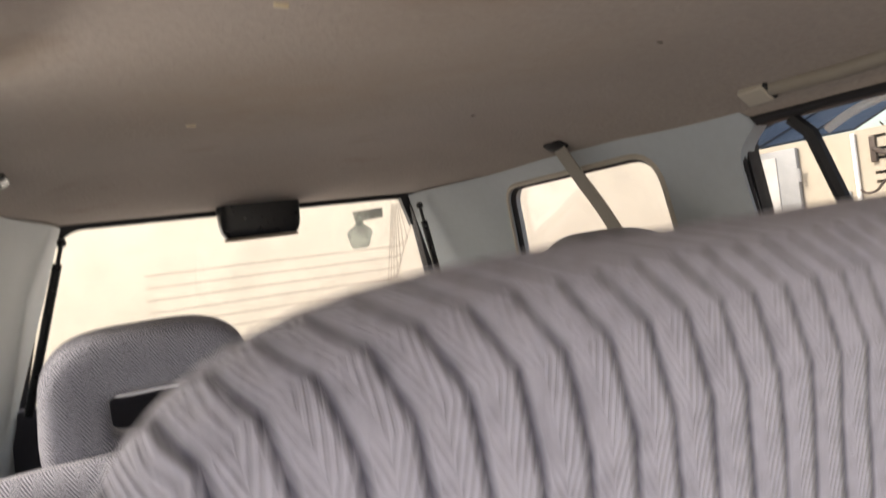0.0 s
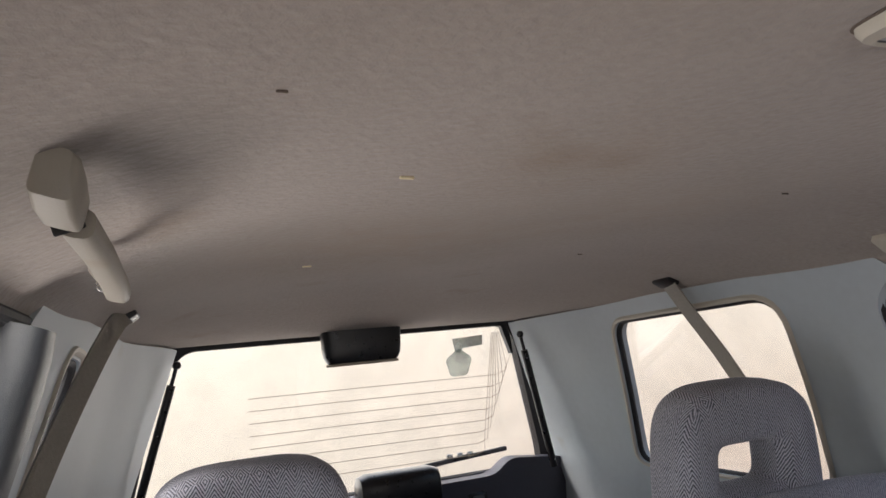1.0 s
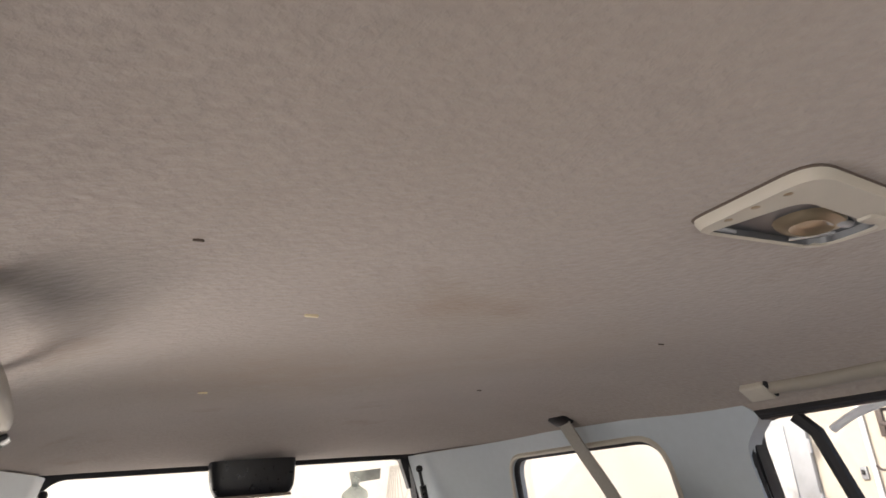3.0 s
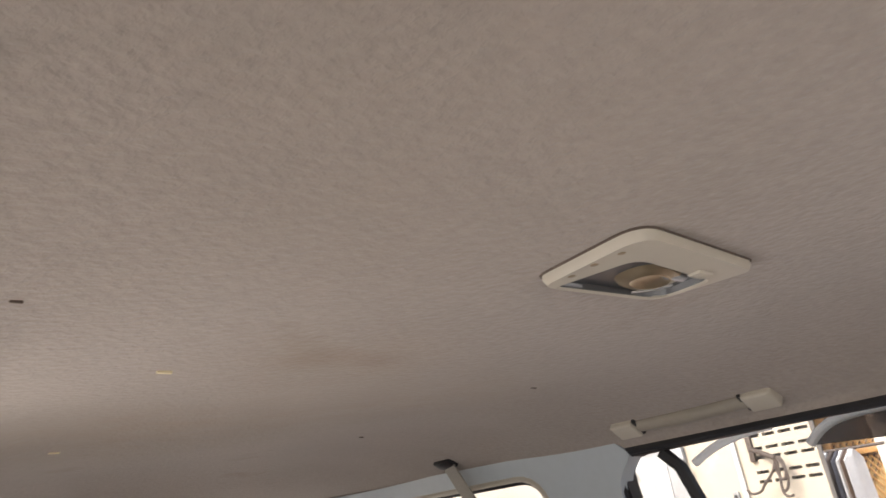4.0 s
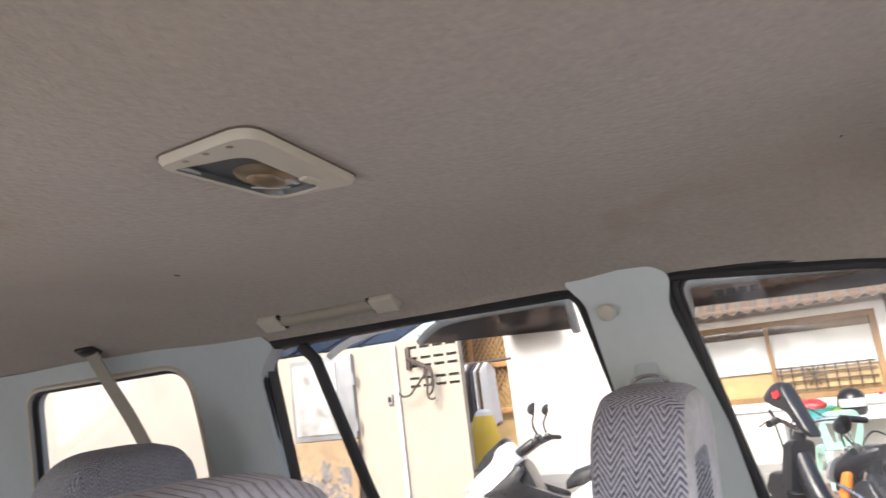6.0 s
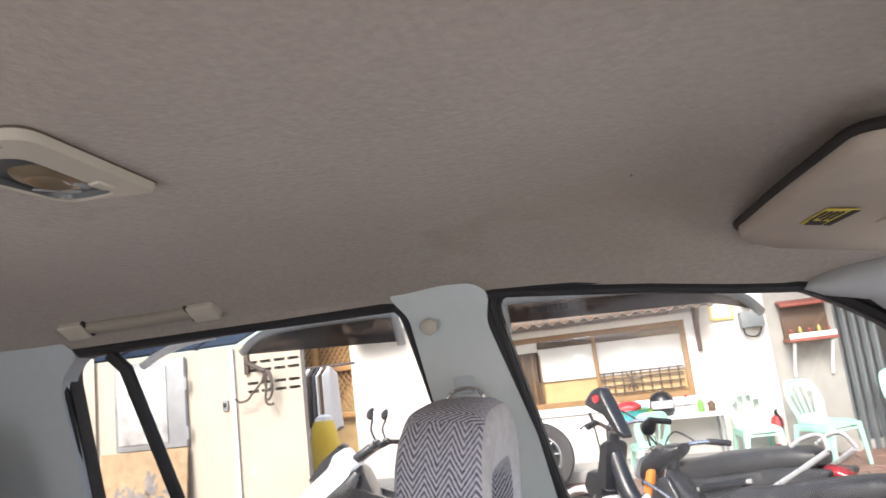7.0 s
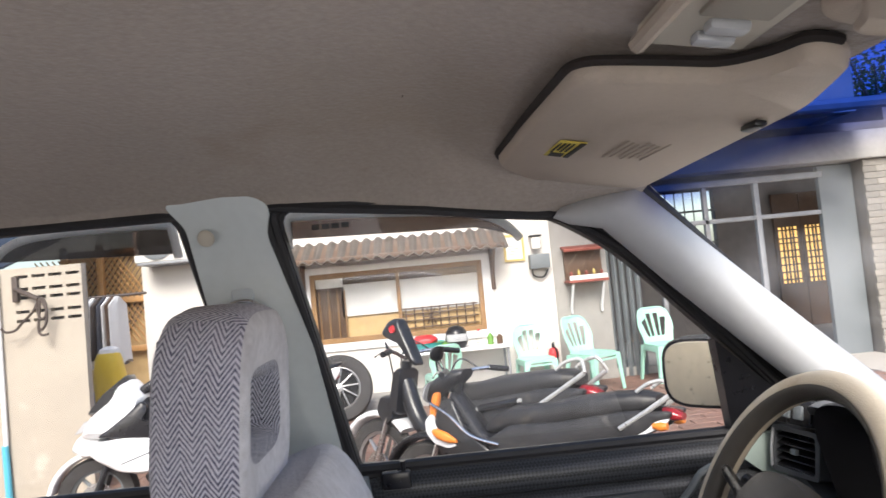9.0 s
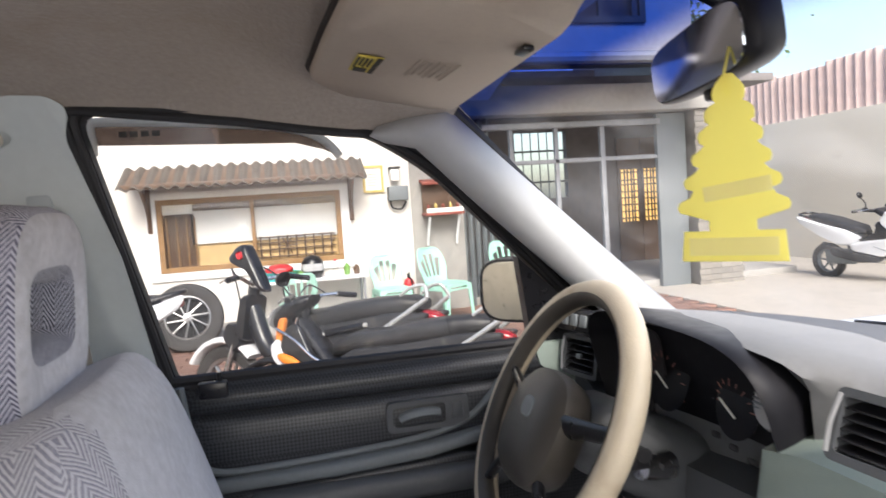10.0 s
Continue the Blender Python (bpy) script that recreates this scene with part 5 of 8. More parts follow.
part("blade", box(REAR(-0.345, 1.033, 0.07), (0.30, 0.012, 0.014), 0.003, 2, (0, 3.5, 0)), M["black"], wp)
for x in (-0.30, -0.335, -0.37):
    part("bridge", box(REAR(x, 1.040, 0.075), (0.02, 0.010, 0.018), 0.003), M["steel"], wp)
for s in (-1, 1):
    st = thing("gas_strut", pose(0, 0, 0), "black gas strut beside the rear window", "gas strut", "gas struts")
    a, b = Vector((s * 0.475, -1.715, 1.392)), Vector((0.592 if s > 0 else -0.548, -1.74, 1.00))
    part("rod", tube([a, a.lerp(b, 0.3)], 0.005, 10), M["black"], st)
    part("cylinder", tube([a.lerp(b, 0.12), b], 0.0105, 12), M["black"], st)
    part("ball_end", lathe([(0, 0.011), (0.008, 0.008), (0.011, 0), (0.008, -0.008), (0, -0.011)], 12, None, Matrix.Translation(a)), M["black"], st)
for k in range(8):
    z = 1.285 - 0.034 * k
    xr = -0.50 + 0.010 * k
    pts = [REAR(0.30, z + 0.003, 0.040), REAR(0.0, z, 0.040), REAR(xr + 0.055, z - 0.006, 0.040), REAR(xr + 0.025, z + 0.004, 0.040), REAR(xr + 0.004 + 0.003 * k, z + 0.05, 0.040), REAR(-0.46 + 0.004 * k, 1.41, 0.040)]
    part("heater_wire", tube(pts, 0.0009, 5), M["wire"] if "wire" in M else M.setdefault("wire", plain("brown_heater_wire", (0.30, 0.24, 0.17), 0.6)), tailgate)
part("edge_trim", loft([[REAR(-0.455, 1.425, 0.02), REAR(-0.48, 1.425, 0.02), REAR(-0.497, 1.34, 0.02), REAR(-0.49, 1.34, 0.02)], [REAR(-0.455, 1.425, 0.04), REAR(-0.48, 1.425, 0.04), REAR(-0.497, 1.34, 0.04), REAR(-0.49, 1.34, 0.04)]]), M["black"], tailgate)
stk = thing("window_sticker", Matrix(), "round grey faded sticker on the rear window", "sticker")
M["sticker"] = pane_glass("faded_sticker_film", (0.70, 0.74, 0.74), 0.02, 0.9)
part("disc", plate([(-0.322 + (0.040 + 0.003 * math.sin(5 * t)) * math.cos(t), 1.325 + (0.040 + 0.003 * math.sin(5 * t)) * math.sin(t)) for t in (2 * math.pi * q / 40 for q in range(40))], [], lambda x, z, d: REAR(x, z, 0.040 + d), 0.0015), M["sticker"], stk)
part("tab", plate([(-0.30, 1.40), (-0.40, 1.405), (-0.40, 1.375), (-0.335, 1.37), (-0.325, 1.355), (-0.31, 1.36)], [], lambda x, z, d: REAR(x, z, 0.039 + d), 0.0015), M["sticker"], stk, "pale torn film tab")
lt = thing("tailgate_latch", Matrix.Translation(REAR(-0.34, 0.90, -0.06)), "dark latch plate in the tailgate lining", "latch")
part("plate", box((0, 0, 0), (0.06, 0.012, 0.09), 0.008), M["black"], lt)
part("lever", box((0, 0.008, 0.01), (0.035, 0.014, 0.05), 0.005), M["mid_trim"], lt)

# windscreen wipers resting outside
for x0, x1 in ((-0.42, 0.10), (0.12, 0.58)):
    w = thing("windscreen_wiper", Matrix(), "black wiper resting at the foot of the windscreen", "wiper", "windscreen wipers")
    pts = [screen_pt(u, 0.985) + Vector((0, 0.018, 0.012)) for u in [(x0 + (x1 - x0) * q / 8) / 0.72 for q in range(9)]]
    part("blade", tube(pts, 0.0055, 8), M["black"], w)
    part("arm", tube([pts[4] + Vector((0, 0.012, 0.012)), (pts[4] + pts[8]) / 2 + Vector((0, 0.03, 0.0)), pts[8] + Vector((0.02, 0.06, -0.03))], 0.006, 8), M["black"], w)
# ==== outside: yard, house, walls, parked two-wheelers ====
M["pavers"] = plain("red_brown_pavers", (0.23, 0.135, 0.105), 0.55, grain=0.28, scale=30, bump=0.5, bump_scale=120, blotch=1.5, each=0.18)
M["mortar"] = plain("dark_joint_sand", (0.13, 0.105, 0.09), 0.8, grain=0.25, scale=25, bump=0.5, bump_scale=90, blotch=0.7)
M["stucco"] = plain("cream_wall_paint", (0.86, 0.79, 0.66), 0.85, grain=0.06, scale=30, bump=0.4, bump_scale=120, blotch=1.2, stain=((0.78, 0.70, 0.57), 1.6, 0.62))
M["white_wall"] = plain("white_wall_paint", (0.66, 0.635, 0.595), 0.85, grain=0.08, scale=25, bump=0.4, bump_scale=110, blotch=1.0, stain=((0.62, 0.58, 0.51), 1.3, 0.63))
M["patched"] = plain("patched_cream_paint", (0.40, 0.36, 0.30), 0.85, grain=0.07, scale=25, bump=0.4, bump_scale=110, blotch=1.1, stain=((0.60, 0.58, 0.53), 2.3, 0.64))
M["grey_wall"] = plain("grey_stone_wall", (0.34, 0.33, 0.31), 0.8, grain=0.14, scale=18, bump=0.6, bump_scale=60, blotch=2)
M["wood"] = plain("brown_varnished_wood", (0.27, 0.155, 0.065), 0.45, grain=0.25, scale=14, bump=0.3, bump_scale=80)
M["dark_wood"] = plain("dark_brown_wood", (0.11, 0.065, 0.04), 0.5, grain=0.25, scale=14)
M["tile"] = plain("taupe_roof_tile", (0.105, 0.088, 0.072), 0.8, grain=0.35, scale=25, bump=0.5, bump_scale=90, each=0.15)
M["mint"] = plain("mint_green_plastic", (0.36, 0.66, 0.54), 0.4, grain=0.05, scale=20, each=0.06)
M["red"] = plain("red_plastic", (0.55, 0.035, 0.04), 0.4, grain=0.1)
M["orange"] = plain("orange_plastic", (0.80, 0.24, 0.03), 0.35, grain=0.08)
M["white_gloss"] = plain("white_gloss_plastic", (0.78, 0.79, 0.80), 0.22, grain=0.03)
M["seat_black"] = plain("black_seat_vinyl", (0.025, 0.025, 0.027), 0.5, grain=0.35, scale=18, blotch=9, stain=((0.07, 0.066, 0.06), 14, 0.60))
M["tyre"] = plain("dusty_tyre_rubber", (0.045, 0.043, 0.042), 0.8, grain=0.25, scale=40, bump=0.4, bump_scale=200)
M["chrome"] = plain("bright_chrome", (0.60, 0.60, 0.58), 0.3, 0.45, grain=0.08)
M["alloy"] = plain("silver_alloy", (0.34, 0.34, 0.34), 0.35, 0.8, grain=0.08)
M["teal"] = plain("teal_plastic", (0.05, 0.40, 0.40), 0.4, grain=0.1)
M["green_cloth"] = plain("green_cloth", (0.15, 0.30, 0.07), 0.9, grain=0.3, scale=50)
M["yellow_bag"] = plain("yellow_woven_bag", (0.72, 0.50, 0.05), 0.6, grain=0.2, scale=60, bump=0.6, bump_scale=80)
M["plywood"] = plain("plywood_board", (0.30, 0.21, 0.125), 0.75, grain=0.3, scale=16, bump=0.2, bump_scale=60)
M["dusty_panel"] = plain("dusty_panel", (0.42, 0.42, 0.42), 0.6, grain=0.3, scale=9, stain=((0.22, 0.22, 0.22), 6, 0.55))
M["galvan"] = plain("grey_painted_steel", (0.26, 0.27, 0.285), 0.5, 0.2, grain=0.2, scale=12, stain=((0.20, 0.19, 0.19), 5, 0.62))
M["eave_blue"] = plain("blue_painted_sheet", (0.03, 0.08, 0.36), 0.5, grain=0.15, scale=12)
M["navy"] = plain("navy_roof_sheet", (0.010, 0.020, 0.038), 0.6, grain=0.15, scale=12)
# dark tone carries the dimness of porch, room and vent hollow in its colour
M["dark_inside"] = plain("dim_interior_tone", (0.20, 0.185, 0.18), 0.8, grain=0.15, scale=8)
M["pink_sheet"] = plain("faded_pink_sheet", (0.72, 0.56, 0.52), 0.6, grain=0.12, scale=10)
M["blue_pipe"] = plain("blue_plastic_pipe", (0.10, 0.45, 0.62), 0.4, grain=0.05)
M["paper"] = plain("white_paper", (0.75, 0.74, 0.70), 0.7, grain=0.05)
M["gold"] = plain("gilt_frame", (0.55, 0.42, 0.14), 0.4, 0.4, grain=0.1)
M["cloth_white"] = plain("pale_cloth", (0.66, 0.66, 0.66), 0.9, grain=0.12, scale=30)
M["cloth_blue"] = plain("dark_cloth", (0.035, 0.037, 0.05), 0.9, grain=0.15, scale=30)
M["glazing"] = pane_glass("house_glass", (0.95, 0.95, 0.94), 0.03, 0.02)
M["smear"] = plain("grey_paint_smear", (0.16, 0.15, 0.15), 0.8, grain=0.4, scale=20, stain=((0.36, 0.26, 0.15), 18, 0.5))
M["iron"] = plain("dark_rusty_iron", (0.075, 0.058, 0.05), 0.6, 0.3, grain=0.25)
M["lattice_wood"] = plain("orange_lattice_wood", (0.52, 0.28, 0.10), 0.5, grain=0.2, scale=14)
M["lattice_back"] = plain("honey_board", (0.60, 0.42, 0.20), 0.6, grain=0.2, scale=10)
M["far_wall"] = plain("bleached_far_wall", (0.80, 0.74, 0.63), 0.85, grain=0.08, scale=30, bump=0.4, bump_scale=120, blotch=0.9, stain=((0.62, 0.56, 0.46), 1.1, 0.62))
M["concrete"] = plain("pale_worn_concrete", (0.48, 0.44, 0.385), 0.7, grain=0.12, scale=12, bump=0.4, bump_scale=60, blotch=0.7, stain=((0.38, 0.34, 0.29), 1.0, 0.62))
M["lens_red"] = plain("red_lens", (0.28, 0.012, 0.018), 0.15, grain=0.05)

bm = bmesh.new()
bmesh.ops.create_grid(bm, x_segments=4, y_segments=4, size=400)
tagged(finish(bm, "ground", M["mortar"]), "red-brown paved yard running out to the distance", "ground", kind="structure")


def structure(name, bm, mat, label, category):
    return tagged(finish(bm, name, mat), label, category, kind="structure")


# --- house wall with its window opening
HX = -7.0
Y0, Y1, Z0, Z1 = -0.905, 1.005, 0.70, 1.475
wall = structure("wall_house", plate([(-2.72, 0), (1.80, 0), (1.80, 3.4), (-2.72, 3.4)], [[(Y0, Z0), (Y1, Z0), (Y1, Z1), (Y0, Z1)]], lambda y, z, d: (HX - d, y, z), 0.22), M["white_wall"], "cream-white painted house wall", "house wall")
structure("plinth", box((HX + 0.24, -0.45, 0.06), (0.52, 4.5, 0.13), 0.01), M["grey_wall"], "low concrete plinth along the house wall", "plinth")
win = thing("window_4", Matrix(), "sliding house window in brown wooden frame, lattice behind", "house window", kind="structure")
s_o, s_i = [(Y0 - 0.10, Z0 - 0.08), (Y1 + 0.10, Z0 - 0.08), (Y1 + 0.10, Z1 + 0.07), (Y0 - 0.10, Z1 + 0.07)], [(Y0, Z0), (Y1, Z0), (Y1, Z1), (Y0, Z1)]
part("surround", plate(s_o, [s_i], lambda y, z, d: (HX + 0.03 - d, y, z), 0.05), M["white_gloss"], win, "white plaster surround")
f_i = [(Y0 + 0.055, Z0 + 0.055), (Y1 - 0.055, Z0 + 0.055), (Y1 - 0.055, Z1 - 0.055), (Y0 + 0.055, Z1 - 0.055)]
part("frame", plate([(Y0 + 0.002, Z0 + 0.002), (Y1 - 0.002, Z0 + 0.002), (Y1 - 0.002, Z1 - 0.002), (Y0 + 0.002, Z1 - 0.002)], [f_i], lambda y, z, d: (HX + 0.022 - d, y, z), 0.09), M["wood"], win, "brown wooden frame")
part("mullion", box((HX - 0.01, 0.06, (Z0 + Z1) / 2), (0.05, 0.04, Z1 - Z0 - 0.1), 0.004), M["wood"], win)
for a, b in ((Y0 + 0.05, 0.06), (0.06, Y1 - 0.05)):
    ob = part("pane", box((HX - 0.02, (a + b) / 2, (Z0 + Z1) / 2), (0.004, b - a, Z1 - Z0 - 0.1)), M["glazing"], win)
    ob.visible_shadow = False
# white sheet and dark strip stand for sky and eave mirrored in the glass
part("mirrored_sky", box((HX - 0.045, 0.20, 1.175), (0.01, 1.55, 0.38), 0), M["white_gloss"], win, "white blind standing in for sky mirrored in the glass")
part("mirrored_eave", box((HX - 0.045, 0.05, 1.385), (0.03, 1.8, 0.09), 0.004), M["dark_wood"], win)
part("side_board", box((HX - 0.05, -0.70, 1.02), (0.02, 0.32, 0.60), 0.004), M["dark_wood"], win)
for dy in (-0.82, -0.72, -0.62, -0.54):
    part("board_batten", box((HX - 0.036, dy, 1.0), (0.015, 0.018, 0.56), 0.003), M["wood"], win)
# white patch painted in for the light above the board
part("top_light_patch", box((HX - 0.034, -0.70, 1.365), (0.02, 0.30, 0.10)), M["white_gloss"], win)
for q in range(9):
    part("lattice_bar", box((HX - 0.045, 0.12 + 0.095 * q, 0.895), (0.02, 0.018, 0.25), 0.003), M["dark_wood"], win)
for zz in (0.79, 0.87, 0.945, 1.005):
    part("lattice_rail", box((HX - 0.04, 0.50, zz), (0.02, 0.86, 0.014), 0.003), M["dark_wood"], win)
for q in range(6):
    a = q * math.pi / 3
    part("rosette_bar", box((HX - 0.032, 0.40 + 0.05 * math.cos(a), 0.905 + 0.05 * math.sin(a)), (0.016, 0.10, 0.014), 0.002, 1, (math.degrees(a), 0, 0)), M["dark_wood"], win)
part("lattice_back", box((HX - 0.075, 0.10, 0.90), (0.01, 1.75, 0.30)), M["lattice_back"], win)
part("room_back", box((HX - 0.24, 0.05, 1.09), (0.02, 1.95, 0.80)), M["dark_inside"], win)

# --- tiled awning above the window
awn = thing("awning", Matrix(), "small tiled awning on dark brackets over the house window", "awning")
tile_me = bmesh.new()
P = []
for a in range(9):
    u = a / 8
    P.append((u * 0.128, 0.018 * math.sin(2 * math.pi * u)))
rows_ = [[(d, y, z + h) for y, z in P] for d, h in ((0.0, 0.0), (0.225, -0.004))]
rows_b = [[(d, y, z + h - 0.014) for y, z in P] for d, h in ((0.0, 0.0), (0.225, -0.004))]
g = [[tile_me.verts.new(p) for p in r] for r in rows_ + rows_b]
for i in range(8):
    tile_me.faces.new((g[0][i], g[0][i + 1], g[1][i + 1], g[1][i]))
    tile_me.faces.new((g[2][i], g[3][i], g[3][i + 1], g[2][i + 1]))
    tile_me.faces.new((g[1][i], g[1][i + 1], g[3][i + 1], g[3][i]))
tmpl = part("tile", tile_me, M["tile"], awn, angle=60)
slope = Euler((0, radians(24), 0)).to_matrix().to_4x4()
k0 = True
for r in range(3):
    for c in range(19):
        m = Matrix.Translation((HX + 0.0 + 0.150 * r, -1.17 + 0.128 * c, 1.815 - 0.070 * r + (c * 0.37 % 1) * 0.006)) @ slope
        ob = tmpl if k0 else new("tile", tmpl.data)
        ob.parent, ob.matrix_local, k0 = awn, m, False
part("fascia", box((HX + 0.46, 0.045, 1.600), (0.025, 2.36, 0.05), 0.005), M["dark_wood"], awn)
part("soffit", box((HX + 0.23, 0.045, 1.690), (0.46, 2.34, 0.02), 0.004, 2, (0, 24, 0)), M["dark_wood"], awn)
for y in (-0.97, 1.12):
    part("bracket", tube(smooth_path([(HX + 0.01, y, 1.16), (HX + 0.06, y, 1.30), (HX + 0.16, y, 1.43), (HX + 0.36, y, 1.58)], 5), 0.022, 8), M["dark_wood"], awn, "curved dark wooden bracket")
    part("bracket_post", box((HX + 0.02, y, 1.36), (0.04, 0.05, 0.46), 0.006), M["dark_wood"], awn)

# --- on the wall beside the window
fr = thing("notice_frame", Matrix(), "framed certificate in a gilt frame on the house wall", "picture frame")
part("frame", plate([(1.27, 1.42), (1.50, 1.42), (1.50, 1.72), (1.27, 1.72)], [[(1.295, 1.445), (1.475, 1.445), (1.475, 1.695), (1.295, 1.695)]], lambda y, z, d: (HX + 0.03 - d, y, z), 0.028), M["gold"], fr)
part("sheet", box((HX + 0.012, 1.385, 1.57), (0.008, 0.19, 0.26)), M["paper"], fr, "white printed sheet")
for q in range(5):
    part("print_bar", box((HX + 0.018, 1.385, 1.62 - 0.03 * q), (0.003, 0.12 - 0.02 * (q % 2), 0.008)), M["faint_ink"], fr)
bx = thing("meter_box", Matrix(), "dark metal box with hanging cable on the house wall", "meter box")
part("box", box((HX + 0.07, 1.645, 1.395), (0.14, 0.22, 0.16), 0.01), M["mid_trim"], bx)
part("cable", tube(smooth_path([(HX + 0.06, 1.56, 1.32), (HX + 0.05, 1.58, 1.24), (HX + 0.05, 1.68, 1.22), (HX + 0.04, 1.74, 1.30)], 5), 0.010, 6), M["black"], bx)
lampb = thing("wall_lantern", Matrix(), "small pale wall lantern above the meter box", "wall lamp")
part("body", box((HX + 0.08, 1.62, 1.60), (0.10, 0.10, 0.14), 0.02), M["paper"], lampb)
part("cap", box((HX + 0.08, 1.62, 1.68), (0.13, 0.13, 0.02), 0.006), M["black"], lampb)

# --- table with oddments
tb = thing("side_table", Matrix(), "narrow table with pale top against the house wall", "table")
part("tabletop", box((-6.72, 0.62, 0.545), (0.44, 1.16, 0.03), 0.008), M["white_gloss"], tb)
for x in (-6.90, -6.54):
    for y in (0.08, 1.16):
        part("leg", tube([(x, y, 0.13 if x < -6.6 else 0.0), (x, y, 0.53)], 0.014, 8), M["galvan"], tb)
def basin(y, label, mat, w=0.16):
    ob = thing("basin", pose(-6.66, y, 0.56), label, "basin")
    part("tub", loft([superring((0, 0, z), (1, 0, 0), (0, 1, 0), a, a * 1.25, 20, 3.5) for z, a in ((0, w * 0.75), (0.085, w), (0.09, w * 1.05), (0.085, w * 0.97), (0.012, w * 0.7))]), mat, ob)
    return ob
basin(0.30, "teal plastic basin with red cloth on the table", M["teal"])
def cloth(name, c, r, mat, label, h=0.06):
    bm = bmesh.new()
    bmesh.ops.create_icosphere(bm, subdivisions=3, radius=1)
    for v in bm.verts:
        k = 1 + 0.35 * noise.noise(v.co * 2.1 + Vector(c))
        v.co = Vector((v.co.x * r * k, v.co.y * r * 1.3 * k, max(v.co.z, -0.3) * h * k))
    ob = finish(bm, name, mat, angle=80)
    ob.location = c
    return tagged(ob, label, "cloth")
cloth("red_cloth", (-6.66, 0.30, 0.665), 0.11, M["red"], "crumpled red cloth heaped in the teal basin")
cloth("green_cloth", (-6.62, 0.46, 0.585), 0.10, M["green_cloth"], "crumpled green cloth beside the basin")
hel = thing("helmet", pose(-6.68, 0.64, 0.56), "black motorcycle helmet on the side table", "helmet")
part("shell", lathe([(0.09, 0.0), (0.115, 0.04), (0.122, 0.10), (0.11, 0.17), (0.075, 0.215), (0.03, 0.235), (0.0, 0.238)], 24), M["black"], hel)
part("visor", loft([superring((0.085, 0, z), (0.35, 0, 0), (0, 1, 0), 0.1 * k, 0.105 * k, 16, 2.4) for z, k in ((0.075, 1.0), (0.11, 1.06), (0.15, 1.0))]), M["lens"], hel, "smoky visor")
for y, hgt, mt, lb in ((0.88, 0.16, "glazing", "clear plastic bottle on the side table"), (1.0, 0.13, "green_cloth", "green bottle on the side table"), (1.10, 0.11, "dark_wood", "brown jar on the side table")):
    bt = thing("bottle", pose(-6.70, y, 0.56), lb, "bottle", "bottles on the table")
    part("body", lathe([(0.0, 0.0), (0.032, 0.002), (0.034, hgt * 0.65), (0.014, hgt * 0.85), (0.014, hgt), (0.0, hgt)], 16), M[mt], bt)
    part("cap", lathe([(0.0, hgt + 0.015), (0.016, hgt + 0.014), (0.016, hgt - 0.008)], 12), M["red"] if y < 0.9 else M["white_gloss"], bt)


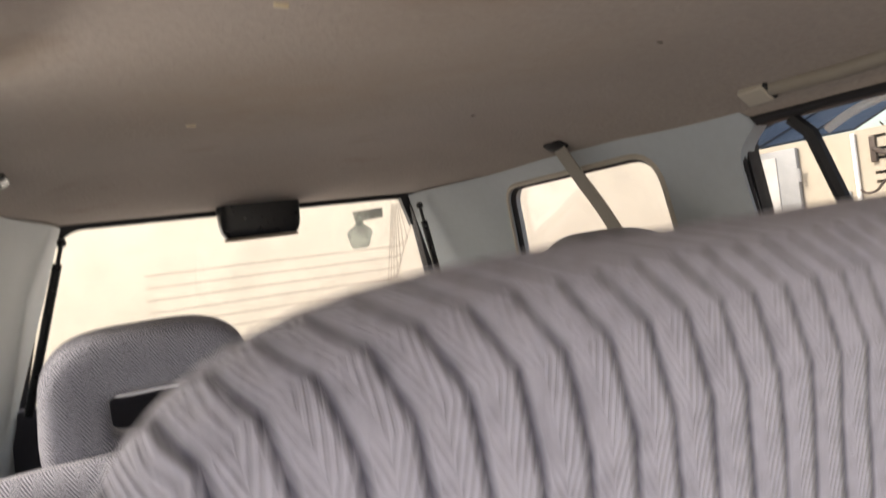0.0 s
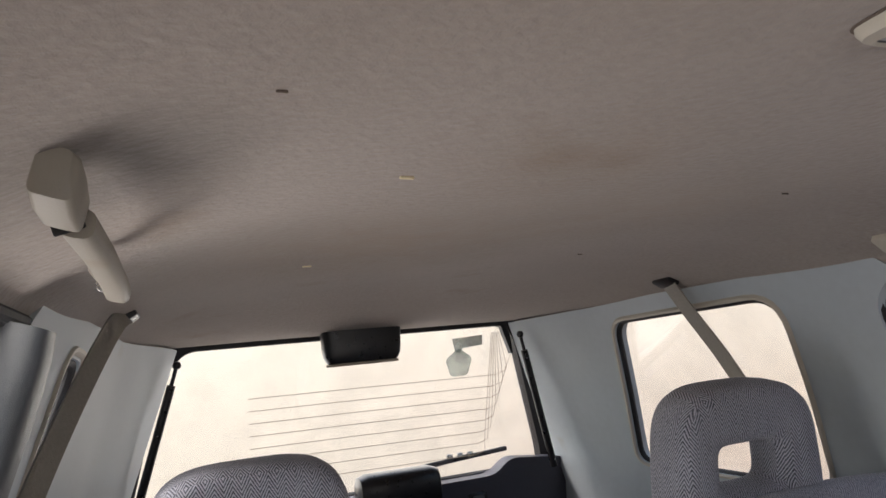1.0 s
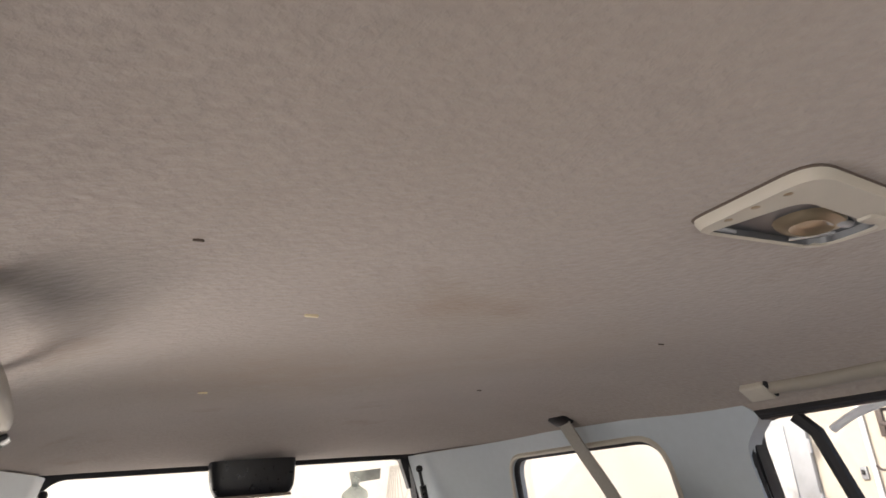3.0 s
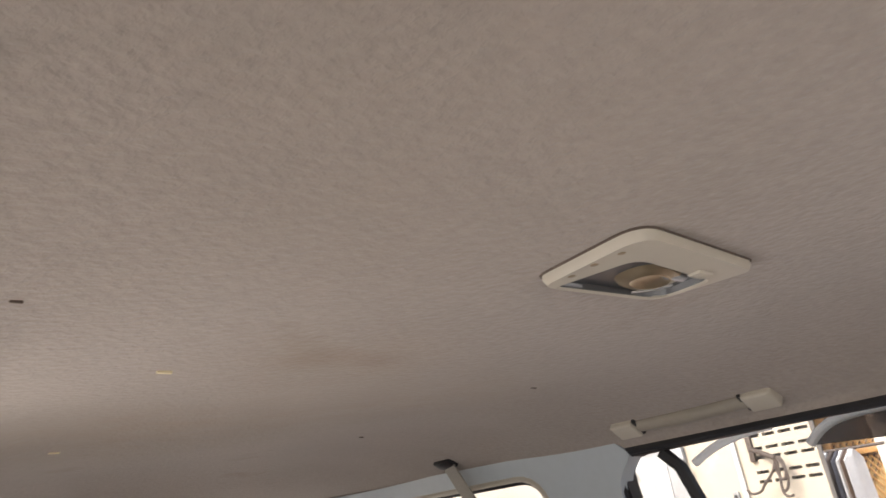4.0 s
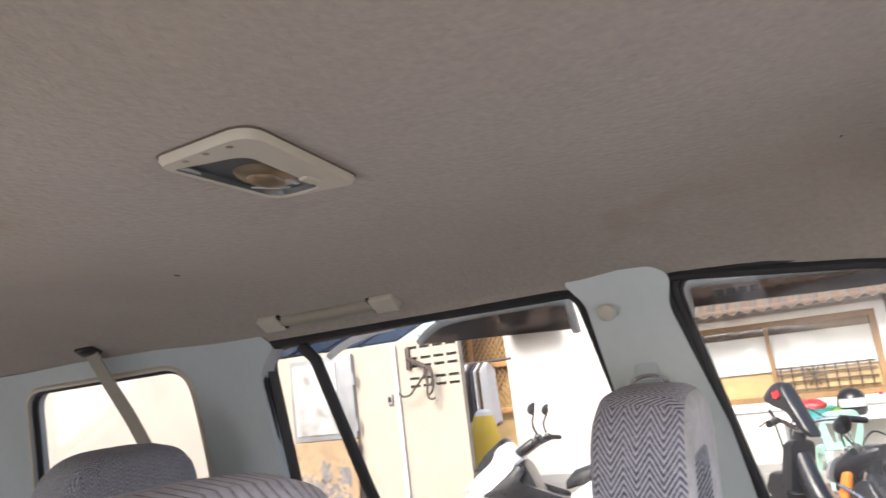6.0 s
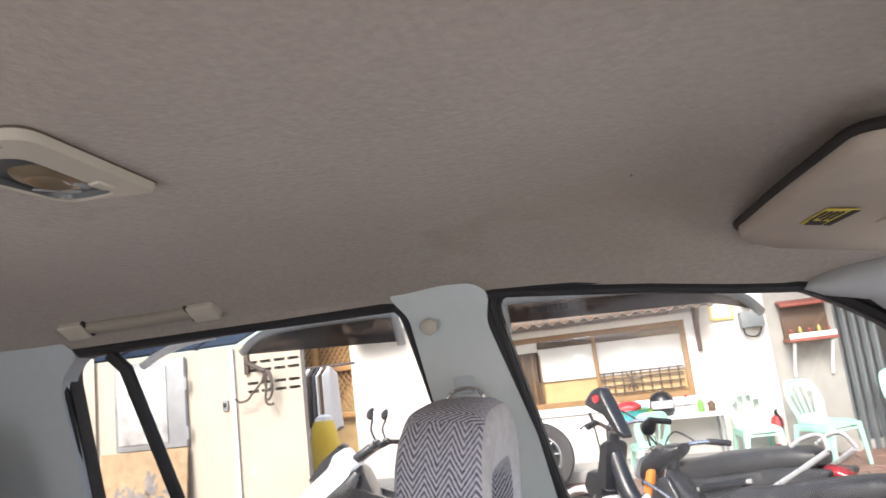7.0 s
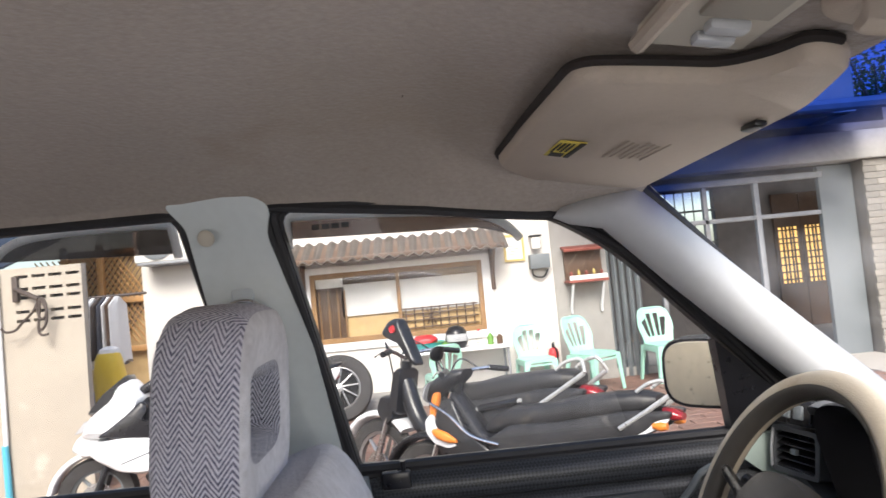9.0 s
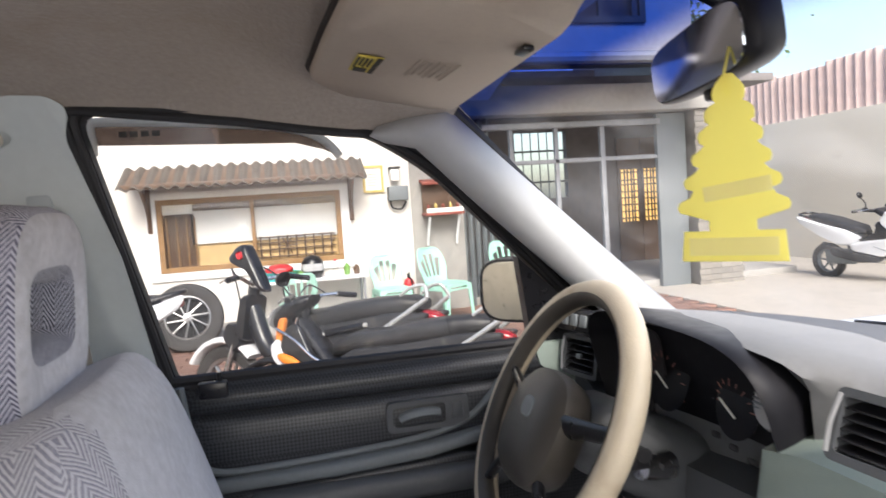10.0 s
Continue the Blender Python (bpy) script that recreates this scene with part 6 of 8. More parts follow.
# --- monobloc chairs
def plastic_chair():
    ch = thing("plastic_chair", Matrix(), "mint green stackable plastic chair with a fan of slats in its back", "chair", "mint plastic chairs")
    part("seat", loft([superring((0, 0.0, z), (1, 0, 0), (0, 1, 0), a, b, 28, 4.5) for z, a, b in ((0.415, 0.185, 0.185), (0.425, 0.205, 0.205), (0.437, 0.207, 0.207), (0.443, 0.195, 0.195), (0.434, 0.15, 0.15))]), M["mint"], ch)
    part("apron", plate([(-0.19, 0.36), (0.19, 0.36), (0.195, 0.425), (-0.195, 0.425)], [rounded([(-0.14, 0.380), (0.14, 0.380), (0.14, 0.398), (-0.14, 0.398)], 0.008)], lambda x, z, d: (x, -0.205 + d, z), 0.012), M["mint"], ch)
    for sx in (-1, 1):
        part("side_apron", box((sx * 0.198, 0.0, 0.392), (0.012, 0.36, 0.062), 0.004), M["mint"], ch)
        for sy, foot, nm in ((-1, -0.225, "front_leg"), (1, 0.27, "back_leg")):
            rings = [[(sx * (0.205 + 0.02 * (1 - f)), sy * 0.205 + (foot - sy * 0.205) * (1 - f), 0.42 * f), (sx * (0.205 + 0.02 * (1 - f) - w), sy * 0.205 + (foot - sy * 0.205) * (1 - f), 0.42 * f), (sx * (0.205 + 0.02 * (1 - f) - w), sy * (abs(0.205 + (abs(foot) - 0.205) * (1 - f)) - 0.012), 0.42 * f), (sx * (0.193 + 0.02 * (1 - f)), sy * (abs(0.205 + (abs(foot) - 0.205) * (1 - f)) - 0.012), 0.42 * f), (sx * (0.193 + 0.02 * (1 - f)), sy * (abs(0.205 + (abs(foot) - 0.205) * (1 - f)) - w), 0.42 * f), (sx * (0.205 + 0.02 * (1 - f)), sy * (abs(0.205 + (abs(foot) - 0.205) * (1 - f)) - w), 0.42 * f)] for f, w in ((0, 0.036), (0.5, 0.046), (0.85, 0.060), (1, 0.085))]
            part(nm, loft(rings), M["mint"], ch)
    lean = lambda x, z, d: (x, 0.185 + 0.30 * (z - 0.43) - 1.1 * x * x + d, z)
    back = rounded([(-0.175, 0.42), (0.175, 0.42), (0.215, 0.64), (0.17, 0.83), (-0.17, 0.83), (-0.215, 0.64)], [0.02, 0.02, 0.08, 0.11, 0.11, 0.08], 6)
    gaps = []
    for u0, u1, v0, v1 in ((-0.130, -0.150, -0.083, -0.085), (-0.065, -0.072, -0.022, -0.014), (0.022, 0.014, 0.065, 0.072), (0.083, 0.085, 0.130, 0.150)):
        out = abs(u0 + v0) > 0.1
        gaps.append(rounded([(u0 * 0.8, 0.50), (v0 * 0.8, 0.50), (v1 * 1.05, 0.715 if out else 0.765), (u1 * 1.05, 0.675 if u0 < -0.1 else (0.765 if not out else 0.715))], 0.014, 4))
    part("back_panel", plate(dense(back, 0.04), [dense(q, 0.05) for q in gaps], lean, 0.012), M["mint"], ch)
    part("back_rim", tube([Vector(lean(x, z, 0.004)) for x, z in back[3:] if z > 0.45], 0.011, 8), M["mint"], ch)
    return ch


c0 = plastic_chair()
c0.matrix_world = pose(-6.42, 2.01, 0, 0, 0, 122) @ Matrix.Scale(0.93, 4)
c0["label"] = "mint green plastic chair facing the yard before the grey pier"
copy_thing(c0, pose(-6.60, 2.84, 0, 0, 0, 98))["label"] = "mint green plastic chair before the folding gate"
for m, k, lb in ((pose(-6.66, 1.46, 0, 0, 0, 97), 0.86, "mint green plastic chair against the white house wall"), (pose(-6.40, 0.46, 0, 0, 0, -78), 0.78, "small mint green plastic chair pushed up to the side table")):
    one = copy_thing(c0, m)
    one.scale = (k, k, k)
    one["label"] = lb

ext = thing("fire_extinguisher", pose(-6.86, 1.69, 0.125) @ Matrix.Scale(0.74, 4), "red fire extinguisher with white label against the wall", "fire extinguisher")
part("cylinder", lathe([(0.0, 0.0), (0.075, 0.005), (0.078, 0.02), (0.078, 0.36), (0.06, 0.41), (0.025, 0.43), (0.0, 0.43)], 20), M["red"], ext)
part("label_band", lathe([(0.078, 0.075), (0.0815, 0.078), (0.0815, 0.285), (0.078, 0.288)], 20), M["paper"], ext, "white label band")
part("valve", box((0, 0, 0.46), (0.05, 0.04, 0.06), 0.008), M["black"], ext)
part("lever", box((0.03, 0, 0.50), (0.12, 0.022, 0.015), 0.004, 2, (0, -15, 0)), M["black"], ext)
part("hose", tube(smooth_path([(0.03, 0, 0.46), (0.09, 0.03, 0.38), (0.095, 0.03, 0.2), (0.085, 0.02, 0.08)], 5), 0.012, 8), M["black"], ext)


def wheel_parts(parent, c, r, width, spokes, rim=0.62, axis=(1, 0, 0), mat="alloy", disc=False):
    """A wheel round an axis: tyre, rim and spokes."""
    m = Matrix.Translation(c) @ Vector(axis).to_track_quat("Z", "Y").to_matrix().to_4x4()
    w = width / 2
    ty = part("tyre", lathe([(r * rim, -w * 0.8), (r * 0.80, -w), (r * 0.95, -w * 0.9), (r, -w * 0.5), (r, w * 0.5), (r * 0.95, w * 0.9), (r * 0.80, w), (r * rim, w * 0.8), (r * rim, -w * 0.8)], 36, None, m, False), M["tyre"], parent)
    part("rim", lathe([(r * rim * 1.01, w * 0.7), (r * rim * 0.93, w * 0.74), (r * rim * 0.90, w * 0.3), (r * rim * 0.90, -w * 0.6), (r * rim * 1.0, -w * 0.7)], 36, None, m, False), M[mat], parent)
    if disc:
        part("rim_back", lathe([(r * rim * 0.9, -w * 0.2), (0.0, -w * 0.2)], 24, None, m), M["black"], parent)
    for q in range(spokes):
        a = 2 * math.pi * q / spokes
        d = Vector((math.cos(a), math.sin(a), 0))
        e = Vector((-math.sin(a), math.cos(a), 0)) * r * 0.05
        part("spoke", tube([m @ (d * r * 0.08 + Vector((0, 0, w * 0.5)) + e), m @ (d * r * rim * 0.55 + Vector((0, 0, w * 0.55)) + e * 1.3), m @ (d * r * rim * 0.95 + Vector((0, 0, w * 0.4)) + e * 1.6)], [r * 0.034, r * 0.026, r * 0.032], 6), M[mat], parent)
    part("hub", lathe([(0.0, w * 0.75), (r * 0.13, w * 0.7), (r * 0.15, w * 0.3), (r * 0.15, -w * 0.3), (0, -w * 0.3)], 18, None, m), M[mat], parent)


sp = thing("spare_wheel", pose(-6.22, -0.575, 0.318, 0, 0, 0), "large tyre on a silver alloy wheel leaning on the wall", "wheel")
wheel_parts(sp, (0, 0, 0), 0.328, 0.22, 10, 0.64, (1, 0.12, 0.22), "alloy", True)


# --- two-wheelers; forward is -y
def pillow(outline, w, x=0.0, edge=0.86, hold=0.55):
    """A padded panel: an outline in (y, z) drawn in towards both faces."""
    c = sum((Vector(p) for p in outline), Vector((0, 0))) / len(outline)
    rings = []
    for f, k in ((-1, edge), (-0.85, 0.5 * (1 + edge)), (-hold, 1.0), (hold, 1.0), (0.85, 0.5 * (1 + edge)), (1, edge)):
        rings.append([(x + w * f, *(c + (Vector(p) - c) * k)) for p in outline])
    return loft(rings)


def spoked_wheel(parent, name, y, r, cut, mat, half=0.04):
    mm = Matrix.Translation((0, y, r)) @ Vector((1, 0, 0)).to_track_quat("Z", "Y").to_matrix().to_4x4()
    w = part(name, lathe([(cut, -half * 0.7), (r * 0.93, -half), (r, -half * 0.3), (r, half * 0.3), (r * 0.93, half), (cut, half * 0.7), (cut, -half * 0.7)], 36, None, mm, False), M["tyre"], parent)
    part("rim", lathe([(cut * 1.02, -half * 0.6), (cut * 0.90, -half * 0.4), (cut * 0.90, half * 0.4), (cut * 1.02, half * 0.6)], 32, None, mm, False), M[mat], w)
    for q in range(6):
        a = math.pi / 3 * q
        part("spoke", tube([(0.0, y + 0.03 * math.cos(a), r + 0.03 * math.sin(a)), (0.0, y + cut * 0.95 * math.cos(a + 0.16), r + cut * 0.95 * math.sin(a + 0.16))], [0.016, 0.011], 6), M[mat], w)
    part("brake_disc", lathe([(0.09, 0.050), (0.09, 0.045), (0.03, 0.045)], 20, None, mm), M["steel"], w)
    return w


def motorbike(label, dressed):
    """A light underbone motorcycle; dressed: with orange and white front panels, else with a bare fork and a dark fly screen."""
    b = thing("motorcycle", Matrix(), label, "motorcycle", "motorcycles in the yard")
    spoked_wheel(b, "front_wheel", -0.62, 0.285, 0.205, "alloy")
    spoked_wheel(b, "rear_wheel", 0.62, 0.285, 0.205, "alloy")
    for s in (-1, 1):
        part("fork_leg", tube([(s * 0.068, -0.62, 0.285), (s * 0.068, -0.52, 0.55), (s * 0.060, -0.41, 0.86)], [0.022, 0.019, 0.015], 10), M["steel"], b)
        part("shock_absorber", tube([(s * 0.10, 0.60, 0.33), (s * 0.10, 0.48, 0.62)], 0.022, 10), M["steel"], b)
        part("shock_spring", tube([(s * 0.10 + 0.03 * math.cos(q * 0.9), 0.59 - 0.0026 * q, 0.36 + 0.0056 * q + 0.012 * math.sin(q * 0.9)) for q in range(42)], 0.004, 5), M["red"] if dressed else M["black"], b)
        part("side_cowl", pillow(rounded([(-0.16, 0.60), (0.0, 0.70), (0.30, 0.735), (0.66, 0.80), (0.88, 0.80), (0.80, 0.72), (0.50, 0.58), (0.20, 0.47), (-0.02, 0.46)], 0.05, 4), 0.034, s * 0.108), M["seat_black"], b)
        if not dressed:
            part("rail_strip", tube([(s * 0.150, 0.04, 0.60), (s * 0.156, 0.12, 0.648), (s * 0.154, 0.30, 0.690), (s * 0.150, 0.52, 0.735)], 0.009, 8, None, False, 1.4), M["chrome"], b, "bright side rail")
            part("rail_pad", tube([(s * 0.160, 0.26, 0.684), (s * 0.158, 0.50, 0.734)], 0.013, 8, None, False, 1.4), M["black"], b)
        else:
            part("tail_panel", pillow(rounded([(0.58, 0.665), (0.68, 0.70), (0.80, 0.76), (0.86, 0.77), (0.83, 0.735), (0.70, 0.675), (0.60, 0.645)], 0.015, 3), 0.012, s * 0.128), M["white_gloss"], b, "white tail panel")
        part("grab_strut", tube([(s * 0.142, 0.62, 0.715), (s * 0.135, 0.74, 0.79), (s * 0.115, 0.86, 0.872)], 0.0125, 8), M["chrome"], b, "bright grab rail strut")
        part("grab_rail", tube(smooth_path([(s * 0.105, 0.70, 0.885), (s * 0.098, 0.76, 0.925), (s * 0.088, 0.83, 0.935), (s * 0.115, 0.865, 0.875)], 5), 0.0095, 10), M["chrome"], b, "bright grab rail")
        part("rear_signal", loft([superring((s * 0.13, y, 0.735), (1, 0, 0), (0, 0, 1), 0.032 * k, 0.022 * k, 12, 2.6) for y, k in ((0.78, 0.6), (0.82, 1.0), (0.845, 0.7))]), M["orange"], b, "orange rear signal")
        part("grip", tube([(s * 0.22, -0.33, 0.985), (s * 0.34, -0.27, 0.970)], 0.0175, 10), M["black"], b)
        part("lever", tube(smooth_path([(s * 0.19, -0.385, 0.985), (s * 0.26, -0.37, 0.975), (s * 0.345, -0.325, 0.958)], 4), 0.0055, 6), M["steel"], b)
        part("foot_peg", tube([(s * 0.10, 0.02, 0.28), (s * 0.25, 0.02, 0.28)], 0.014, 8), M["rubber"], b)
        if dressed:
            part("leg_shield", pillow(rounded([(-0.50, 0.62), (-0.44, 0.80), (-0.36, 0.84), (-0.26, 0.66), (-0.10, 0.56), (-0.12, 0.40), (-0.24, 0.34), (-0.36, 0.42)], 0.04, 4), 0.022, s * 0.135), M["black"], b, "black leg shield")
            part("orange_panel", pillow(rounded([(-0.525, 0.76), (-0.495, 0.86), (-0.455, 0.86), (-0.475, 0.74), (-0.51, 0.69)], 0.02, 3), 0.018, s * 0.112), M["orange"], b, "orange front panel")
            part("white_panel", pillow(rounded([(-0.54, 0.70), (-0.49, 0.745), (-0.46, 0.68), (-0.40, 0.62), (-0.30, 0.575), (-0.37, 0.555), (-0.47, 0.575), (-0.53, 0.63)], 0.02, 4), 0.014, s * 0.145), M["white_gloss"], b, "white side panel")
            part("turn_signal", loft([superring((s * 0.170, y, z), (1, 0, 0), (0, -0.2, 1), 0.026 * k, 0.034 * k, 14, 2.4) for y, z, k in ((-0.47, 0.645, 0.4), (-0.44, 0.638, 0.85), (-0.37, 0.62, 0.85), (-0.31, 0.605, 0.3))]), M["orange"], b, "orange turn signal")
            part("side_bar", tube(smooth_path([(s * 0.15, -0.50, 0.80), (s * 0.165, -0.36, 0.74), (s * 0.165, -0.22, 0.64), (s * 0.15, -0.05, 0.60)], 5), 0.009, 8), M["steel"], b, "bright guard bar")
            part("lower_wing", pillow(rounded([(-0.36, 0.44), (-0.20, 0.50), (-0.02, 0.44), (0.02, 0.34), (-0.16, 0.30), (-0.30, 0.34)], 0.04, 3), 0.012, s * 0.160), M["white_gloss"], b, "white lower wing")
        if dressed and s > 0:
            part("mirror_stem", tube(smooth_path([(s * 0.19, -0.36, 0.99), (s * 0.22, -0.37, 1.07), (s * 0.27, -0.34, 1.13 if not dressed else 1.07)], 4), 0.0055, 6), M["steel"] if dressed else M["black"], b)
            part("mirror", loft([superring((s * 0.285, -0.335 + d, 1.155 if not dressed else 1.085), (1, 0, 0), (0, 0.2, 1), 0.058 * k, 0.042 * k, 18, 2.4) for d, k in ((0.004, 0.9), (0.0, 1.0), (-0.018, 0.85), (-0.034, 0.4))]), M["black"], b)
    part("handlebar", tube(smooth_path([(-0.24, -0.32, 0.985), (-0.12, -0.39, 0.975), (0.0, -0.41, 0.94), (0.12, -0.39, 0.975), (0.24, -0.32, 0.985)], 5), 0.012, 8), M["steel"], b)
    for k, z in ((-1, 0.99), (1, 0.985)):
        part("cable", tube(smooth_path([(k * 0.17, -0.38, z), (k * 0.12, -0.47, z + 0.05), (k * 0.05, -0.50, 0.93), (k * 0.03, -0.47, 0.74)], 5), 0.005, 6), M["rubber"], b)
    part("steering_head", tube([(0, -0.47, 0.62), (0, -0.40, 0.92)], 0.032, 12), M["black"], b)
    if dressed:
        part("headlamp_cowl", loft([superring((0, y, z), (1, 0, 0), (0, 0.3, 1), a, c, 20, 2.6) for y, z, a, c in ((-0.58, 0.84, 0.06, 0.05), (-0.56, 0.86, 0.09, 0.075), (-0.49, 0.89, 0.11, 0.085), (-0.41, 0.93, 0.10, 0.060), (-0.34, 0.96, 0.06, 0.030))]), M["black"], b, "black headlamp cowl")
        part("headlamp", loft([superring((0, y, 0.855), (1, 0, 0), (0, 0.3, 1), a, c, 20, 2.4) for y, a, c in ((-0.630, 0.03, 0.025), (-0.618, 0.070, 0.055), (-0.59, 0.088, 0.068))]), M["lens"], b, "clear headlamp")
        part("centre_fairing", loft([superring((0, y, z), (1, 0, 0), (0, 0.6, 0.8), a, c, 18, 2.6) for y, z, a, c in ((-0.46, 0.86, 0.05, 0.04), (-0.36, 0.74, 0.09, 0.06), (-0.24, 0.60, 0.10, 0.075), (-0.06, 0.53, 0.10, 0.07), (0.10, 0.56, 0.08, 0.05))]), M["black"], b, "black centre fairing")
    else:
        part("fly_screen", pillow(rounded([(-0.60, 1.09), (-0.53, 1.165), (-0.45, 1.185), (-0.40, 1.10), (-0.29, 0.90), (-0.32, 0.89), (-0.43, 1.02), (-0.52, 1.05)], 0.025, 4), 0.050, 0.0, 0.75), M["black"], b, "dark fly screen")
        part("screen_sticker", box((0.051, -0.475, 1.115), (0.004, 0.04, 0.045), 0.012, 2, (20, 0, 0)), M["red"], b, "red sticker")
        part("headlamp_cowl", pillow(rounded([(-0.60, 0.62), (-0.56, 0.72), (-0.47, 0.70), (-0.44, 0.58), (-0.52, 0.52)], 0.03, 4), 0.085), M["black"], b, "black front cowl")
        part("fork_cover", pillow(rounded([(-0.50, 0.60), (-0.44, 0.88), (-0.38, 0.88), (-0.42, 0.60)], 0.02, 3), 0.085), M["black"], b)
        part("centre_frame", tube(smooth_path([(0, -0.42, 0.80), (0, -0.30, 0.56), (0, -0.05, 0.46), (0, 0.20, 0.56)], 5), 0.055, 12), M["black"], b)
    part("front_mudguard", loft([superring((0, -0.62 + 0.315 * math.cos(a), 0.285 + 0.315 * math.sin(a)), (1, 0, 0), (0.0, math.cos(a), math.sin(a)), 0.070, 0.022, 14, 2.8) for a in [radians(d) for d in range(45, 151, 15)]]), M["black"] if dressed else M["white_gloss"], b, "dusty black front mudguard" if dressed else "white front mudguard")
    part("engine", loft([superring((0, y, 0.34), (1, 0, 0), (0, 0, 1), a, c, 18, 3) for y, a, c in ((-0.26, 0.05, 0.05), (-0.18, 0.09, 0.085), (-0.02, 0.11, 0.10), (0.14, 0.13, 0.12), (0.24, 0.06, 0.05))]), M["alloy"], b)
    for q in range(6):
        part("cooling_fin", box((0, -0.25 + 0.022 * q, 0.36), (0.17, 0.006, 0.15), 0.01), M["alloy"], b)
    part("exhaust", tube(smooth_path([(0.08, -0.20, 0.28), (0.12, 0.0, 0.22), (0.15, 0.3, 0.25), (0.16, 0.55, 0.33), (0.16, 0.88, 0.42)], 5), [0.018] * 11 + [0.036] * 10, 10), M["steel"], b)
    part("saddle", loft([superring((0, y, z), (1, 0, 0), (0, 0, 1), a, c, 26, 3.2) for y, z, a, c in ((-0.19, 0.665, 0.05, 0.02), (-0.15, 0.69, 0.085, 0.045), (0.0, 0.735, 0.120, 0.060), (0.20, 0.755, 0.138, 0.062), (0.34, 0.785, 0.142, 0.066), (0.55, 0.815, 0.138, 0.064), (0.70, 0.835, 0.118, 0.052), (0.78, 0.84, 0.075, 0.030))]), M["seat_black"], b, "long black dusty saddle")
    part("saddle_seam", tube([Vector((0.136 * math.sin(t), 0.34, 0.785 + 0.064 * math.cos(t))) for t in (-1.3 + 2.6 * q / 14 for q in range(15))], 0.003, 6), M["rubber"], b)
    part("tail_lamp", loft([superring((0, y, z), (1, 0, 0), (0, 0, 1), a, c, 18, 2.8) for y, z, a, c in ((0.80, 0.785, 0.060, 0.026), (0.85, 0.775, 0.056, 0.028), (0.885, 0.768, 0.035, 0.015))]), M["lens_red"], b, "red tail lamp")
    part("rear_mudguard", loft([superring((0, 0.62 + 0.33 * math.cos(a), 0.285 + 0.33 * math.sin(a)), (1, 0, 0), (0.0, math.cos(a), math.sin(a)), 0.075, 0.014, 12, 2.8) for a in [radians(d) for d in range(0, 121, 20)]]), M["black"], b)
    part("plate", box((0, 0.93, 0.60), (0.16, 0.006, 0.12), 0.004), M["paper"], b, "blank plate")
    part("stand", tube([(-0.08, 0.05, 0.26), (-0.22, 0.10, 0.02)], 0.012, 8), M["steel"], b)
    return b


mb = motorbike("black light motorcycle with a dark fly screen and white mudguard", False)
mb.matrix_world = pose(-3.056, 0.42, 0.0, 0, -6, -41.9) @ Matrix.Scale(0.925, 4)
mb2 = motorbike("white and orange light motorcycle with a long black saddle", True)
mb2.matrix_world = pose(-2.63, 0.68, 0.0, 0, -6, -37.9) @ Matrix.Scale(0.85, 4)


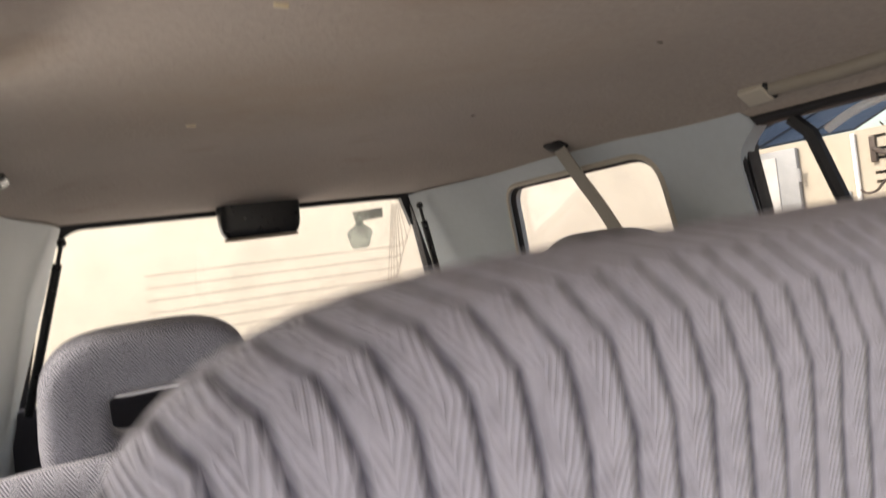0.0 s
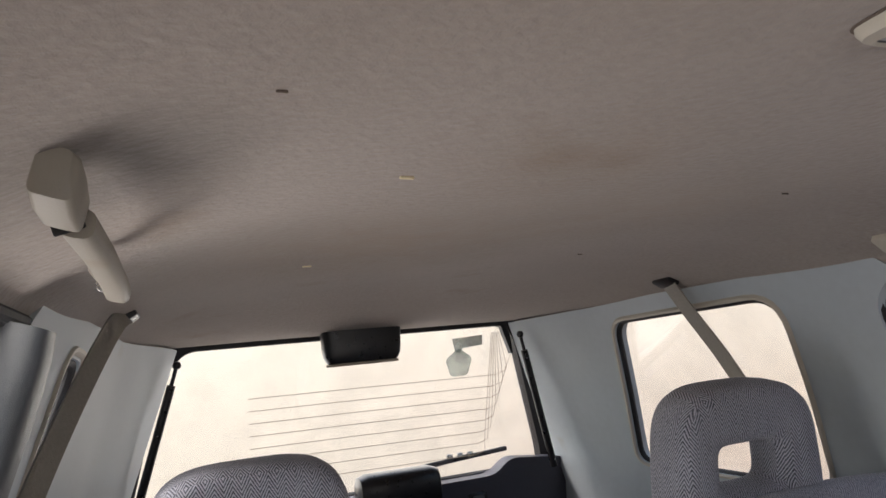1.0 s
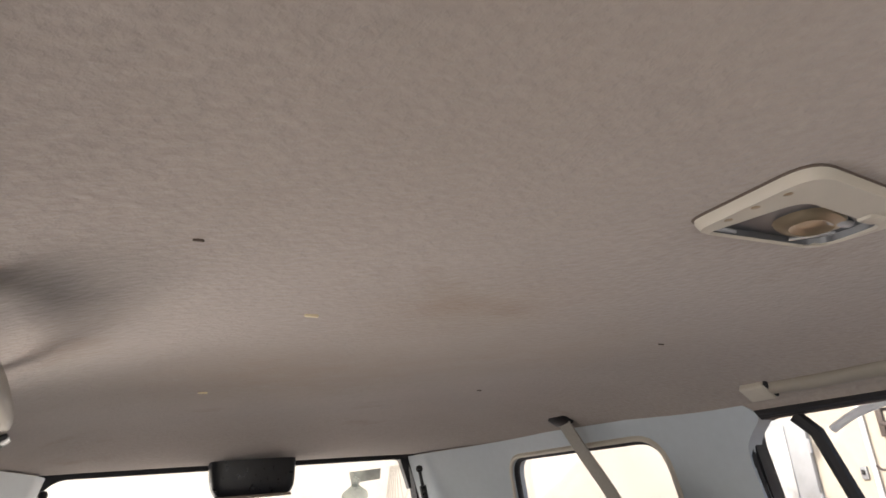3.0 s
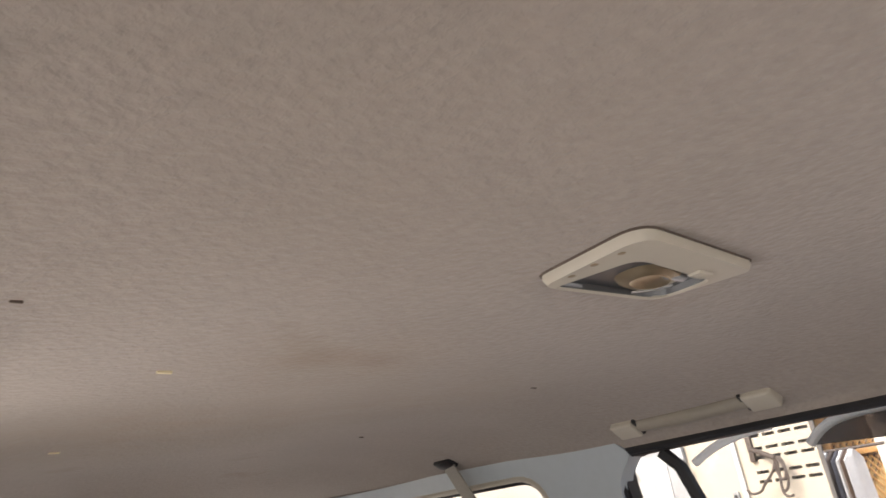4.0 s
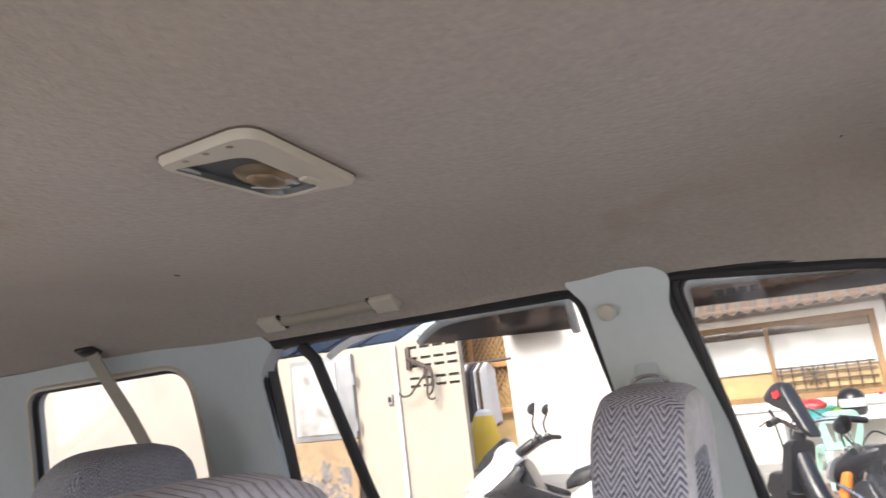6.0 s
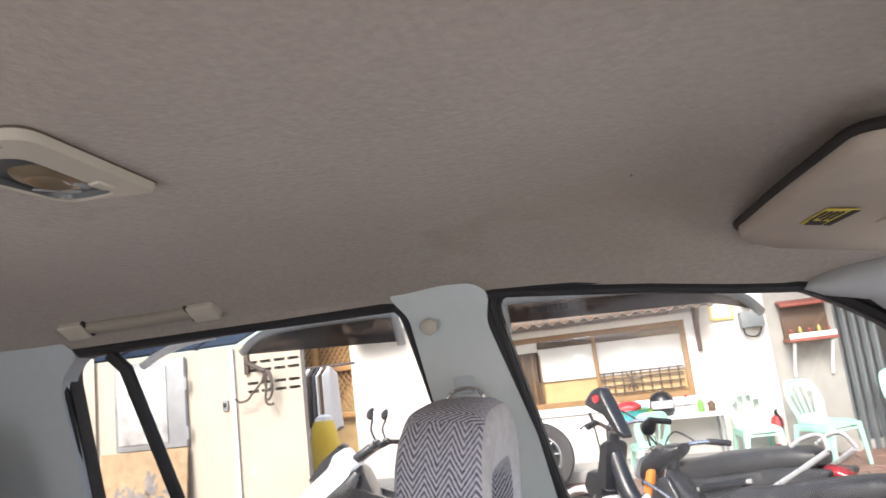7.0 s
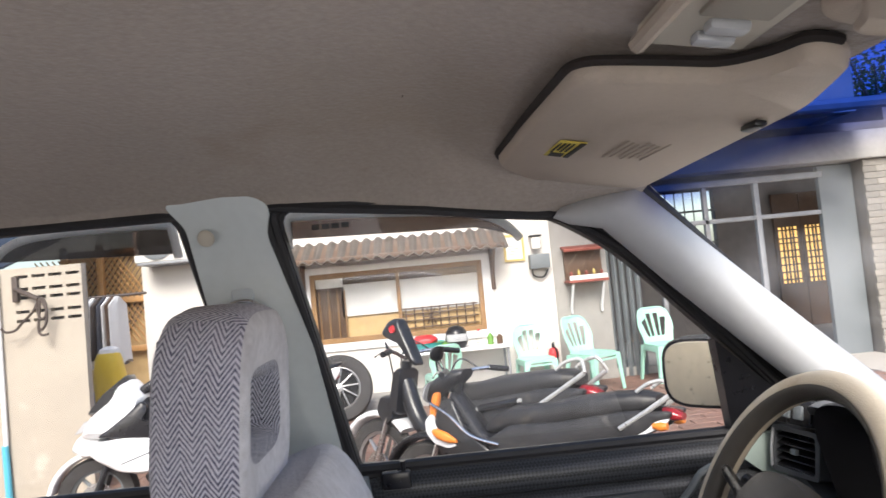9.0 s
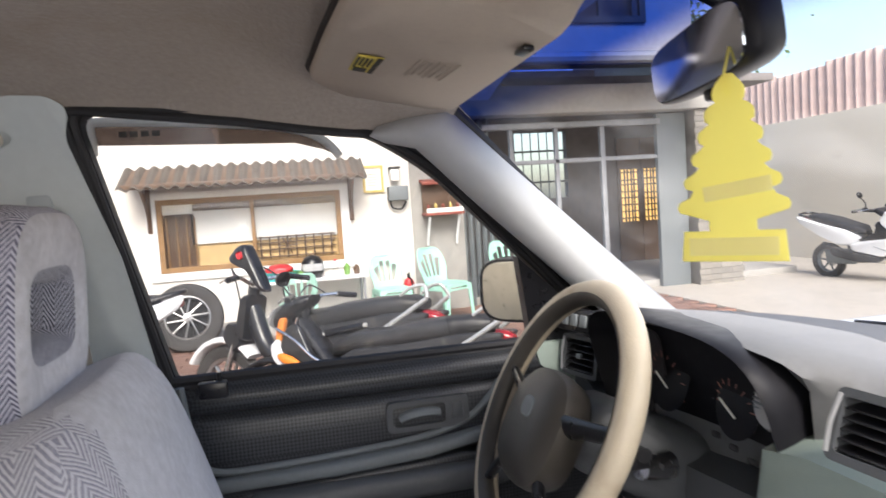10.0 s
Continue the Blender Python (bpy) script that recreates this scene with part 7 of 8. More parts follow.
def scooter(label):
    b = thing("scooter", Matrix(), label, "scooter", "scooters in the yard")
    for y, nm in ((-0.66, "front_wheel"), (0.60, "rear_wheel")):
        spoked_wheel(b, nm, y, 0.25, 0.165, "mid_trim", 0.058)
    part("front_mudguard", loft([superring((0, -0.66 + 0.28 * math.cos(a), 0.25 + 0.28 * math.sin(a)), (1, 0, 0), (0.0, math.cos(a), math.sin(a)), 0.085, 0.022, 16, 3) for a in [radians(d) for d in range(25, 171, 12)]]), M["white_gloss"], b, "white front mudguard")
    part("front_shield", pillow(rounded([(-0.74, 0.63), (-0.67, 0.76), (-0.52, 0.87), (-0.47, 0.965), (-0.41, 0.985), (-0.35, 0.91), (-0.30, 0.86), (-0.34, 0.77), (-0.46, 0.68), (-0.60, 0.60)], 0.035, 5), 0.21, 0.0, 0.72, 0.35), M["white_gloss"], b, "white front shield")
    part("wind_screen", pillow(rounded([(-0.69, 0.775), (-0.58, 0.905), (-0.43, 1.015), (-0.415, 0.99), (-0.50, 0.86), (-0.60, 0.78)], 0.02, 4), 0.150, 0.0, 0.85), M["black"], b, "dark wind screen")
    part("nose", pillow(rounded([(-0.80, 0.56), (-0.76, 0.64), (-0.66, 0.68), (-0.56, 0.60), (-0.60, 0.50), (-0.72, 0.50)], 0.03, 4), 0.12, 0.0, 0.7), M["white_gloss"], b)
    for s in (-1, 1):
        part("headlamp", pillow(rounded([(-0.75, 0.665), (-0.68, 0.745), (-0.60, 0.755), (-0.64, 0.69)], 0.02, 4), 0.030, s * 0.150), M["lens"], b, "slanted headlamp")
        part("vent_oval", loft([superring((s * x, -0.445, 0.905), (0, 1, 0), (0, -0.2, 1), 0.042 * k, 0.026 * k, 16, 2.3) for x, k in ((0.16, 1.0), (0.205, 1.0), (0.208, 0.85))]), M["green_trim"], b, "small grey-green oval lamp")
        part("swoosh_panel", pillow(rounded([(-0.60, 0.635), (-0.44, 0.745), (-0.33, 0.835), (-0.29, 0.80), (-0.34, 0.715), (-0.16, 0.645), (-0.05, 0.60), (-0.06, 0.56), (-0.40, 0.605)], 0.02, 4), 0.028, s * 0.192), M["black"], b, "black swooping side panel")
        part("side_fairing", pillow(rounded([(-0.70, 0.60), (-0.42, 0.615), (-0.08, 0.575), (0.10, 0.52), (0.06, 0.44), (-0.20, 0.40), (-0.34, 0.375), (-0.48, 0.405), (-0.62, 0.50)], 0.04, 5), 0.050, s * 0.178), M["white_gloss"], b, "white side fairing")
        part("fairing_crease", tube([(s * 0.229, -0.46, 0.455), (s * 0.230, -0.26, 0.515)], 0.004, 6), M["mid_trim"], b)
        part("foot_board", pillow(rounded([(-0.34, 0.37), (-0.20, 0.395), (0.10, 0.42), (0.42, 0.48), (0.40, 0.36), (0.0, 0.28), (-0.30, 0.30)], 0.04, 4), 0.050, s * 0.165), M["black"], b, "black foot board")
        part("tail_fairing", pillow(rounded([(-0.02, 0.60), (0.20, 0.72), (0.60, 0.80), (0.98, 0.90), (0.92, 0.80), (0.60, 0.62), (0.30, 0.50), (0.05, 0.50)], 0.05, 4), 0.055, s * 0.125), M["white_gloss"], b, "white tail fairing")
        part("grip", tube([(s * 0.22, -0.15, 0.985), (s * 0.35, -0.10, 0.975)], 0.018, 8), M["black"], b)
        part("switch_box", box((s * 0.20, -0.165, 0.99), (0.05, 0.05, 0.045), 0.01), M["black"], b)
        part("lever", tube([(s * 0.20, -0.215, 0.99), (s * 0.34, -0.17, 0.975)], 0.0065, 6), M["steel"], b)
        part("mirror_stem", tube(smooth_path([(s * 0.20, -0.17, 1.01), (s * 0.225, -0.19, 1.08), (s * 0.27, -0.165, 1.15)], 4), 0.007, 6), M["black"], b)
        part("mirror", loft([superring((s * 0.285, -0.165 + d, 1.185), (1, 0.3, 0), (-0.1, 0.2, 1), 0.062 * k, 0.042 * k, 18, 2.4) for d, k in ((0.006, 0.92), (0.0, 1.0), (-0.018, 0.85), (-0.035, 0.4))]), M["black"], b)
        part("mirror_glass", loft([superring((s * 0.285, -0.165 + d, 1.185), (1, 0.3, 0), (-0.1, 0.2, 1), 0.055, 0.036, 18, 2.4) for d in (0.004, 0.009)]), M["mirror"], b)
        part("fork_leg", tube([(s * 0.09, -0.66, 0.25), (s * 0.08, -0.52, 0.60)], 0.022, 8), M["black"], b)
    part("handlebar", tube(smooth_path([(-0.24, -0.15, 0.985), (-0.08, -0.22, 0.955), (0.08, -0.22, 0.955), (0.24, -0.15, 0.985)], 5), 0.022, 10), M["black"], b)
    part("instrument", box((0, -0.28, 0.93), (0.24, 0.16, 0.06), 0.02, 3, (30, 0, 0)), M["black"], b)
    part("inner_shield", pillow(rounded([(-0.40, 0.84), (-0.30, 0.86), (-0.20, 0.62), (0.0, 0.56), (0.02, 0.44), (-0.30, 0.44), (-0.42, 0.60)], 0.04, 4), 0.16, 0.0, 0.85), M["black"], b, "black inner shield")
    part("saddle", loft([superring((0, y, z), (1, 0, 0), (0, 0, 1), a, c, 24, 3) for y, z, a, c in ((-0.04, 0.66, 0.06, 0.03), (0.03, 0.70, 0.12, 0.055), (0.25, 0.745, 0.155, 0.065), (0.42, 0.79, 0.155, 0.075), (0.70, 0.86, 0.13, 0.060), (0.82, 0.88, 0.07, 0.030))]), M["seat_black"], b)
    part("grab_rail", tube(smooth_path([(-0.12, 0.66, 0.86), (-0.12, 0.92, 0.91), (0, 0.98, 0.92), (0.12, 0.92, 0.91), (0.12, 0.66, 0.86)], 5), 0.015, 8), M["black"], b)
    part("tail_lamp", loft([superring((0, y, 0.84), (1, 0, 0), (0, 0, 1), a, c, 16, 3) for y, a, c in ((0.88, 0.09, 0.035), (0.94, 0.085, 0.032), (0.965, 0.05, 0.016))]), M["lens_red"], b, "red tail lamp")
    part("exhaust", tube([(0.17, 0.15, 0.25), (0.19, 0.50, 0.32), (0.20, 0.85, 0.42)], [0.03, 0.055, 0.06], 14), M["black"], b)
    part("engine", loft([superring((0, y, 0.32), (1, 0, 0), (0, 0, 1), a, 0.10, 16, 3.4) for y, a in ((0.20, 0.06), (0.26, 0.11), (0.54, 0.11), (0.60, 0.06))]), M["mid_trim"], b)
    return b


sc = scooter("white scooter with black panels parked by the cream wall")
sc.matrix_world = pose(-3.674, -1.082, 0.0, 0, -5, 9.9) @ Matrix.Scale(0.886, 4)
sc2 = copy_thing(sc, pose(-6.0, 7.05, 0.0, 0, -4, 96))
sc2["label"] = "white scooter parked before the far yard wall"

# --- cream wall with vent block, pipe and hook rack
GX = -4.40
slots = []
for r in range(5):
    for c in range(4):
        y = -2.548 + 0.119 * c
        z = 1.575 - (0.0, 0.088, 0.151, 0.249, 0.312)[r]
        slots.append([(y, z), (y + 0.094, z), (y + 0.094, z + 0.022), (y, z + 0.022)])
structure("wall_gate", plate([(-7.4, 0), (-2.080, 0), (-2.080, 1.645), (-7.4, 1.68)], slots, lambda y, z, d: (GX - d, y, z), 0.06), M["patched"], "patched cream wall with a slotted vent block", "yard wall")
# dark sheet added where the slots show only shade
structure("vent_backing", box((GX - 0.085, -2.33, 1.45), (0.02, 0.48, 0.40)), M["dark_inside"], "dark sheet standing in for shade behind the vent slots", "backing")
rk = thing("hook_rack", Matrix(), "dark iron swing bracket with wire hooks on the wall", "hook rack")
part("back_plate", box((GX + 0.015, -2.535, 1.50), (0.03, 0.04, 0.18), 0.006), M["iron"], rk)
part("arm", tube([(GX + 0.02, -2.53, 1.50), (GX + 0.10, -2.33, 1.415)], 0.018, 8), M["iron"], rk)
for pts in (((-2.335, 1.42), (-2.37, 1.34), (-2.46, 1.255), (-2.50, 1.215), (-2.565, 1.205), (-2.60, 1.235)), ((-2.325, 1.42), (-2.335, 1.30), (-2.345, 1.20), (-2.32, 1.165), (-2.28, 1.17)), ((-2.32, 1.42), (-2.285, 1.34), (-2.29, 1.25), (-2.325, 1.20), (-2.345, 1.22))):
    part("wire_hook", tube(smooth_path([(GX + 0.10, y, z) for y, z in pts], 5), 0.009, 6), M["iron"], rk)
part("wire_loop", tube([Vector((GX + 0.10, -2.315 + 0.032 * math.cos(t), 1.35 + 0.075 * math.sin(t))) for t in (2 * math.pi * q / 16 for q in range(16))], 0.008, 6, None, True), M["iron"], rk)
pp = thing("wall_pipe", Matrix(), "thin white pipe with a blue lower length on the wall", "pipe")
part("upper_pipe", tube([(GX + 0.025, -2.658, 0.42), (GX + 0.025, -2.660, 1.63)], 0.016, 8), M["white_gloss"], pp)
part("lower_pipe", tube([(GX + 0.027, -2.655, 0.0), (GX + 0.027, -2.665, 0.42)], 0.022, 8), M["blue_pipe"], pp)
sw = thing("wall_switch", Matrix(), "small dark switch on the cream wall", "switch")
part("plate", box((GX + 0.01, -2.745, 1.19), (0.02, 0.05, 0.085), 0.006), M["galvan"], sw)
part("rocker", box((GX + 0.022, -2.745, 1.195), (0.01, 0.025, 0.035), 0.003), M["black"], sw)
dr = thing("steel_door", Matrix(), "grey steel door leaf with hinges beside the wall", "door")
part("leaf", box((GX + 0.03, -3.41, 1.262), (0.04, 0.66, 0.70), 0.008), M["galvan"], dr)
part("inset_panel", box((GX + 0.055, -3.47, 1.262), (0.012, 0.46, 0.60), 0.004), M["dusty_panel"], dr)
for z in (1.02, 1.40):
    part("hinge", tube([(GX + 0.06, -3.06, z - 0.05), (GX + 0.06, -3.06, z + 0.05)], 0.014, 8), M["galvan"], dr)
pb = thing("plywood_board", Matrix(), "plywood board with dark paint smears leaning on the wall", "board")
part("board", box((GX + 0.10, -3.47, 0.46), (0.02, 0.80, 0.90), 0.003, 1, (0, -6, 0)), M["plywood"], pb)
rnd = random.Random(11)
for y, z, r in ((-3.50, 0.50, 0.14), (-3.30, 0.42, 0.16), (-3.20, 0.62, 0.10), (-3.66, 0.52, 0.12), (-3.40, 0.66, 0.08)):
    o = [(y + r * rnd.uniform(0.5, 1.1) * math.cos(t), z + r * rnd.uniform(0.6, 1.4) * math.sin(t)) for t in (2 * math.pi * j / 18 for j in range(18))]
    part("smear", plate(o, [], lambda a, c, d: (GX + 0.112 - 0.105 * (c - 0.46) + d, a, c), 0.002), M["smear"], pb, "dark grey paint smear")
# navy roof sheet over the alley
bm = bmesh.new()
for q in range(9):
    y = -7.0 + 0.44 * q
    box((-6.35, y + 0.21, 2.12), (2.6, 0.42, 0.02), 0, 1, (0, 18, 0), bm)
    box((-6.35, y, 2.125), (2.6, 0.045, 0.05), 0.006, 1, (0, 18, 0), bm)
structure("alley_roof", bm, M["navy"], "navy blue ribbed sheet roof behind the wall", "roof sheet")

# --- alley: lattice, clothes rail, yellow bag
lat = thing("lattice_screen", Matrix(), "orange-brown wooden lattice screen with frame at the alley's end", "lattice screen")
part("backing", box((-7.36, -3.15, 1.2), (0.03, 1.2, 1.6)), M["lattice_back"], lat)
for y in (-3.68, -3.28, -2.78):
    part("post", box((-7.26, y, 1.1), (0.06, 0.07, 1.9), 0.006), M["lattice_wood"], lat)
for z in (0.85, 1.40, 1.95):
    part("rail", box((-7.255, -3.2, z), (0.05, 0.95, 0.06), 0.006), M["lattice_wood"], lat)
for q in range(15):
    for e in (-1, 1):
        y = -3.68 + 0.065 * q
        part("lath", box((-7.30 + 0.012 * e, y, 1.42), (0.010, 0.014, 1.2), 0, 1, (e * 35, 0, 0)), M["lattice_wood"] if e > 0 else M["dark_wood"], lat)
rail = thing("clothes_rail", Matrix(), "clothes rail with hanging striped and dark clothes", "clothes rail")
part("rod", tube([(-5.55, -3.2, 1.42), (-5.55, -2.1, 1.42)], 0.012, 8), M["iron"], rail)
for y in (-3.15, -2.66):
    part("upright", tube([(-5.55, y, 0), (-5.55, y, 1.42)], 0.014, 8), M["iron"], rail)
rnd = random.Random(23)
for q in range(9):
    y = -2.68 + 0.042 * q
    bmc = loft([[Vector((-5.55 + a * math.cos(t), y + (0.016 + 0.006 * math.sin(5 * t + q)) * math.sin(t) * (1.6 if z < 1.0 else 1.0) + 0.012 * math.sin(2 * z + q), z + 0.02 * math.sin(3 * t + q) * (z < 0.9))) for t in (2 * math.pi * k / 20 for k in range(20))] for z, a in ((1.415, 0.03), (1.385, 0.09), (1.34, 0.18), (1.1, 0.19), (0.80 + rnd.uniform(0, 0.16), 0.20))])
    part("garment", bmc, M[("cloth_blue", "cloth_white", "dark_inside", "cloth_white", "iron", "cloth_blue", "cloth_white", "dark_wood", "cloth_white")[q]], rail)
yb = thing("yellow_bag", pose(-5.15, -2.27, 0), "tall yellow woven sack standing in the alley", "sack")
part("sack", loft([superring((0.02 * math.sin(9 * z), 0, z), (1, 0, 0), (0, 1, 0), a + 0.01 * math.sin(13 * z), a * 0.95, 20, 3) for z, a in ((0, 0.11), (0.2, 0.13), (0.5, 0.125), (0.75, 0.12), (0.90, 0.10), (0.95, 0.08))]), M["yellow_bag"], yb)
part("white_top", loft([superring((0, 0, z), (1, 0, 0), (0, 1, 0), a, a, 16, 2.6) for z, a in ((0.945, 0.08), (0.98, 0.07), (1.0, 0.03))]), M["cloth_white"], yb)
ac = thing("air_conditioner", pose(-6.80, -2.33, 1.98), "pale outdoor air conditioner unit with round fan on the wall", "air conditioner")
part("case", box((0, 0, 0), (0.30, 0.64, 0.44), 0.02), M["paper"], ac)
part("fan_grille", lathe([(0.20, 0.0), (0.20, 0.012), (0.17, 0.016), (0.0, 0.016)], 28, None, Matrix.Translation((0.15, -0.08, 0)) @ Vector((1, 0, 0)).to_track_quat("Z", "Y").to_matrix().to_4x4()), M["mid_trim"], ac)
part("bracket", box((-0.02, 0, -0.235), (0.34, 0.58, 0.03), 0.004), M["galvan"], ac)

# --- grey pier with altar shelf, folding gate, porch
structure("wall_pier", box((-7.18, 2.11, 1.7), (0.30, 0.62, 3.4), 0.01), M["grey_wall"], "grey rendered pier at the house corner", "pier")
al = thing("altar_shelf", Matrix(), "small red altar shelf with gilt figures on white brackets", "shelf")
M["dull_red"] = plain("faded_red_wood", (0.26, 0.075, 0.055), 0.6, grain=0.2, scale=14)
part("shelf", box((-6.90, 2.14, 1.135), (0.28, 0.44, 0.03), 0.006), M["dull_red"], al)
part("back", box((-7.0, 2.14, 1.32), (0.04, 0.42, 0.36), 0.006), M["dark_wood"], al)
for q in range(5):
    part("ornament", lathe([(0.0, 0.0), (0.022, 0.0), (0.012, 0.04), (0.02, 0.08), (0.0, 0.10 + 0.02 * (q % 2))], 10, None, Matrix.Translation((-6.86, 1.97 + 0.085 * q, 1.15))), M["gold"] if q % 2 else M["dull_red"], al)
part("canopy", box((-6.93, 2.14, 1.50), (0.20, 0.46, 0.03), 0.006, 2, (0, 12, 0)), M["dull_red"], al)
part("front_rail", box((-6.77, 2.14, 1.175), (0.015, 0.42, 0.05), 0.004), M["paper"], al)
for y in (1.97, 2.31):
    part("bracket", tube([(-6.80, y, 1.11), (-6.98, y, 0.86), (-7.0, y, 0.78)], 0.016, 6), M["white_gloss"], al)
fg = thing("folding_gate", Matrix(), "dark folding steel gate pushed together", "gate")
for q in range(9):
    part("leaf", box((-7.10 + (0.03 if q % 2 else -0.03), 2.46 + 0.042 * q, 1.15), (0.05, 0.022, 2.3), 0.003, 1, (0, 0, 30 if q % 2 else -30)), M["mid_trim"], fg)
part("top_track", box((-7.1, 3.75, 2.32), (0.10, 2.7, 0.07), 0.006), M["mid_trim"], fg)
structure("porch_floor", box((-8.6, 4.55, 0.05), (3.0, 4.9, 0.12), 0.01), M["grey_wall"], "grey porch floor behind the gate", "porch floor")
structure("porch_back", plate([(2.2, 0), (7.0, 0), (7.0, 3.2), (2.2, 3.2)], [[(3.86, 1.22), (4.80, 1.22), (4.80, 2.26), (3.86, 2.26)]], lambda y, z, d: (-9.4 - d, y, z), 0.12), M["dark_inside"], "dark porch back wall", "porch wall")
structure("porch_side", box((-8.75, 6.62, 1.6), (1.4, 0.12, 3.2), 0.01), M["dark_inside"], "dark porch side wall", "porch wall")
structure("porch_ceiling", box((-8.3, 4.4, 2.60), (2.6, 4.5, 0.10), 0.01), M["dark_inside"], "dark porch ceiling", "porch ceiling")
pw = thing("window_5", Matrix(), "bright barred porch window", "window", kind="structure")
part("pane", box((-9.46, 4.33, 1.74), (0.01, 0.98, 1.08)), M["glazing"], pw).visible_shadow = False
for q in range(7):
    part("bar", tube([(-9.38, 3.92 + 0.137 * q, 1.22), (-9.38, 3.92 + 0.137 * q, 2.26)], 0.010, 6), M["mid_trim"], pw)
for z in (1.48, 1.96):
    part("crossbar", box((-9.38, 4.33, z), (0.03, 0.96, 0.03), 0.004), M["mid_trim"], pw)
ad = thing("porch_door", Matrix(), "dark double door with amber glass lattice", "door")
M["amber"] = plain("glowing_amber_glass", (0.85, 0.50, 0.14), 0.3, grain=0.25, scale=18)
# added glow stands in for light coming through the amber panes
M["amber"].node_tree.nodes["Principled BSDF"].inputs["Emission Color"].default_value = (1.0, 0.60, 0.18, 1)
M["amber"].node_tree.nodes["Principled BSDF"].inputs["Emission Strength"].default_value = 0.6
for k, y in enumerate((5.83, 6.24)):
    lf = part("leaf", plate([(y - 0.20, 0.12), (y + 0.20, 0.12), (y + 0.20, 2.1), (y - 0.20, 2.1)], [[(y - 0.15, 0.76), (y + 0.15, 0.76), (y + 0.15, 1.60), (y - 0.15, 1.60)]], lambda a, z, d: (-9.32 - d, a, z), 0.05), M["dark_wood"], ad)
    part("amber_pane", box((-9.355, y, 1.18), (0.01, 0.32, 0.86)), M["amber"], lf, "lit amber glass")
    rnd = random.Random(5 + k)
    for q in range(8):
        part("lattice_bar", box((-9.335, y, 0.81 + 0.106 * q + rnd.uniform(-0.02, 0.02)), (0.03, 0.30, 0.020)), M["dark_wood"], lf)
    for q in range(4):
        part("lattice_bar", box((-9.335, y - 0.09 + 0.06 * q + rnd.uniform(-0.01, 0.01), 1.18), (0.03, 0.016, 0.84)), M["dark_wood"], lf)
for y, w in ((3.05, 0.05), (3.62, 0.05), (4.22, 0.06)):
    structure("porch_post", box((-7.05, y, 1.03), (w, w, 2.06), 0.004), M["galvan"], "grey steel porch post", "post")
structure("porch_rail", box((-7.05, 3.85, 1.66), (0.05, 2.2, 0.05), 0.004), M["galvan"], "grey steel cross rail of the porch front", "rail")
structure("porch_head", box((-7.05, 3.85, 2.09), (0.08, 2.3, 0.07), 0.004), M["galvan"], "grey steel head rail of the porch front", "rail")
structure("porch_shutter", box((-7.05, 5.15, 1.09), (0.07, 0.40, 2.18), 0.006), M["mid_trim"], "dark grey steel shutter panel beside the pillar", "shutter")
M["cladding_core"] = plain("dark_stone_joint", (0.17, 0.158, 0.14), 0.85, grain=0.15, scale=20)
pl = thing("porch_pillar", Matrix(), "grey-beige stone-clad porch pillar", "pillar", kind="structure")
part("core", box((-7.03, 5.68, 1.1), (0.34, 0.62, 2.2), 0.006), M["cladding_core"], pl)
M["cladding"] = plain("grey_beige_stone", (0.22, 0.205, 0.18), 0.8, grain=0.15, scale=20, bump=0.5, bump_scale=70, each=0.14)
sl = finish(box((0, 0, 0), (0.03, 0.298, 0.070), 0.003, 1), "stone", M["cladding"])
for r in range(30):
    for c in range(3):
        y = 5.37 + 0.30 * c + (0.15 if r % 2 else 0.0)
        w = 1.0
        if c == 2 and r % 2:
            continue
        y0_, y1_ = max(y - 0.15, 5.36), min(y + 0.15, 6.0)
        if y1_ - y0_ < 0.06:
            continue
        ob = sl if (r == 0 and c == 0) else new("stone", sl.data)
        ob.parent = pl
        ob.matrix_local = pose(-6.855, (y0_ + y1_) / 2, 0.037 + 0.073 * r) @ Matrix.Diagonal((1, (y1_ - y0_) / 0.30, 1, 1))
nt = thing("pillar_notice", Matrix(), "white paper notice taped to the pillar", "notice")
part("sheet", box((-6.835, 5.68, 1.32), (0.006, 0.17, 0.28)), M["paper"], nt)
for q in range(3):
    part("print_bar", box((-6.83, 5.68, 1.40 - 0.06 * q), (0.002, 0.11, 0.014)), M["faint_ink"], nt)
structure("porch_beam", box((-6.95, 4.15, 2.36), (0.34, 3.7, 0.32), 0.01), M["grey_wall"], "pale beam over the porch opening", "beam")
# sheet-metal eave over the porch with ribs
ev = thing("eave", Matrix(), "blue ribbed sheet-metal eave over the porch", "eave")
for q in range(18):
    part("rib", box((-6.45, 1.9 + 0.19 * q, 2.74), (1.5, 0.10, 0.035), 0.008, 1, (0, 9, 0)), M["eave_blue"], ev)
part("sheet", box((-6.45, 3.52, 2.71), (1.5, 3.5, 0.02), 0, 1, (0, 9, 0)), M["eave_blue"], ev)
part("gutter", tube([(-5.70, 1.75, 2.59), (-5.70, 5.28, 2.59)], 0.06, 8), M["galvan"], ev)
upper = thing("upper_storey", Matrix(), "grey upper storey of the house with a dark window", "house storey", kind="structure")
part("wall", plate([(-2.5, 2.8), (5.55, 2.8), (5.55, 5.4), (-2.5, 5.4)], [[(3.75, 3.35), (4.85, 3.35), (4.85, 4.4), (3.75, 4.4)]], lambda y, z, d: (-7.1 - d, y, z), 0.2), M["grey_wall"], upper)
part("end_wall", box((-8.7, 5.45, 4.1), (3.0, 0.2, 2.6), 0.01), M["grey_wall"], upper)
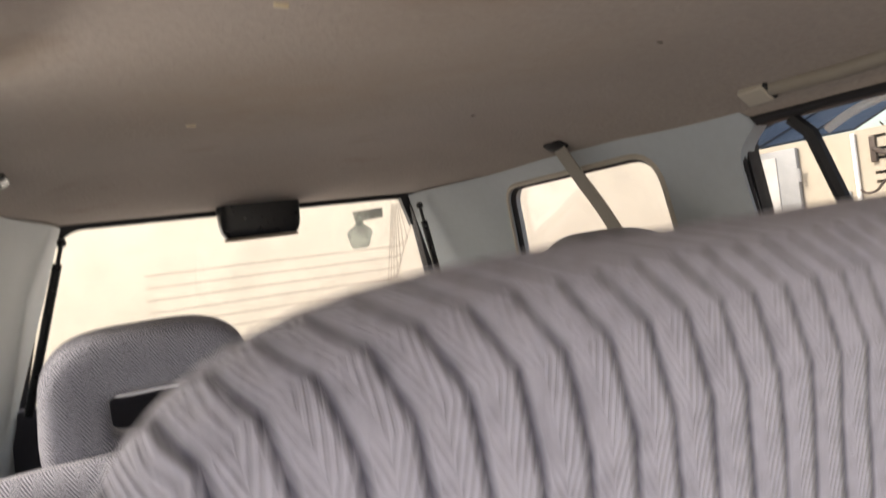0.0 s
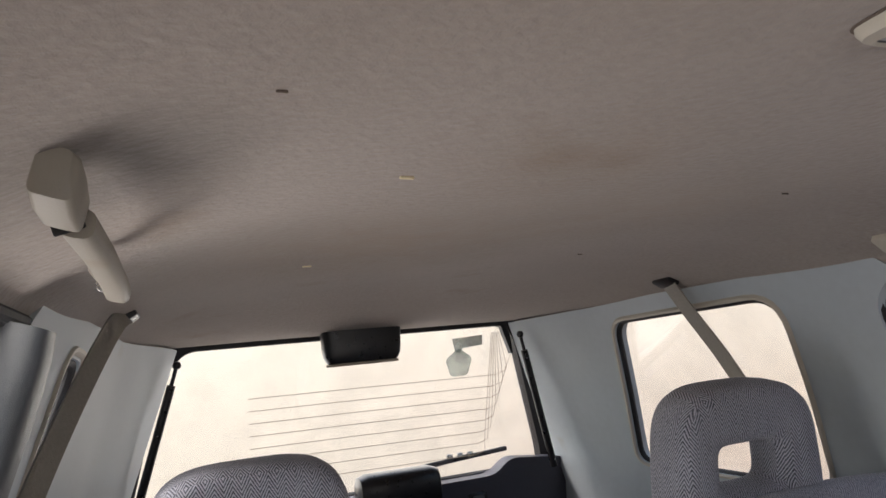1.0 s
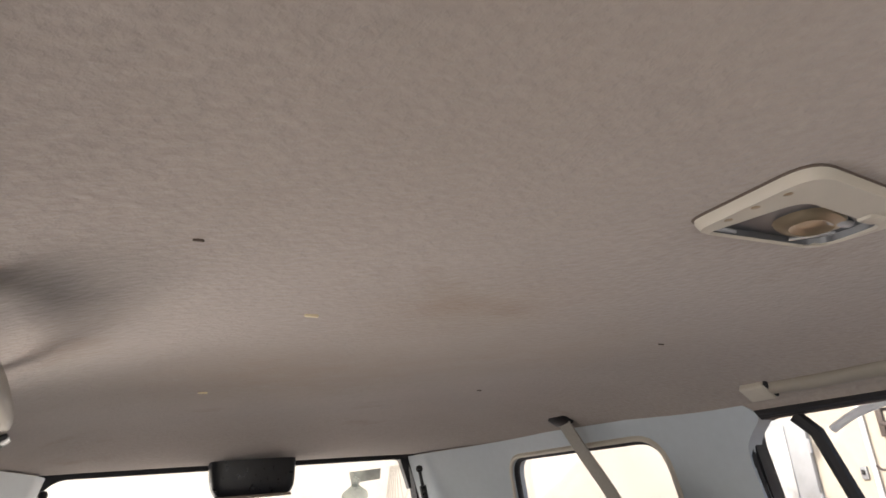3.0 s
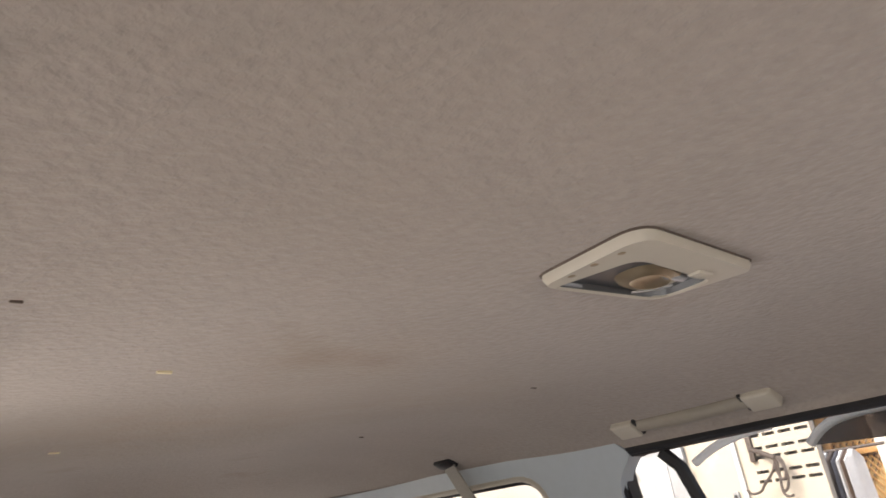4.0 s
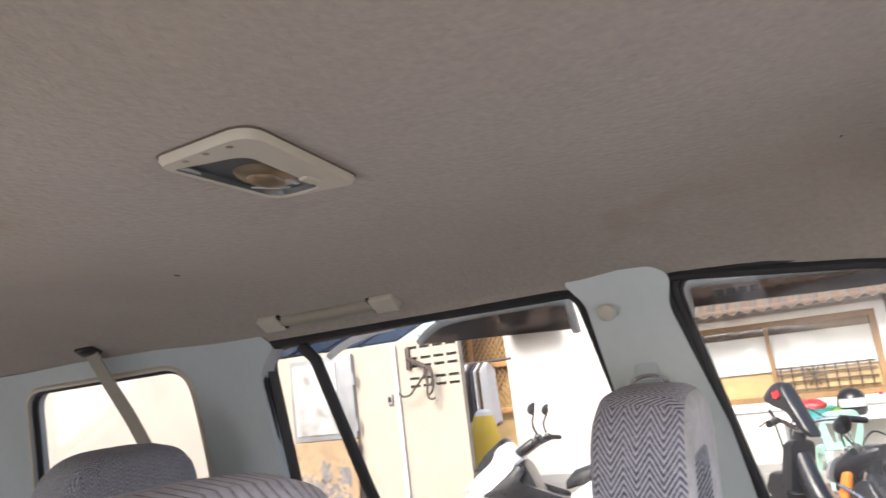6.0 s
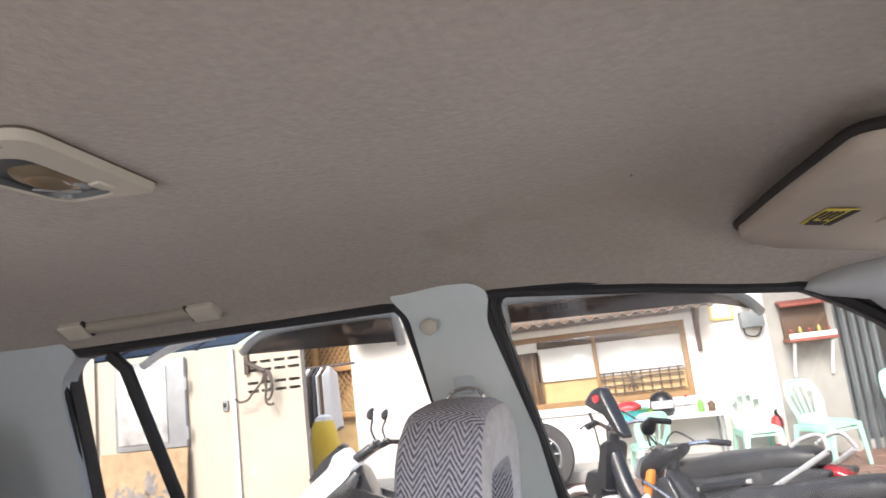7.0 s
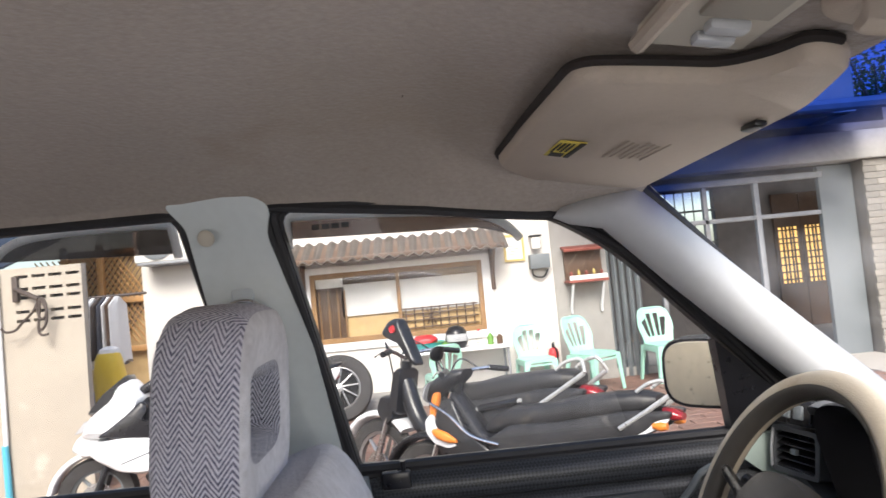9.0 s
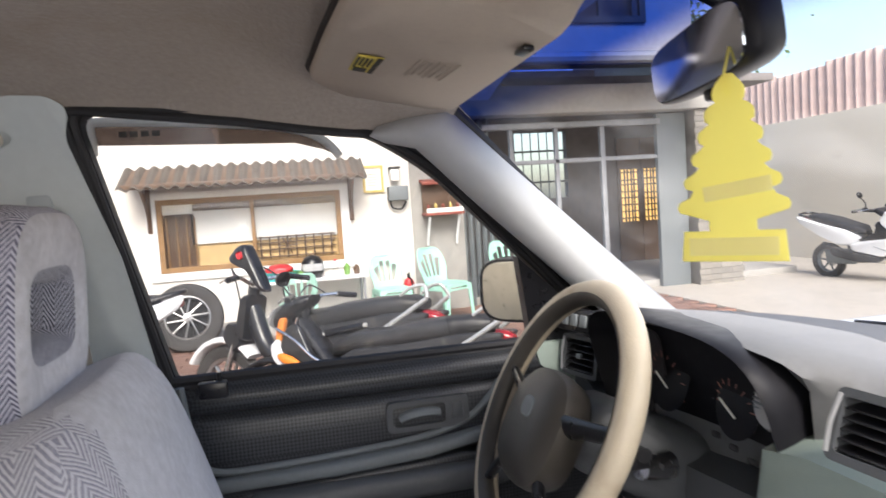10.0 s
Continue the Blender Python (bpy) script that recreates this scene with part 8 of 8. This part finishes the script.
part("window_frame", plate([(3.70, 3.30), (4.90, 3.30), (4.90, 4.45), (3.70, 4.45)], [[(3.78, 3.38), (4.27, 3.38), (4.27, 4.37), (3.78, 4.37)], [(4.33, 3.38), (4.82, 3.38), (4.82, 4.37), (4.33, 4.37)]], lambda y, z, d: (-7.06 - d, y, z), 0.06), M["dark_wood"], upper)
part("window_dark", box((-7.4, 4.3, 3.88), (0.02, 1.3, 1.2)), M["cloth_blue"], upper)

# --- tree beyond the yard
M["bark"] = plain("grey_brown_bark", (0.13, 0.10, 0.075), 0.9, grain=0.3, scale=20, bump=0.8, bump_scale=40)
M["leaf"] = plain("green_leaf", (0.12, 0.19, 0.07), 0.55, grain=0.3, scale=9)
q_ = M["leaf"].node_tree
tl, mx_ = q_.nodes.new("ShaderNodeBsdfTranslucent"), q_.nodes.new("ShaderNodeMixShader")
tl.inputs[0].default_value = (0.20, 0.32, 0.06, 1)
mx_.inputs[0].default_value = 0.5
q_.links.new(q_.nodes["Principled BSDF"].outputs[0], mx_.inputs[1])
q_.links.new(tl.outputs[0], mx_.inputs[2])
q_.links.new(mx_.outputs[0], q_.nodes["Material Output"].inputs["Surface"])


def leafy_tree(x, y, h, crown, seed, label):
    rnd = random.Random(seed)
    t = thing("tree", pose(x, y, 0), label, "tree", "trees beyond the yard")
    limbs = tube([(0, 0, 0), (0.06, 0.03, h * 0.3), (-0.04, 0.08, h * 0.62)], [0.20, 0.15, 0.10], 10)
    tips = []
    for q in range(11):
        a = 2.4 * q + rnd.uniform(-0.3, 0.3)
        z0 = h * rnd.uniform(0.38, 0.6)
        r = crown * rnd.uniform(0.5, 0.95)
        e = Vector((r * math.cos(a), r * math.sin(a), z0 + h * rnd.uniform(0.12, 0.40)))
        m_ = Vector((e.x * 0.4, e.y * 0.4, z0 + (e.z - z0) * 0.55))
        tube([(0, 0.05, z0), m_, e], [0.07, 0.045, 0.015], 6, limbs)
        tips += [e, (e + m_) / 2, m_ + Vector((rnd.uniform(-0.4, 0.4), rnd.uniform(-0.4, 0.4), 0.4))]
    part("trunk", limbs, M["bark"], t)
    vs, fs = [], []
    for tip in tips:
        for q in range(42):
            c = tip + Vector((rnd.gauss(0, 0.42), rnd.gauss(0, 0.42), rnd.gauss(0, 0.34)))
            u = Vector((rnd.gauss(0, 1), rnd.gauss(0, 1), rnd.gauss(0, 0.6))).normalized()
            w = u.orthogonal().normalized()
            k = rnd.uniform(0.05, 0.10)
            n0 = len(vs)
            vs += [c - u * k, c + w * k * 0.45, c + u * k, c - w * k * 0.45]
            fs.append((n0, n0 + 1, n0 + 2, n0 + 3))
    me = bpy.data.meshes.new("crown")
    me.from_pydata(vs, [], fs)
    me.materials.append(M["leaf"])
    cr = new("crown", me)
    cr.parent = t
    return t


leafy_tree(-13.9, 10.75, 6.5, 1.15, 4, "tall leafy green tree beyond the far wall")

# --- far yard wall with corrugated sheets
structure("wall_far", box((-1.0, 8.4, 1.1), (24.0, 0.2, 2.2), 0.01), M["far_wall"], "stained concrete wall at the far end of the yard", "yard wall")
cs = thing("sheet_fence", Matrix(), "faded pink corrugated sheet fence on the far wall", "fence")
for q in range(16):
    x0 = -11.0 + 1.0 * q
    rings = [[(x0 + 1.0 * i / 24, 8.36 + 0.022 * math.cos(2 * math.pi * i / 4), z) for i in range(25)] for z in (2.16, 2.92 + 0.05 * (q % 2))]
    bms = bmesh.new()
    lo_, hi_ = [[bms.verts.new(p) for p in r] for r in rings]
    for i in range(24):
        bms.faces.new((lo_[i], lo_[i + 1], hi_[i + 1], hi_[i]))
    part("sheet", bms, M["pink_sheet"], cs)
structure("yard_slab", box((-2.0, 6.5, 0.0), (20.0, 3.7, 0.05), 0.008), M["concrete"], "pale worn concrete slab at the far end of the yard", "concrete slab")
structure("wall_yard", box((0.4, -7.15, 1.7), (11.5, 0.2, 3.4), 0.01, 2, (0, 0, -33)), M["stucco"], "cream painted yard wall behind the car", "yard wall")
structure("wall_right", box((5.2, 1.6, 0.5), (0.2, 13.6, 1.0), 0.01), M["stucco"], "low cream painted wall on the far side of the car", "yard wall")

# bonnet and wings of the car itself
hood = bmesh.new()
g = [[hood.verts.new((0.78 * u, 1.30 + 0.95 * v, 0.955 - 0.10 * v * v - 0.05 * u ** 4)) for u in [(-1 + i / 8) for i in range(17)]] for v in [j / 8 for j in range(9)]]
for a, b in zip(g, g[1:]):
    for i in range(16):
        hood.faces.new((a[i], a[i + 1], b[i + 1], b[i]))
structure("bonnet", hood, M["paint"], "pale painted bonnet of the car", "bonnet")
structure("front_wing", box((-0.80, 1.75, 0.66), (0.10, 1.1, 0.5), 0.04, 3), M["paint"], "pale painted front wing of the car", "wing")
structure("front_wing", box((0.80, 1.75, 0.66), (0.10, 1.1, 0.5), 0.04, 3), M["paint"], "pale painted front wing of the car", "wing")

# road wheels under the car
for x in (-0.74, 0.74):
    for y in (-1.25, 1.35):
        cw = thing("road_wheel", pose(x, y, 0.33), "black tyre on a silver rim under the car", "car wheel", "road wheels")
        wheel_parts(cw, (0, 0, 0), 0.325, 0.20, 6, 0.62, (-1 if x < 0 else 1, 0, 0), "alloy", True)

# --- paving stones in the part of the yard that shows best
stone = bmesh.new()
one = box((0, 0, 0), (0.292, 0.142, 0.03), 0.006, 1)
stone = merge(stone, one)
st_me = finish(stone, "paving_stone", M["pavers"])
paving = thing("paving", Matrix(), "red-brown rectangular paving stones laid in rows", "paving", kind="structure")
rnd = random.Random(3)
k = 0
for r in range(16):
    for c in range(18):
        x, y = -6.35 + 0.15 * c * 1.0, -0.1 + 0.30 * r + (0.15 if c % 2 else 0)
        if k == 0:
            ob = st_me
        else:
            ob = new("paving_stone", st_me.data)
        ob.parent, ob.matrix_local = paving, pose(x, y, 0.004 + rnd.uniform(0, 0.004), rnd.uniform(-0.4, 0.4), rnd.uniform(-0.4, 0.4), 90 + rnd.uniform(-0.6, 0.6))
        k += 1
rest = bmesh.new()
vs, fs = [], []
for r in range(-26, 34):
    for c in range(-6, 66):
        x, y = -6.35 + 0.15 * c, -0.1 + 0.30 * r + (0.15 if c % 2 else 0)
        if (0 <= r < 16 and 0 <= c < 18) or y > 4.6 or y < -5.0 or (x > -0.9 and x < 0.9 and y > -2.2 and y < 2.4):
            continue
        z = 0.016 + rnd.uniform(0, 0.003)
        n0 = len(vs)
        vs += [(x - 0.07, y - 0.145, z), (x + 0.07, y - 0.145, z), (x + 0.07, y + 0.145, z), (x - 0.07, y + 0.145, z), (x - 0.073, y - 0.148, 0.002), (x + 0.073, y - 0.148, 0.002), (x + 0.073, y + 0.148, 0.002), (x - 0.073, y + 0.148, 0.002)]
        fs += [(n0, n0 + 1, n0 + 2, n0 + 3)] + [(n0 + i, n0 + 4 + i, n0 + 4 + (i + 1) % 4, n0 + (i + 1) % 4) for i in range(4)]
me = bpy.data.meshes.new("paving_rest")
me.from_pydata(vs, [], fs)
me.materials.append(M["pavers"])
rest.free()
ob = new("paving_rest", me)
ob.parent = paving
tagged(ob, kind="stuff")
